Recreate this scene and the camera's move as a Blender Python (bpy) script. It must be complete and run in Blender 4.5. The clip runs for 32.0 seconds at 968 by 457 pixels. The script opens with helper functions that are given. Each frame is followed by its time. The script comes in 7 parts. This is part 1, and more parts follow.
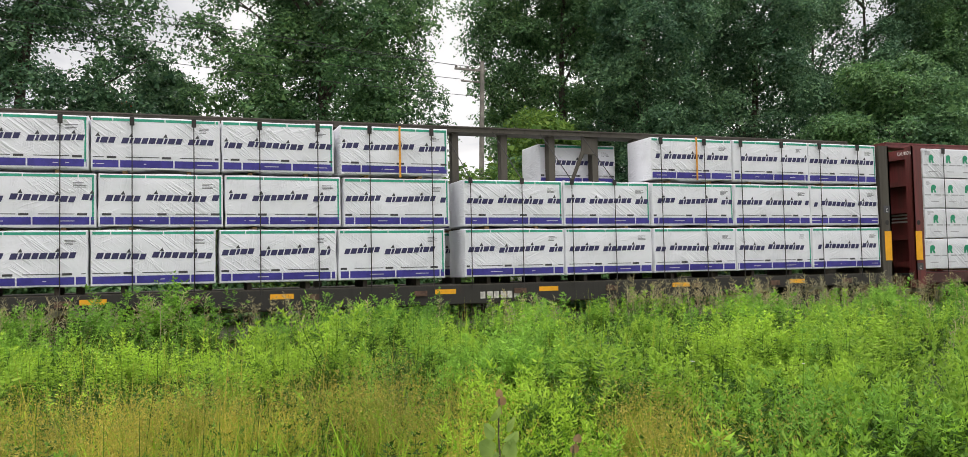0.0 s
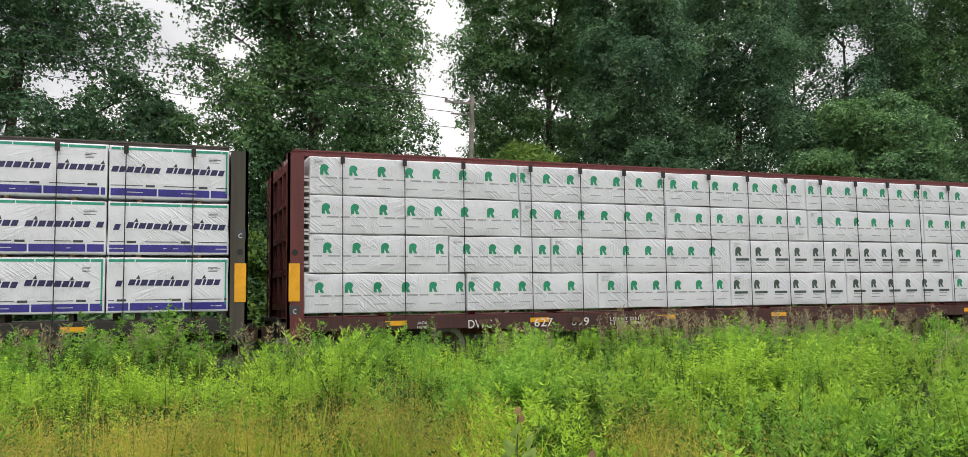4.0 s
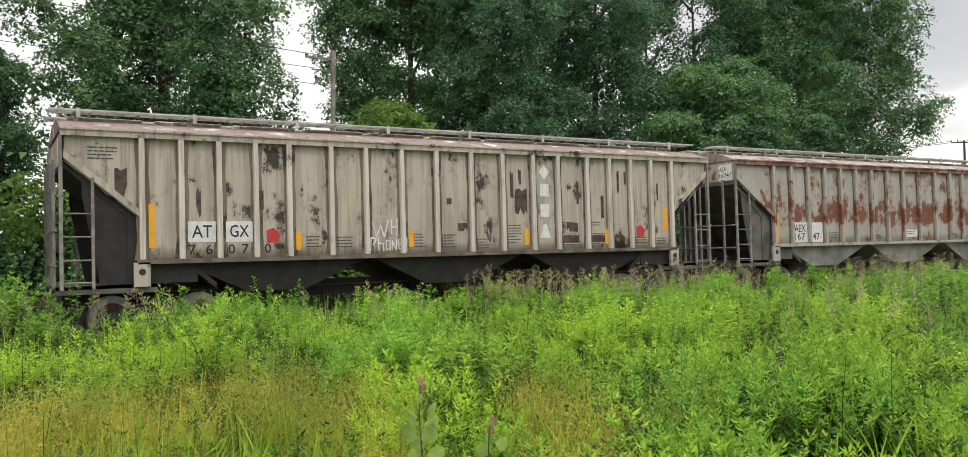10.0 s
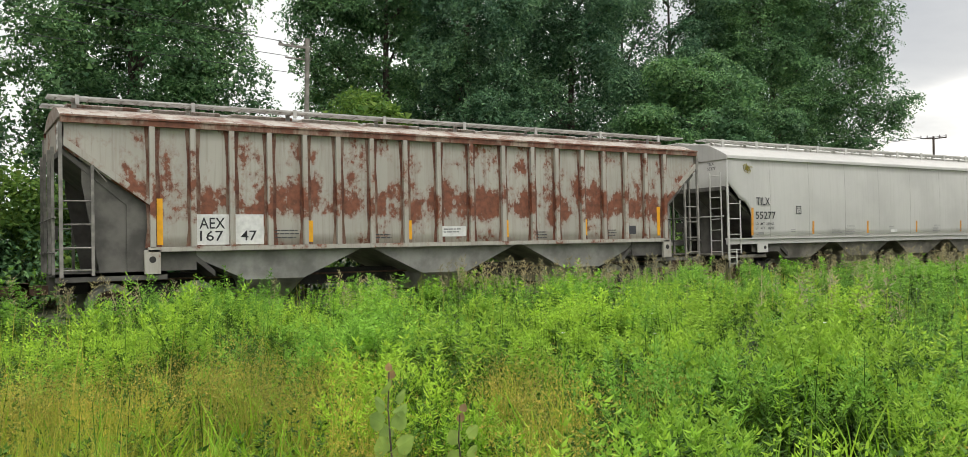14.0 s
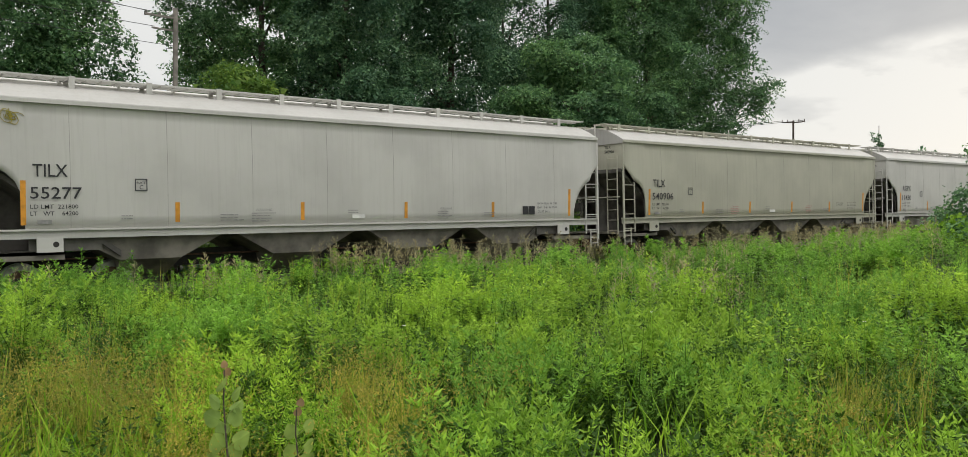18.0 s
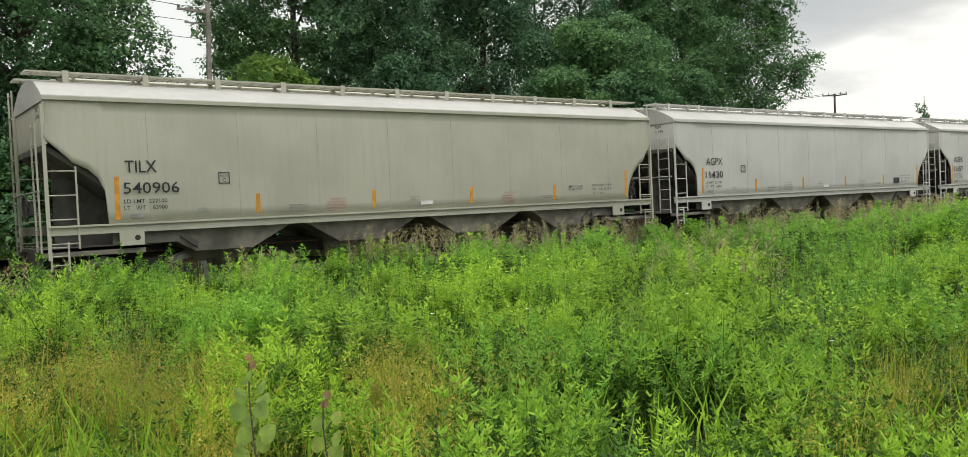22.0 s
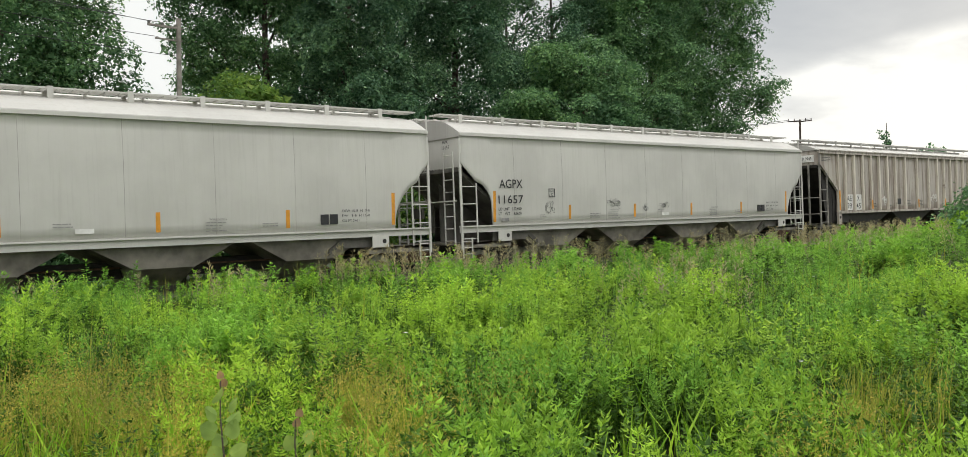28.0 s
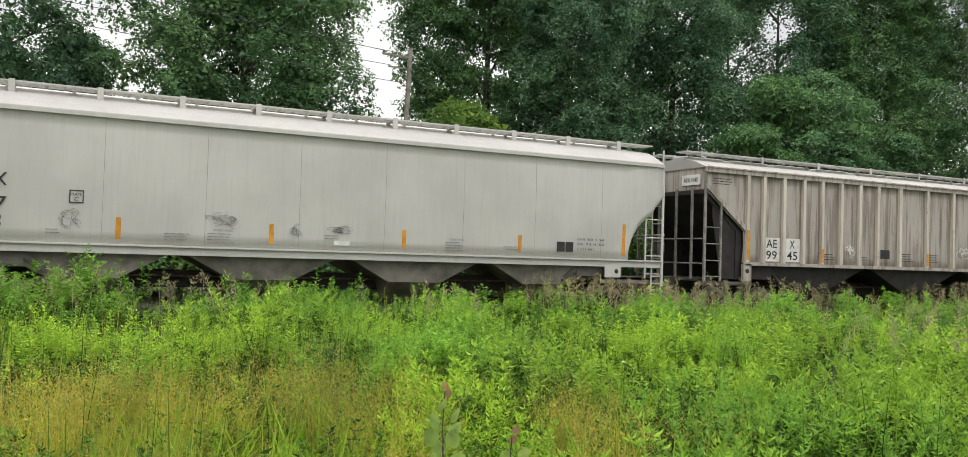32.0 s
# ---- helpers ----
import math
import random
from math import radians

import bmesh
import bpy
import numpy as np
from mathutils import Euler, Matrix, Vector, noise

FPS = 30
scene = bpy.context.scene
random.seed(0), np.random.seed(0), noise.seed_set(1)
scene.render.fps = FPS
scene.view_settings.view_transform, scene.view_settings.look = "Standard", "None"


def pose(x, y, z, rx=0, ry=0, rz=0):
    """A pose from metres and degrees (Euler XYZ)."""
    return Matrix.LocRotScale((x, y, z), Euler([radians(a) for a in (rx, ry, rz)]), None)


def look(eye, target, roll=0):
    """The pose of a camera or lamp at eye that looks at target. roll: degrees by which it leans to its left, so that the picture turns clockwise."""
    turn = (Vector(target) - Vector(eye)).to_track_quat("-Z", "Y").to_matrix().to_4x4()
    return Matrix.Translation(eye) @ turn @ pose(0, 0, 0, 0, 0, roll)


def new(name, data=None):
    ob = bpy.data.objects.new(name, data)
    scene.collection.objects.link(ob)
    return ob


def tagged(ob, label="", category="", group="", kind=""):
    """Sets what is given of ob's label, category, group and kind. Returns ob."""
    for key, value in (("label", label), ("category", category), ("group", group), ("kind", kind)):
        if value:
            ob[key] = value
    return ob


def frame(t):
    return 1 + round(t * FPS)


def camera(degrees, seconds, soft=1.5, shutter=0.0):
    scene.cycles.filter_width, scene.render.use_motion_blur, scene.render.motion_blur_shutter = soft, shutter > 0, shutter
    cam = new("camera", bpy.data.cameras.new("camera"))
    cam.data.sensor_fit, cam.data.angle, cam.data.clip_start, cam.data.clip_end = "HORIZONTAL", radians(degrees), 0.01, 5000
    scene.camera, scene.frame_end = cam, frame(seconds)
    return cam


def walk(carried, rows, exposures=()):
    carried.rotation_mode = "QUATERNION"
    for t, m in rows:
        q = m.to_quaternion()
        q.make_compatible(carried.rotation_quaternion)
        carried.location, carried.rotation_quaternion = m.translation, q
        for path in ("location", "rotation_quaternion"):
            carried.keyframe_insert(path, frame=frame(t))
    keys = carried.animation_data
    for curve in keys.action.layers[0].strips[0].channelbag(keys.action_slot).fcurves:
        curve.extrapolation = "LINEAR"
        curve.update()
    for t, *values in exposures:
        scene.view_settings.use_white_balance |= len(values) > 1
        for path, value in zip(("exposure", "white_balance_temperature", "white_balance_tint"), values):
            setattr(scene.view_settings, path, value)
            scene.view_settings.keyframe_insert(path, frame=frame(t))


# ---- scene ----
import itertools

GRADE = 0.02854                      # the track climbs towards +x
TRACK = 20.47                        # the track's middle line, y
SIDE = 1.6                           # half the width of a car

PATH = [
    (0, 0.309, 0.134, 1.552, -20.05, 3.29, -0.32),
    (0.5, 0.187, 0.036, 1.565, -19.38, 3.65, -0.09),
    (1, 0.062, 0.012, 1.573, -20.18, 3.54, 0.72),
    (1.5, 0.098, 0.009, 1.563, -19.72, 3.06, 0.62),
    (2, 0.067, -0.040, 1.534, -19.41, 3.27, 0.59),
    (2.5, 0.023, -0.068, 1.516, -20.09, 4.28, -0.80),
    (4.5, 0.063, 0.042, 1.497, -21.31, 5.48, -0.60),
    (5, 0.210, 0.100, 1.570, -21.60, 5.52, -1.05),
    (5.2, 0.060, 0.095, 1.570, -23.68, 5.00, -1.08),
    (5.4, -0.110, 0.080, 1.564, -27.10, 3.58, -1.07),
    (5.5, -0.186, 0.072, 1.563, -29.30, 3.09, -1.06),
    (6, -0.165, 0.090, 1.565, -30.21, 2.51, -1.31),
    (6.5, -0.098, 0.100, 1.571, -29.37, 2.16, -1.00),
    (7, -0.118, 0.090, 1.570, -27.87, 2.28, -0.79),
    (7.5, -0.167, 0.080, 1.575, -27.75, 2.36, -0.92),
    (8, -0.197, 0.031, 1.586, -28.37, 2.55, -0.42),
    (8.5, -0.186, 0.019, 1.600, -29.51, 3.07, -0.04),
    (9, -0.187, 0.031, 1.570, -30.03, 2.94, 0.06),
    (9.5, -0.164, 0.056, 1.564, -30.65, 2.65, -0.14),
    (10, -0.167, 0.087, 1.566, -30.71, 2.64, 0.18),
    (10.5, -0.153, 0.116, 1.561, -30.68, 2.62, 0.03),
    (11, -0.148, 0.108, 1.559, -30.94, 2.57, -0.31),
    (11.5, -0.131, 0.133, 1.554, -31.45, 2.56, -0.42),
    (12, -0.141, 0.087, 1.557, -31.31, 2.52, -0.44),
    (12.5, -0.127, 0.123, 1.556, -31.23, 2.48, -0.38),
    (13, -0.141, 0.141, 1.550, -31.55, 2.38, -0.65),
    (13.5, -0.106, 0.159, 1.537, -31.94, 2.30, -0.07),
    (14, -0.097, 0.166, 1.525, -32.39, 2.13, -0.12),
    (14.5, -0.090, 0.196, 1.519, -32.17, 1.82, -0.07),
    (16.5, -0.133, -0.013, 1.607, -33.28, 1.06, -0.43),
    (17, -0.136, -0.021, 1.604, -32.89, 1.47, 0.08),
    (17.5, -0.137, -0.105, 1.613, -37.75, 1.04, 0.13),
    (18, 0.027, -0.110, 1.648, -40.11, 0.50, -0.15),
    (18.5, 0.199, -0.069, 1.665, -44.33, 1.85, -1.90),
    (19, 0.156, -0.128, 1.672, -43.75, 2.07, 2.03),
    (19.5, 0.160, -0.114, 1.657, -41.29, 0.82, 2.52),
    (20, 0.164, -0.058, 1.659, -37.55, 0.37, 3.03),
    (20.5, 0.153, -0.057, 1.666, -36.98, -0.28, 3.53),
    (21, 0.174, -0.043, 1.657, -36.62, -0.49, 3.10),
    (21.5, 0.168, -0.055, 1.653, -37.09, -0.60, 1.59),
    (22, 0.170, -0.044, 1.644, -37.55, -0.50, 1.40),
    (22.5, 0.168, -0.020, 1.637, -37.23, -0.16, 1.05),
    (23, 0.144, -0.060, 1.643, -37.35, 0.04, 1.35),
    (23.5, 0.160, -0.052, 1.635, -37.94, 0.31, 1.09),
    (24, 0.172, -0.045, 1.639, -38.22, 1.43, 0.02),
    (24.5, 0.167, -0.050, 1.643, -38.54, 1.91, -0.04),
    (25, 0.152, -0.063, 1.650, -39.49, 1.97, 1.08),
    (25.5, 0.132, -0.066, 1.636, -39.42, 1.91, 0.85),
    (27.5, 0.132, -0.049, 1.639, -39.24, 0.81, 0.37),
    (28, 0.135, -0.038, 1.636, -39.59, 0.84, 0.84),
    (28.5, 0.130, -0.025, 1.625, -39.54, 0.62, 0.70),
    (29, 0.113, -0.044, 1.632, -34.30, 1.07, 1.41),
    (29.5, 0.041, 0.061, 1.603, -30.07, 1.71, 1.14),
    (30, 0.034, 0.069, 1.597, -27.50, -0.01, 0.32),
    (30.5, 0.049, 0.107, 1.614, -27.27, 2.97, -0.75),
    (31, 0.029, 0.078, 1.636, -26.99, 2.92, -1.67),
    (31.5, 0.017, 0.046, 1.614, -26.63, 2.59, -2.42),
    (32, 0.012, -0.005, 1.612, -26.06, 2.59, -3.21),
]
# how far the train has rolled along the track, in metres
ROLL = [(0, 0.02), (1, -4.40), (2, -8.88), (2.5, -11.06), (4.5, -19.70), (5, -21.85), (6, -26.09), (7, -30.57), (8, -35.07), (9, -39.53), (10, -44.08), (11, -48.64), (12, -53.15), (13, -57.78), (14, -62.41), (14.5, -64.73), (16.5, -73.75), (17, -76.00), (18, -80.53), (19, -85.16), (20, -89.80), (21, -94.43), (22, -99.06), (23, -103.58), (24, -108.01), (25, -112.69), (25.5, -115.08), (27.5, -123.93), (28, -126.19), (29, -130.82), (30, -135.40), (31, -139.97), (32, -144.58)]

cam = camera(59.08, 32.0, soft=0.65)
walk(cam, [(t, pose(x, y, z, 90 + pitch, lean, yaw)) for t, x, y, z, yaw, pitch, lean in PATH],
     exposures=[(0, -0.20, 6500, 12), (2.5, -0.20, 6500, 12), (4.5, -0.20, 6500, 12), (6, -0.33, 6500, 11), (8, -0.20, 6500, 11), (10, -0.12, 6500, 10), (13, -0.13, 6500, 8), (17, -0.13, 6500, 8), (17.8, -0.5, 6500, 8),
                (19, -0.55, 6500, 7), (20.2, -0.46, 6500, 6), (22, -0.28, 6500, 6), (28, -0.27, 6500, 7), (28.8, -0.34, 6500, 8), (29.7, -0.14, 6500, 9), (32, -0.17, 6500, 10)])


# ---------------------------------------------------------------- world and light
def node(tree, kind, operation="", **values):
    n = tree.nodes.new(kind)
    if operation:
        n.operation = operation
    for key, value in values.items():
        n.inputs[key].default_value = value
    return n


def colour_mix(tree, blend_type="MIX"):
    n = tree.nodes.new("ShaderNodeMix")
    n.data_type, n.blend_type = "RGBA", blend_type
    return n


def ramp(tree, source, stops):
    n = tree.nodes.new("ShaderNodeValToRGB")
    while len(n.color_ramp.elements) < len(stops):
        n.color_ramp.elements.new(0.5)
    for e, (p, c) in zip(n.color_ramp.elements, stops):
        e.position, e.color = p, (*c, 1) if len(c) == 3 else c
    tree.links.new(source, n.inputs[0])
    return n


def step(t, source, low, high):
    m = node(t, "ShaderNodeMapRange")
    m.interpolation_type = "SMOOTHSTEP"
    m.inputs[1].default_value, m.inputs[2].default_value = low, high
    t.links.new(source, m.inputs[0])
    return m.outputs[0]


def make_world():
    w = bpy.data.worlds.new("overcast_evening")
    scene.world = w
    w.use_nodes = True
    t = w.node_tree
    t.nodes.clear()
    out = node(t, "ShaderNodeOutputWorld")
    bg = node(t, "ShaderNodeBackground", Strength=1.0)
    sky = node(t, "ShaderNodeTexSky")
    sky.sky_type, sky.sun_disc, sky.sun_elevation, sky.sun_rotation = "NISHITA", False, radians(14), radians(75)
    dim = node(t, "ShaderNodeVectorMath", operation="SCALE")
    dim.inputs["Scale"].default_value = 0.05
    t.links.new(sky.outputs[0], dim.inputs[0])
    co = node(t, "ShaderNodeTexCoord")
    sep = node(t, "ShaderNodeSeparateXYZ")
    t.links.new(co.outputs["Generated"], sep.inputs[0])
    # cloud layer: the direction laid onto a flat sheet overhead
    up = node(t, "ShaderNodeMath", operation="MAXIMUM")
    up.inputs[1].default_value = 0.0
    t.links.new(sep.outputs[2], up.inputs[0])
    lift = node(t, "ShaderNodeMath", operation="ADD")
    lift.inputs[1].default_value = 0.12
    t.links.new(up.outputs[0], lift.inputs[0])
    px, py = (node(t, "ShaderNodeMath", operation="DIVIDE") for _ in range(2))
    t.links.new(sep.outputs[0], px.inputs[0])
    t.links.new(sep.outputs[1], py.inputs[0])
    t.links.new(lift.outputs[0], px.inputs[1])
    t.links.new(lift.outputs[0], py.inputs[1])
    flat = node(t, "ShaderNodeCombineXYZ")
    t.links.new(px.outputs[0], flat.inputs[0])
    t.links.new(py.outputs[0], flat.inputs[1])
    big = node(t, "ShaderNodeTexNoise", Scale=0.62, Detail=7.0, Roughness=0.56, Distortion=0.25)
    shift = node(t, "ShaderNodeVectorMath", operation="ADD")
    shift.inputs[1].default_value = (CLOUD_X, CLOUD_Y, 0)
    t.links.new(flat.outputs[0], shift.inputs[0])
    t.links.new(shift.outputs[0], big.inputs[0])
    # a darker deck of cloud towards the low sun, its ragged lower edge rising; bright and broken beneath it
    def along(degrees):
        d = node(t, "ShaderNodeVectorMath", "DOT_PRODUCT")
        t.links.new(co.outputs["Generated"], d.inputs[0])
        d.inputs[1].default_value = (math.sin(radians(degrees)), math.cos(radians(degrees)), 0)
        return d.outputs["Value"]

    def madd(a, k, b):
        n = node(t, "ShaderNodeMath", "MULTIPLY_ADD")
        t.links.new(a, n.inputs[0])
        n.inputs[1].default_value = k
        if isinstance(b, float):
            n.inputs[2].default_value = b
        else:
            t.links.new(b, n.inputs[2])
        return n.outputs[0]
    ways = step(t, along(80), 0.62, 0.90)
    ragged = node(t, "ShaderNodeTexNoise", Scale=3.2, Detail=6.0, Roughness=0.55)
    t.links.new(co.outputs["Generated"], ragged.inputs[0])
    tilt = madd(along(154), -0.22, sep.outputs[2])
    edge = madd(ragged.outputs[0], 0.06, tilt)
    above = step(t, edge, 0.192, 0.228)
    deck = node(t, "ShaderNodeMath", "MULTIPLY")
    t.links.new(ways, deck.inputs[0])
    t.links.new(above, deck.inputs[1])
    streaky = node(t, "ShaderNodeMapping")
    streaky.inputs["Scale"].default_value = (3.5, 3.5, 11.0)
    t.links.new(co.outputs["Generated"], streaky.inputs[0])
    wisps = node(t, "ShaderNodeTexNoise", Scale=1.6, Detail=5.0, Roughness=0.5)
    t.links.new(streaky.outputs[0], wisps.inputs[0])
    bright = madd(ways, 0.10, big.outputs[0])
    gloom = madd(big.outputs[0], 0.34, 0.185)
    dark = node(t, "ShaderNodeMix")
    t.links.new(deck.outputs[0], dark.inputs[0])
    t.links.new(bright, dark.inputs[2])
    t.links.new(gloom, dark.inputs[3])
    under = node(t, "ShaderNodeMath", "SUBTRACT")
    under.inputs[0].default_value = 1.0
    t.links.new(above, under.inputs[1])
    broken = node(t, "ShaderNodeMath", "MULTIPLY")
    t.links.new(under.outputs[0], broken.inputs[0])
    t.links.new(step(t, wisps.outputs[0], 0.44, 0.62), broken.inputs[1])
    rest = node(t, "ShaderNodeMath", "ADD")
    rest.inputs[1].default_value = 0.06
    t.links.new(madd(broken.outputs[0], -0.17, dark.outputs[0]), rest.inputs[0])
    grey = ramp(t, rest.outputs[0], [(0.22, (0.36, 0.385, 0.43)), (0.36, (0.60, 0.63, 0.69)), (0.46, (0.95, 0.96, 0.98)), (0.56, (1.3, 1.29, 1.27))])
    # brighter towards the zenith, as overcast skies are
    high = node(t, "ShaderNodeMapRange")
    high.inputs[1].default_value, high.inputs[2].default_value = 0.30, 0.75
    high.inputs[3].default_value, high.inputs[4].default_value = 0.0, 1.0
    t.links.new(sep.outputs[2], high.inputs[0])
    mix = colour_mix(t)
    t.links.new(high.outputs[0], mix.inputs[0])
    t.links.new(grey.outputs[0], mix.inputs[6])
    mix.inputs[7].default_value = (3.5, 3.45, 3.4, 1)
    both = colour_mix(t)                 # the clear sky shows but faintly through the cloud
    both.inputs[0].default_value = 0.88
    t.links.new(dim.outputs[0], both.inputs[6])
    t.links.new(mix.outputs[2], both.inputs[7])
    t.links.new(both.outputs[2], bg.inputs[0])
    t.links.new(bg.outputs[0], out.inputs[0])


CLOUD_X, CLOUD_Y = 3.1, 7.4
make_world()
sun = new("sun", bpy.data.lights.new("sun", "SUN"))
sun.data.energy, sun.data.angle, sun.data.color = 0.9, radians(20), (1.0, 0.95, 0.88)
sun.matrix_world = look((48 * math.sin(radians(75)), 48 * math.cos(radians(75)), 12), (0, 0, 0))


# ---------------------------------------------------------------- materials
def material(name, build, rough=0.6, metal=0.0, spec=0.5):
    """build(tree, principled): wires the colour and bump."""
    m = bpy.data.materials.new(name)
    m.use_nodes = True
    t = m.node_tree
    p = t.nodes["Principled BSDF"]
    p.inputs["Roughness"].default_value, p.inputs["Metallic"].default_value = rough, metal
    p.inputs["Specular IOR Level"].default_value = spec
    build(t, p)
    return m


def coords(t, scale=(1, 1, 1), source="Object"):
    co = node(t, "ShaderNodeTexCoord")
    mp = node(t, "ShaderNodeMapping")
    mp.inputs["Scale"].default_value = scale
    t.links.new(co.outputs[source], mp.inputs[0])
    return mp.outputs[0]


def own_coords(t, scale=(1, 1, 1)):
    """Coordinates on the thing, shifted for each piece so that alike pieces differ."""
    co = node(t, "ShaderNodeTexCoord")
    info = node(t, "ShaderNodeObjectInfo")
    sc = node(t, "ShaderNodeVectorMath", operation="SCALE")
    sc.inputs[0].default_value = (41, 13, 29)
    t.links.new(info.outputs["Random"], sc.inputs["Scale"])
    add = node(t, "ShaderNodeVectorMath", operation="ADD")
    t.links.new(co.outputs["Object"], add.inputs[0])
    t.links.new(sc.outputs[0], add.inputs[1])
    mp = node(t, "ShaderNodeMapping")
    mp.inputs["Scale"].default_value = scale
    t.links.new(add.outputs[0], mp.inputs[0])
    return mp.outputs[0]


def noise_of(t, vec, scale, detail=4.0, rough=0.55):
    n = node(t, "ShaderNodeTexNoise", Scale=scale, Detail=detail, Roughness=rough)
    t.links.new(vec, n.inputs[0])
    return n.outputs[0]


def blend(t, fac, a, b):
    """Mix of two colours (tuples or sockets) by a factor socket."""
    m = colour_mix(t)
    t.links.new(fac, m.inputs[0])
    for k, c in ((6, a), (7, b)):
        if isinstance(c, tuple):
            m.inputs[k].default_value = (*c, 1)
        else:
            t.links.new(c, m.inputs[k])
    return m.outputs[2]


def bump(t, p, height, strength, distance=0.02):
    b = node(t, "ShaderNodeBump", Strength=strength, Distance=distance)
    t.links.new(height, b.inputs["Height"])
    t.links.new(b.outputs[0], p.inputs["Normal"])


def plain(name, colour, rough=0.6, metal=0.0, vary=0.25, scale=6.0):
    def build(t, p):
        v = coords(t)
        n = noise_of(t, v, scale, 5.0)
        dark = tuple(c * (1 - vary) for c in colour)
        light = tuple(min(1, c * (1 + vary)) for c in colour)
        t.links.new(blend(t, step(t, n, 0.3, 0.7), dark, light), p.inputs["Base Color"])
        bump(t, p, noise_of(t, v, scale * 9, 3.0), 0.15, 0.004)
    return material(name, build, rough, metal)


def weathered(name, paint, dirt, rust=None, rust_low=0.6, rust_high=0.72, streak=0.5, rough=0.5, grime=0.25, belt=None):
    """Steel paint with dirt running down in streaks, low grime and, where given, rust in patches."""
    def build(t, p):
        v = own_coords(t)
        streaks = noise_of(t, own_coords(t, (2.3, 2.3, 0.16)), 2.2, 6.0, 0.62)
        fine = noise_of(t, own_coords(t, (9, 9, 0.35)), 1.6, 5.0, 0.6)
        blot = noise_of(t, v, 0.55, 5.0)
        col = blend(t, step(t, blot, 0.35, 0.7), paint, tuple(c * 0.86 for c in paint))
        m1 = node(t, "ShaderNodeMath", operation="MULTIPLY")
        t.links.new(step(t, streaks, 0.47, 0.62), m1.inputs[0])
        m1.inputs[1].default_value = streak
        col = blend(t, m1.outputs[0], col, dirt)
        m2 = node(t, "ShaderNodeMath", operation="MULTIPLY")
        t.links.new(step(t, fine, 0.53, 0.64), m2.inputs[0])
        m2.inputs[1].default_value = grime
        col = blend(t, m2.outputs[0], col, tuple(c * 0.6 for c in dirt))
        if rust:
            patch = noise_of(t, own_coords(t, (1.0, 1.0, 0.8)), 1.5, 9.0, 0.70)
            if belt:                     # rust gathers along one worn belt of the side
                sep = node(t, "ShaderNodeSeparateXYZ")
                t.links.new(coords(t), sep.inputs[0])
                up, down = step(t, sep.outputs[2], belt - 0.5, belt - 0.05), step(t, sep.outputs[2], belt + 0.85, belt + 0.15)
                both = node(t, "ShaderNodeMath", "MULTIPLY")
                t.links.new(up, both.inputs[0])
                t.links.new(down, both.inputs[1])
                more = node(t, "ShaderNodeMath", "MULTIPLY_ADD")
                t.links.new(both.outputs[0], more.inputs[0])
                more.inputs[1].default_value = 0.125
                t.links.new(patch, more.inputs[2])
                patch = more.outputs[0]
            tone = noise_of(t, v, 7.0, 4.0)
            shade = blend(t, step(t, tone, 0.3, 0.7), rust, tuple(c * 0.55 for c in rust))
            runs = noise_of(t, own_coords(t, (5.0, 5.0, 0.28)), 1.5, 5.0, 0.65)
            worn = node(t, "ShaderNodeMath", "MULTIPLY_ADD")
            t.links.new(runs, worn.inputs[0])
            worn.inputs[1].default_value = 0.16
            t.links.new(patch, worn.inputs[2])
            halo = node(t, "ShaderNodeMath", "MULTIPLY")
            t.links.new(step(t, worn.outputs[0], rust_low + 0.02, rust_high + 0.08), halo.inputs[0])
            halo.inputs[1].default_value = 0.55
            col = blend(t, halo.outputs[0], col, tuple(0.5 * a + 0.5 * b for a, b in zip(rust, dirt)))
            col = blend(t, step(t, worn.outputs[0], rust_low + 0.085, rust_high + 0.085), col, shade)
        t.links.new(col, p.inputs["Base Color"])
        bump(t, p, noise_of(t, v, 28.0, 3.0), 0.12, 0.004)
    return material(name, build, rough)


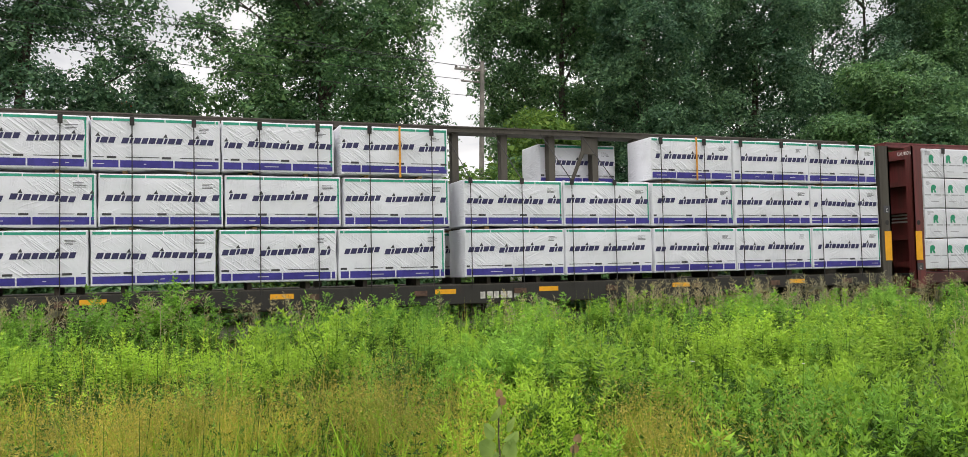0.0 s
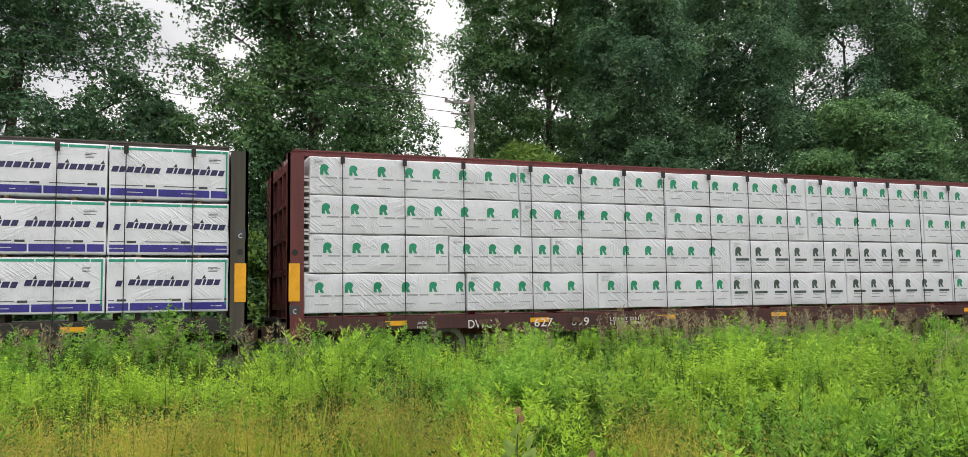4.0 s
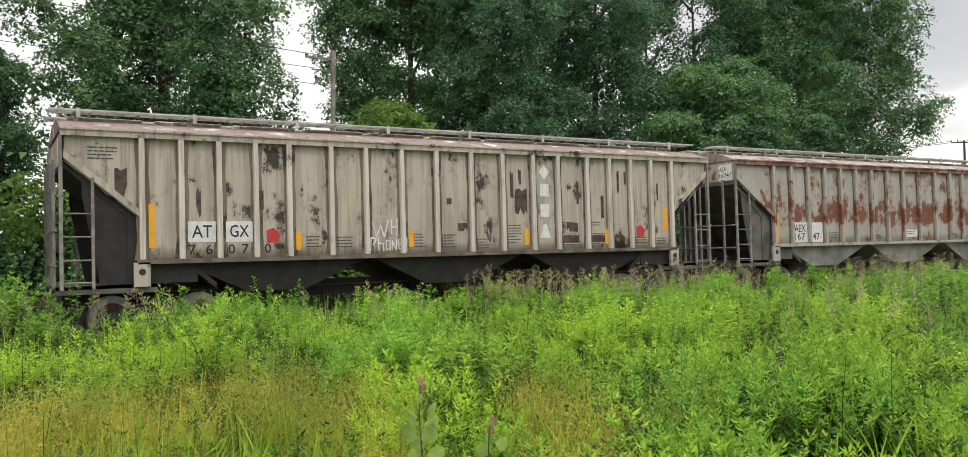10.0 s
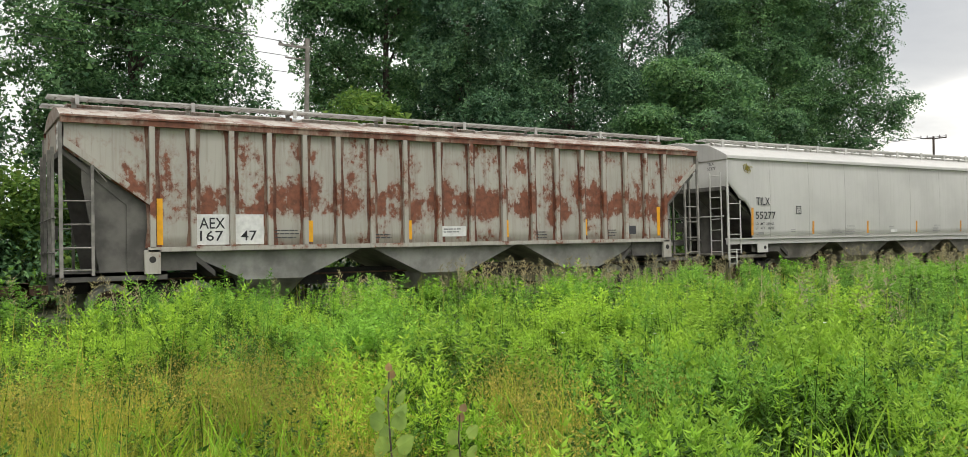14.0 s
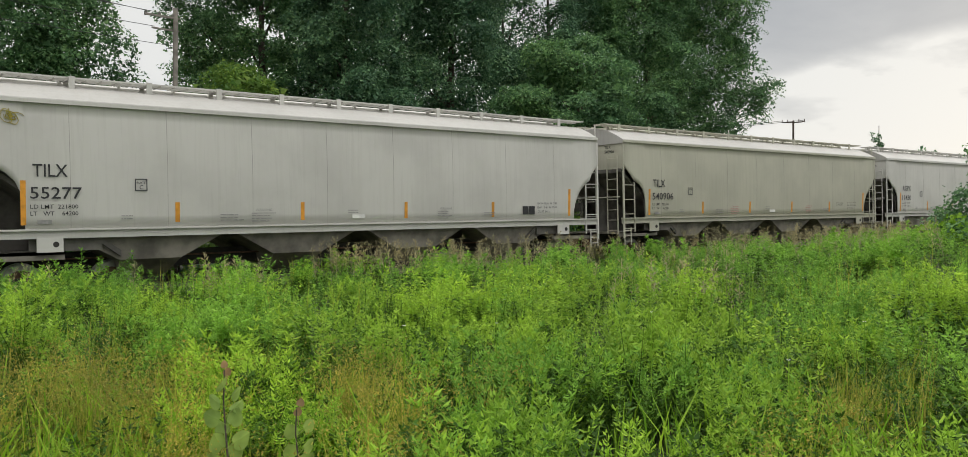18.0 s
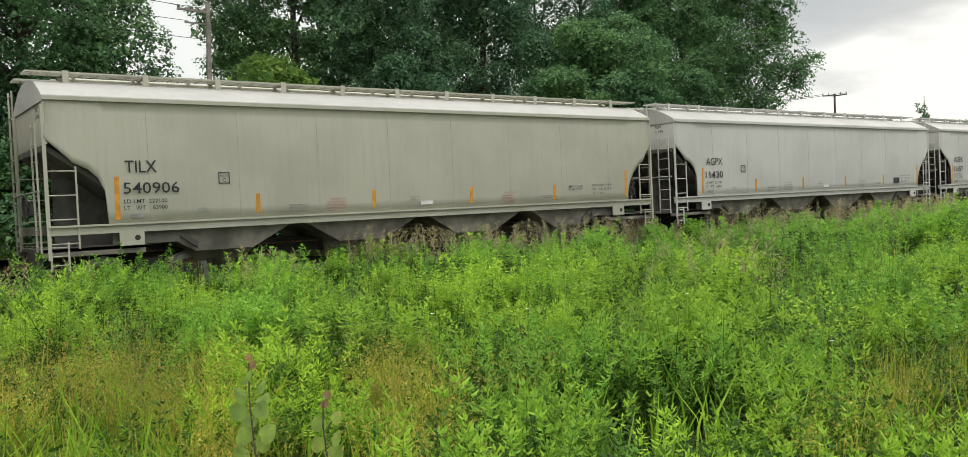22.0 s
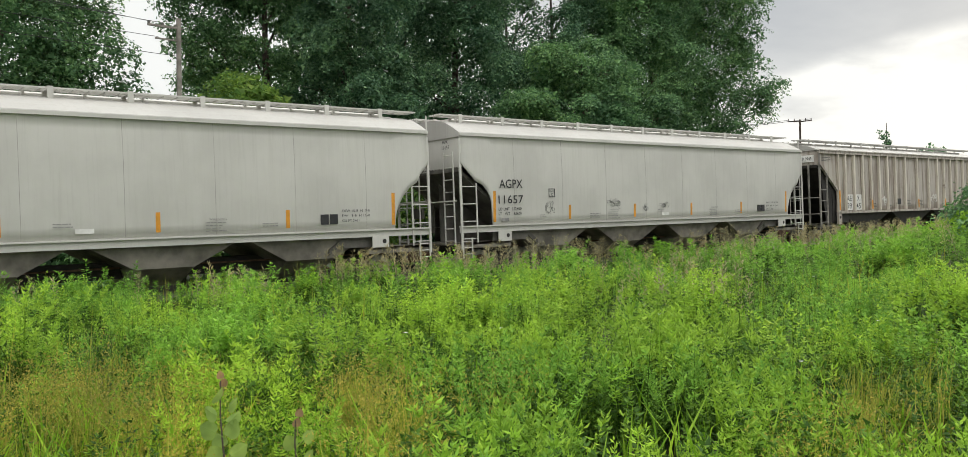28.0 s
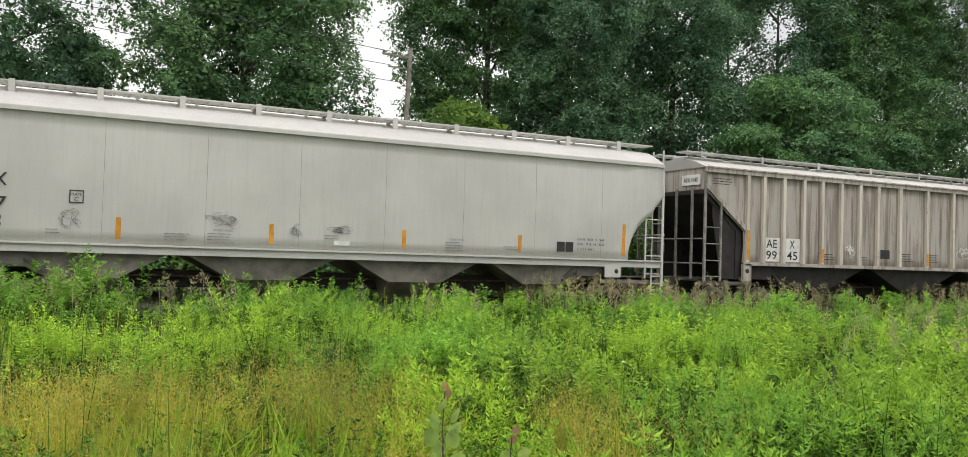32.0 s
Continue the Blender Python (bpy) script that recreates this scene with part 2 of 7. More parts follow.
def wrap_material(name, colour):
    """Woven plastic wrap, pulled into slanting wrinkles."""
    def build(t, p):
        co = node(t, "ShaderNodeTexCoord")
        info = node(t, "ShaderNodeObjectInfo")
        add = node(t, "ShaderNodeVectorMath", operation="ADD")
        sc = node(t, "ShaderNodeVectorMath", operation="SCALE")
        t.links.new(info.outputs["Random"], sc.inputs["Scale"])
        sc.inputs[0].default_value = (37, 11, 23)
        t.links.new(co.outputs["Object"], add.inputs[0])
        t.links.new(sc.outputs[0], add.inputs[1])
        total = noise_of(t, add.outputs[0], 2.6, 3.0)
        # long pulled creases at three slants, each where the film is drawn tight
        for angle, stretch, tight, much in ((-38, (0.26, 0.9, 3.6), 0.9, 1.0), (24, (0.35, 0.9, 3.0), 1.3, 0.40), (82, (0.5, 0.9, 4.5), 1.7, 0.25)):
            turn = node(t, "ShaderNodeMapping")
            turn.inputs["Rotation"].default_value = (0, radians(angle), 0)
            t.links.new(add.outputs[0], turn.inputs[0])
            mp = node(t, "ShaderNodeMapping")
            mp.inputs["Scale"].default_value = stretch
            t.links.new(turn.outputs[0], mp.inputs[0])
            folds = node(t, "ShaderNodeTexNoise", Scale=2.0, Detail=2.5, Roughness=0.55, Distortion=0.5)
            t.links.new(mp.outputs[0], folds.inputs[0])
            ridge = ramp(t, folds.outputs[0], [(0.43, (0, 0, 0)), (0.495, (1, 1, 1)), (0.51, (0.2, 0.2, 0.2)), (0.58, (0, 0, 0))])
            where = step(t, noise_of(t, add.outputs[0], tight, 2.0), 0.46, 0.60)
            m = node(t, "ShaderNodeMath", operation="MULTIPLY")
            t.links.new(ridge.outputs[0], m.inputs[0])
            t.links.new(where, m.inputs[1])
            s = node(t, "ShaderNodeMath", "MULTIPLY_ADD")
            t.links.new(m.outputs[0], s.inputs[0])
            s.inputs[1].default_value = much
            t.links.new(total, s.inputs[2])
            total = s.outputs[0]
        bump(t, p, total, 0.5, 0.032)
        dirt = noise_of(t, add.outputs[0], 1.7, 6.0, 0.65)
        t.links.new(blend(t, step(t, dirt, 0.45, 0.85), colour, tuple(c * 0.8 for c in colour)), p.inputs["Base Color"])
    return material(name, build, 0.42)


def foliage(name, dark, light, third=None, rough=0.55, through_light=0.35, patch=0.25, spec=0.2):
    """Leaves that let some light through; each leaf has its own tone, and patches differ."""
    m = bpy.data.materials.new(name)
    m.use_nodes = True
    t = m.node_tree
    p = t.nodes["Principled BSDF"]
    geo = node(t, "ShaderNodeNewGeometry")
    stops = [(0.0, dark), (0.6, light), (1.0, third or light)]
    tone = ramp(t, geo.outputs["Random Per Island"], stops)
    dim = colour_mix(t, "MULTIPLY")
    dim.inputs[0].default_value = 1.0
    big = ramp(t, noise_of(t, coords(t), patch, 3.0), [(0.36, (0.74, 0.80, 0.86)), (0.64, (1.22, 1.18, 1.06))])
    t.links.new(tone.outputs[0], dim.inputs[6])
    t.links.new(big.outputs[0], dim.inputs[7])
    fine = colour_mix(t, "MULTIPLY")
    fine.inputs[0].default_value = 0.7
    small = ramp(t, noise_of(t, coords(t), patch * 4.3, 2.0), [(0.35, (0.62, 0.66, 0.68)), (0.65, (1.15, 1.15, 1.08))])
    t.links.new(dim.outputs[2], fine.inputs[6])
    t.links.new(small.outputs[0], fine.inputs[7])
    p.inputs["Roughness"].default_value = rough
    p.inputs["Specular IOR Level"].default_value = spec
    t.links.new(fine.outputs[2], p.inputs["Base Color"])
    tr = node(t, "ShaderNodeBsdfTranslucent")
    t.links.new(fine.outputs[2], tr.inputs[0])
    mix = node(t, "ShaderNodeMixShader")
    mix.inputs[0].default_value = through_light
    t.links.new(p.outputs[0], mix.inputs[1])
    t.links.new(tr.outputs[0], mix.inputs[2])
    t.links.new(mix.outputs[0], t.nodes["Material Output"].inputs[0])
    return m


M_WRAP = wrap_material("white_wrap", (0.75, 0.755, 0.79))
M_WRAP_GREY = wrap_material("grey_white_wrap", (0.70, 0.705, 0.735))
M_BLUE = plain("print_blue", (0.050, 0.040, 0.27), 0.45, vary=0.15)
M_GREEN = plain("print_green", (0.02, 0.30, 0.19), 0.45, vary=0.12)
M_LOGO = plain("logo_green", (0.012, 0.26, 0.13), 0.45, vary=0.12)
M_LOGODARK = plain("logo_dark_green", (0.055, 0.085, 0.07), 0.45, vary=0.2)
M_NAVY = plain("print_navy", (0.028, 0.026, 0.09), 0.45, vary=0.1)
M_INK = plain("print_ink", (0.05, 0.05, 0.055), 0.5, vary=0.15)
M_FAINT = plain("print_faint", (0.33, 0.33, 0.34), 0.5, vary=0.15)
M_GREYINK = plain("worn_grey_print", (0.25, 0.245, 0.235), 0.55, vary=0.25)
M_BAYS = plain("grimy_brown_steel", (0.185, 0.168, 0.142), 0.75, vary=0.45, scale=1.5)
M_LUMBER = plain("lumber_ends", (0.42, 0.27, 0.13), 0.7, vary=0.35, scale=14)
M_OLIVE = weathered("olive_car_paint", (0.075, 0.067, 0.052), (0.045, 0.036, 0.028), (0.09, 0.04, 0.022), 0.62, 0.78, 0.5, 0.8)
M_RED = weathered("oxide_red_paint", (0.15, 0.030, 0.027), (0.055, 0.024, 0.019), (0.12, 0.04, 0.022), 0.62, 0.8, 0.45, 0.55)
# Sills repeat the car paints darker, the shade under the load put into them.
M_OLIVESILL = weathered("shaded_grimy_olive_sill", (0.030, 0.028, 0.023), (0.022, 0.019, 0.015), (0.05, 0.026, 0.017), 0.62, 0.78, 0.5, 0.8)
M_REDSILL = weathered("shaded_grimy_red_sill", (0.070, 0.026, 0.022), (0.035, 0.02, 0.016), (0.07, 0.03, 0.02), 0.6, 0.75, 0.5, 0.75)
M_PALE = weathered("pale_grey_paint", (0.555, 0.542, 0.505), (0.41, 0.39, 0.345), None, streak=0.11, rough=0.58, grime=0.08)
M_BEIGE = weathered("dusty_beige_paint", (0.445, 0.433, 0.35), (0.33, 0.315, 0.245), None, streak=0.14, rough=0.62, grime=0.08)
M_DIRTY = weathered("dirty_cream_paint", (0.485, 0.425, 0.34), (0.19, 0.14, 0.10), (0.06, 0.04, 0.030), 0.575, 0.625, 0.34, 0.6, 0.28)
M_CREAMRIB = weathered("worn_cream_ribs", (0.64, 0.585, 0.505), (0.27, 0.21, 0.165), (0.12, 0.07, 0.05), 0.62, 0.70, 0.4, 0.6, 0.3)
M_RUSTY = weathered("rusty_grey_paint", (0.43, 0.405, 0.35), (0.25, 0.195, 0.15), (0.235, 0.080, 0.040), 0.552, 0.612, 0.24, 0.6, 0.2, 2.55)
M_BROWNISH = weathered("brownish_grey_paint", (0.43, 0.39, 0.345), (0.165, 0.122, 0.095), (0.13, 0.06, 0.04), 0.64, 0.76, 0.62, 0.6, 0.5)
M_ROOFRUST = weathered("rust_stained_roof", (0.35, 0.315, 0.27), (0.18, 0.13, 0.10), (0.17, 0.080, 0.05), 0.50, 0.62, 0.6, 0.6, 0.4)
M_ROOFWORN = weathered("worn_brown_roof", (0.21, 0.150, 0.125), (0.125, 0.085, 0.070), (0.60, 0.56, 0.50), 0.56, 0.62, 0.5, 0.65, 0.4)
M_PEELED = plain("bare_brown_steel", (0.072, 0.050, 0.038), 0.75, vary=0.5, scale=6)
M_SILLGRIME = plain("grimy_brown_sill", (0.135, 0.100, 0.078), 0.7, vary=0.45, scale=3)
M_RUSTCHORD = weathered("rusted_chord_paint", (0.33, 0.25, 0.19), (0.20, 0.115, 0.075), (0.19, 0.066, 0.034), 0.40, 0.52, 0.5, 0.65, 0.4)
M_GRIME = weathered("grime_by_ribs", (0.23, 0.175, 0.125), (0.10, 0.072, 0.05), (0.05, 0.034, 0.026), 0.52, 0.62, 0.7, 0.75, 0.6)
M_GRIMEPALE = weathered("pale_grime_by_ribs", (0.31, 0.265, 0.225), (0.16, 0.12, 0.095), None, streak=0.7, rough=0.75, grime=0.5)
M_RUSTBAND = weathered("rust_by_ribs", (0.26, 0.19, 0.14), (0.15, 0.075, 0.045), (0.155, 0.055, 0.03), 0.40, 0.54, 0.7, 0.75, 0.5)
M_SEAM = plain("grimy_weld", (0.33, 0.315, 0.285), 0.7, vary=0.3, scale=2)
# Near-black for sooty gear; it also paints the shadow in bays and holes.
M_SOOTSHADE = plain("soot_and_shade_steel", (0.022, 0.019, 0.017), 0.7, vary=0.4, scale=3)
# Dusty roof paint, its colour darkened to hold down the sky's glare on it.
M_ROOFDUSTDIM = weathered("dimmed_dusty_roof_paint", (0.40, 0.388, 0.362), (0.30, 0.275, 0.24), None, streak=0.18, rough=0.6, grime=0.1)
M_DARKGREY = plain("dark_grey_steel", (0.105, 0.098, 0.086), 0.7, vary=0.4, scale=2)
M_WALKGREY = plain("weathered_grey_steel", (0.44, 0.43, 0.405), 0.55, vary=0.25, scale=3)
M_BAYGREY = plain("grey_bay_steel", (0.30, 0.29, 0.265), 0.65, vary=0.3, scale=2)
M_RAILGREY = plain("worn_grey_rails", (0.215, 0.20, 0.178), 0.65, vary=0.35, scale=4)
M_STEEL = plain("bare_steel", (0.26, 0.25, 0.24), 0.38, 0.8, vary=0.2)
M_RUSTSTEEL = plain("rusty_steel", (0.10, 0.055, 0.035), 0.8, vary=0.45, scale=9)
M_YELLOW = plain("yellow_reflector", (0.80, 0.38, 0.012), 0.4, vary=0.08)
M_ORANGE = plain("faded_reflector", (0.62, 0.27, 0.025), 0.5, vary=0.2)
M_BLACK = plain("black_stencil", (0.02, 0.02, 0.022), 0.55, vary=0.2)
M_WHITE = plain("white_stencil", (0.68, 0.67, 0.64), 0.55, vary=0.12)
M_WORN = plain("worn_white_paint", (0.50, 0.48, 0.44), 0.6, vary=0.3, scale=14)
M_REDMARK = plain("red_mark", (0.50, 0.035, 0.035), 0.55, vary=0.15)
M_PINK = plain("faded_red_print", (0.40, 0.20, 0.18), 0.6, vary=0.2)
M_BALLAST = plain("ballast_stone", (0.22, 0.21, 0.20), 0.85, vary=0.5, scale=18)
M_TIE = plain("tarred_timber", (0.055, 0.043, 0.034), 0.85, vary=0.4, scale=5)
M_BARK = plain("bark", (0.075, 0.06, 0.047), 0.9, vary=0.45, scale=5)
M_POLE = plain("weathered_pole", (0.21, 0.19, 0.165), 0.85, vary=0.3, scale=4)
M_DARKPOLE = plain("dark_pole", (0.07, 0.05, 0.042), 0.85, vary=0.35, scale=4)
M_SOIL = plain("soil", (0.045, 0.05, 0.02), 0.95, vary=0.5, scale=1.5)
M_WIRE = plain("cable", (0.03, 0.03, 0.03), 0.6)
M_LEAF_OAK = foliage("tree_leaves", (0.058, 0.135, 0.062), (0.138, 0.268, 0.108), (0.23, 0.38, 0.155), rough=0.5, patch=0.22, through_light=0.38, spec=0.25)
M_LEAF_DARK = foliage("dark_tree_leaves", (0.050, 0.118, 0.068), (0.122, 0.237, 0.122), (0.21, 0.345, 0.172), rough=0.5, patch=0.22, through_light=0.38, spec=0.25)
M_LEAF_LIME = foliage("fresh_bush_leaves", (0.085, 0.17, 0.04), (0.16, 0.27, 0.055), (0.22, 0.32, 0.065), patch=0.5, through_light=0.45)
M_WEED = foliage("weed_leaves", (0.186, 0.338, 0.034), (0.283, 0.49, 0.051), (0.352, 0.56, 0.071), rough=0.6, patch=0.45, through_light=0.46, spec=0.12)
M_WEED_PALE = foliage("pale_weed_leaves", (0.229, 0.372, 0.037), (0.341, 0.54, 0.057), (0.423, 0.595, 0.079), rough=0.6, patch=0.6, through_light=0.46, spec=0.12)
# Carries the shade low down among the weeds as a dark green.
M_WEED_SHADE = foliage("shade_dark_weed_green", (0.030, 0.072, 0.010), (0.078, 0.165, 0.020), (0.14, 0.25, 0.032), rough=0.6, patch=0.5, through_light=0.28, spec=0.12)
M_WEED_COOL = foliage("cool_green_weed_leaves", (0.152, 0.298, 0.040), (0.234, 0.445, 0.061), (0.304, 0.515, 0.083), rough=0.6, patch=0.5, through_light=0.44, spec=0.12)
M_GRASS = foliage("grass_blades", (0.17, 0.35, 0.018), (0.29, 0.50, 0.03), (0.38, 0.56, 0.05), patch=0.8, through_light=0.45)
M_RUSH = foliage("yellowing_rushes", (0.20, 0.27, 0.03), (0.36, 0.41, 0.05), (0.52, 0.43, 0.09), patch=0.9, through_light=0.4)
M_SEED = foliage("tan_seed_heads", (0.31, 0.265, 0.05), (0.44, 0.375, 0.07), (0.54, 0.42, 0.10), patch=0.9)
M_DRY = foliage("dry_brown_stalks", (0.29, 0.24, 0.13), (0.42, 0.36, 0.215), (0.50, 0.44, 0.28), patch=0.9)
M_SAPLING = foliage("sapling_leaves", (0.27, 0.37, 0.085), (0.345, 0.455, 0.115), (0.39, 0.47, 0.14), rough=0.7, through_light=0.4, patch=2.0, spec=0.05)
M_SAPLING_NEW = foliage("red_new_leaves", (0.36, 0.20, 0.11), (0.43, 0.28, 0.14), (0.46, 0.33, 0.16), patch=2.0)
M_TRUMPET = plain("orange_red_petals", (0.75, 0.10, 0.02), 0.5, vary=0.2)
M_FLOWER = plain("white_petals", (0.75, 0.75, 0.70), 0.6)


# ---------------------------------------------------------------- mesh helpers
def part(name, bm, mats, parent=None, label=""):
    """Link a bmesh as one mesh object, under a thing or a part."""
    me = bpy.data.meshes.new(name)
    bm.to_mesh(me)
    bm.free()
    return part_of(name, me, mats, parent, label)


def part_of(name, me, mats, parent=None, label=""):
    if not me.materials:
        for m in mats if isinstance(mats, (list, tuple)) else [mats]:
            me.materials.append(m)
    ob = new(name, me)
    if parent:
        ob.parent = parent
    if label:
        tagged(ob, label=label)
    return ob


def thing(name, label, category, group="", kind="", at=None):
    ob = new(name)
    tagged(ob, label, category, group, kind)
    if at is not None:
        ob.matrix_basis = at
    return ob


def box(bm, x0, x1, y0, y1, z0, z1, mat=0):
    v = [bm.verts.new(c) for c in itertools.product((x0, x1), (y0, y1), (z0, z1))]
    for q in ((0, 1, 3, 2), (4, 6, 7, 5), (0, 4, 5, 1), (2, 3, 7, 6), (0, 2, 6, 4), (1, 5, 7, 3)):
        bm.faces.new([v[k] for k in q]).material_index = mat
    return v


def bevelled(x0, x1, y0, y1, z0, z1, r=0.01):
    bm = bmesh.new()
    box(bm, x0, x1, y0, y1, z0, z1)
    bmesh.ops.bevel(bm, geom=bm.edges[:], offset=r, segments=1, affect="EDGES")
    return bm


def prism(bm, outline, y0, y1, mat=0):
    """An outline in x and z, drawn out along y."""
    a = [bm.verts.new((x, y0, z)) for x, z in outline]
    b = [bm.verts.new((x, y1, z)) for x, z in outline]
    bm.faces.new(a).material_index = mat
    bm.faces.new(b[::-1]).material_index = mat
    n = len(outline)
    for k in range(n):
        bm.faces.new((a[k], b[k], b[(k + 1) % n], a[(k + 1) % n])).material_index = mat
    return bm


def drawn(bm, outline, x0, x1, mat=0, closed=True):
    """An outline in y and z, drawn out along x."""
    a = [bm.verts.new((x0, y, z)) for y, z in outline]
    b = [bm.verts.new((x1, y, z)) for y, z in outline]
    if closed:
        bm.faces.new(a).material_index = mat
        bm.faces.new(b[::-1]).material_index = mat
    n = len(outline)
    for k in range(n if closed else n - 1):
        bm.faces.new((a[k], a[(k + 1) % n], b[(k + 1) % n], b[k])).material_index = mat
    return bm


def tube(bm, p, q, r0, r1=None, n=6, mat=0):
    p, q = Vector(p), Vector(q)
    d = (q - p).normalized()
    a = d.orthogonal().normalized()
    b = d.cross(a)
    r1 = r0 if r1 is None else r1
    rings = [[bm.verts.new(c + (a * math.cos(k * math.tau / n) + b * math.sin(k * math.tau / n)) * r) for k in range(n)] for c, r in ((p, r0), (q, r1))]
    for k in range(n):
        bm.faces.new((rings[0][k], rings[0][(k + 1) % n], rings[1][(k + 1) % n], rings[1][k])).material_index = mat
    bm.faces.new(rings[0][::-1]).material_index = mat
    bm.faces.new(rings[1]).material_index = mat


def disc(bm, x, y0, y1, z, r, n=24, mat=0):
    a = [bm.verts.new((x + r * math.cos(k * math.tau / n), y0, z + r * math.sin(k * math.tau / n))) for k in range(n)]
    b = [bm.verts.new((v.co.x, y1, v.co.z)) for v in a]
    bm.faces.new(a).material_index = mat
    bm.faces.new(b[::-1]).material_index = mat
    for k in range(n):
        bm.faces.new((a[k], b[k], b[(k + 1) % n], a[(k + 1) % n])).material_index = mat


def lettering(text, size, shear=0.0, width=None):
    """A flat mesh of words in the built-in font, in x and z, its lower left corner at the origin."""
    cu = bpy.data.curves.new("words", "FONT")
    cu.body, cu.size, cu.shear, cu.resolution_u, cu.offset = text, size, shear, 2, size * 0.006
    ob = bpy.data.objects.new("words", cu)
    scene.collection.objects.link(ob)
    me = bpy.data.meshes.new_from_object(ob.evaluated_get(bpy.context.evaluated_depsgraph_get()))
    bpy.data.objects.remove(ob)
    bpy.data.curves.remove(cu)
    co = np.empty(len(me.vertices) * 3, np.float32)
    me.vertices.foreach_get("co", co)
    co = co.reshape(-1, 3)
    low = co.min(0)
    sx = width / (co[:, 0].max() - low[0]) if width else 1.0
    flat = np.zeros_like(co)
    flat[:, 0], flat[:, 2] = (co[:, 0] - low[0]) * sx, co[:, 1] - low[1]
    me.vertices.foreach_set("co", flat.ravel())
    me.update()
    return me


def write(parent, text, x, z, y, height, mat, width=None, name="lettering", label=""):
    """Words on a thing. The characters of large marks are parts of their own."""
    me = lettering(text, height * 1.42, 0.0, width)
    ob = part_of(name, me, mat, parent, label)
    ob.location = (x, y, z)
    if height < 0.19 or len(text) < 2:
        tagged(ob, kind="stuff")
        return ob
    bm = bmesh.new()
    bm.from_mesh(me)
    left = set(bm.verts)
    glyphs = []
    while left:
        todo, seen = [left.pop()], []
        while todo:
            v = todo.pop()
            seen.append(v)
            for e in v.link_edges:
                o = e.other_vert(v)
                if o in left:
                    left.discard(o)
                    todo.append(o)
        glyphs.append(seen)
    glyphs.sort(key=lambda g: min(v.co.x for v in g))
    for g in glyphs:
        one = bmesh.new()
        index = {v: one.verts.new(v.co) for v in g}
        for f in {f for v in g for f in v.link_faces}:
            one.faces.new([index[v] for v in f.verts])
        part("letter", one, mat, parent).location = (x, y, z)
    bm.free()
    bpy.data.objects.remove(ob)
    return None


def bars(bm, x, z, y, rows, length, height, gap, rng, mat=0):
    """Lines of small writing that cannot be read, as thin bars."""
    for r in range(rows):
        w = length * rng.uniform(0.7, 1.0)
        a = 0.0
        while a < w:
            b = min(w, a + length * rng.uniform(0.12, 0.3))
            box(bm, x + a, x + b, y, y + 0.003, z - r * (height + gap) - height, z - r * (height + gap), mat)
            a = b + length * 0.035


def mesh_np(name, verts, faces, mats, slots=None):
    """One mesh from arrays; faces all have the same number of corners."""
    me = bpy.data.meshes.new(name)
    k = faces.shape[1]
    me.vertices.add(len(verts))
    me.vertices.foreach_set("co", np.ascontiguousarray(verts, np.float32).ravel())
    me.loops.add(faces.size)
    me.loops.foreach_set("vertex_index", np.ascontiguousarray(faces, np.int32).ravel())
    me.polygons.add(len(faces))
    me.polygons.foreach_set("loop_start", np.arange(0, faces.size, k, dtype=np.int32))
    me.polygons.foreach_set("loop_total", np.full(len(faces), k, np.int32))
    if slots is not None:
        me.polygons.foreach_set("material_index", np.ascontiguousarray(slots, np.int32))
    me.update(calc_edges=True)
    for m in mats if isinstance(mats, (list, tuple)) else [mats]:
        me.materials.append(m)
    return me


# ---------------------------------------------------------------- the train
MOVING = []                          # each thing on the track, with its distance along the train


def on_track(u):
    """The pose of a thing at the distance u along the track."""
    return pose(u, TRACK, GRADE * u, 0, -math.degrees(math.atan(GRADE)), 0)


def rolling(ob, u):
    MOVING.append((ob, u))
    ob.matrix_basis = on_track(u)
    return ob


def wheelset_mesh():
    bm = bmesh.new()
    for s in (-1, 1):
        disc(bm, 0, s * 0.72, s * 0.85, 0, 0.455, 28)
        disc(bm, 0, s * 0.69, s * 0.72, 0, 0.485, 28)
        disc(bm, 0, s * 0.85, s * 0.87, 0, 0.33, 24, 1)
        disc(bm, 0, s * 0.87, s * 0.93, 0, 0.12, 16, 1)
    tube(bm, (0, -1.02, 0), (0, 1.02, 0), 0.08, n=10, mat=1)
    me = bpy.data.meshes.new("wheelset")
    bm.to_mesh(me)
    bm.free()
    for m in (M_STEEL, M_RUSTSTEEL):
        me.materials.append(m)
    return me


WHEELSET = wheelset_mesh()


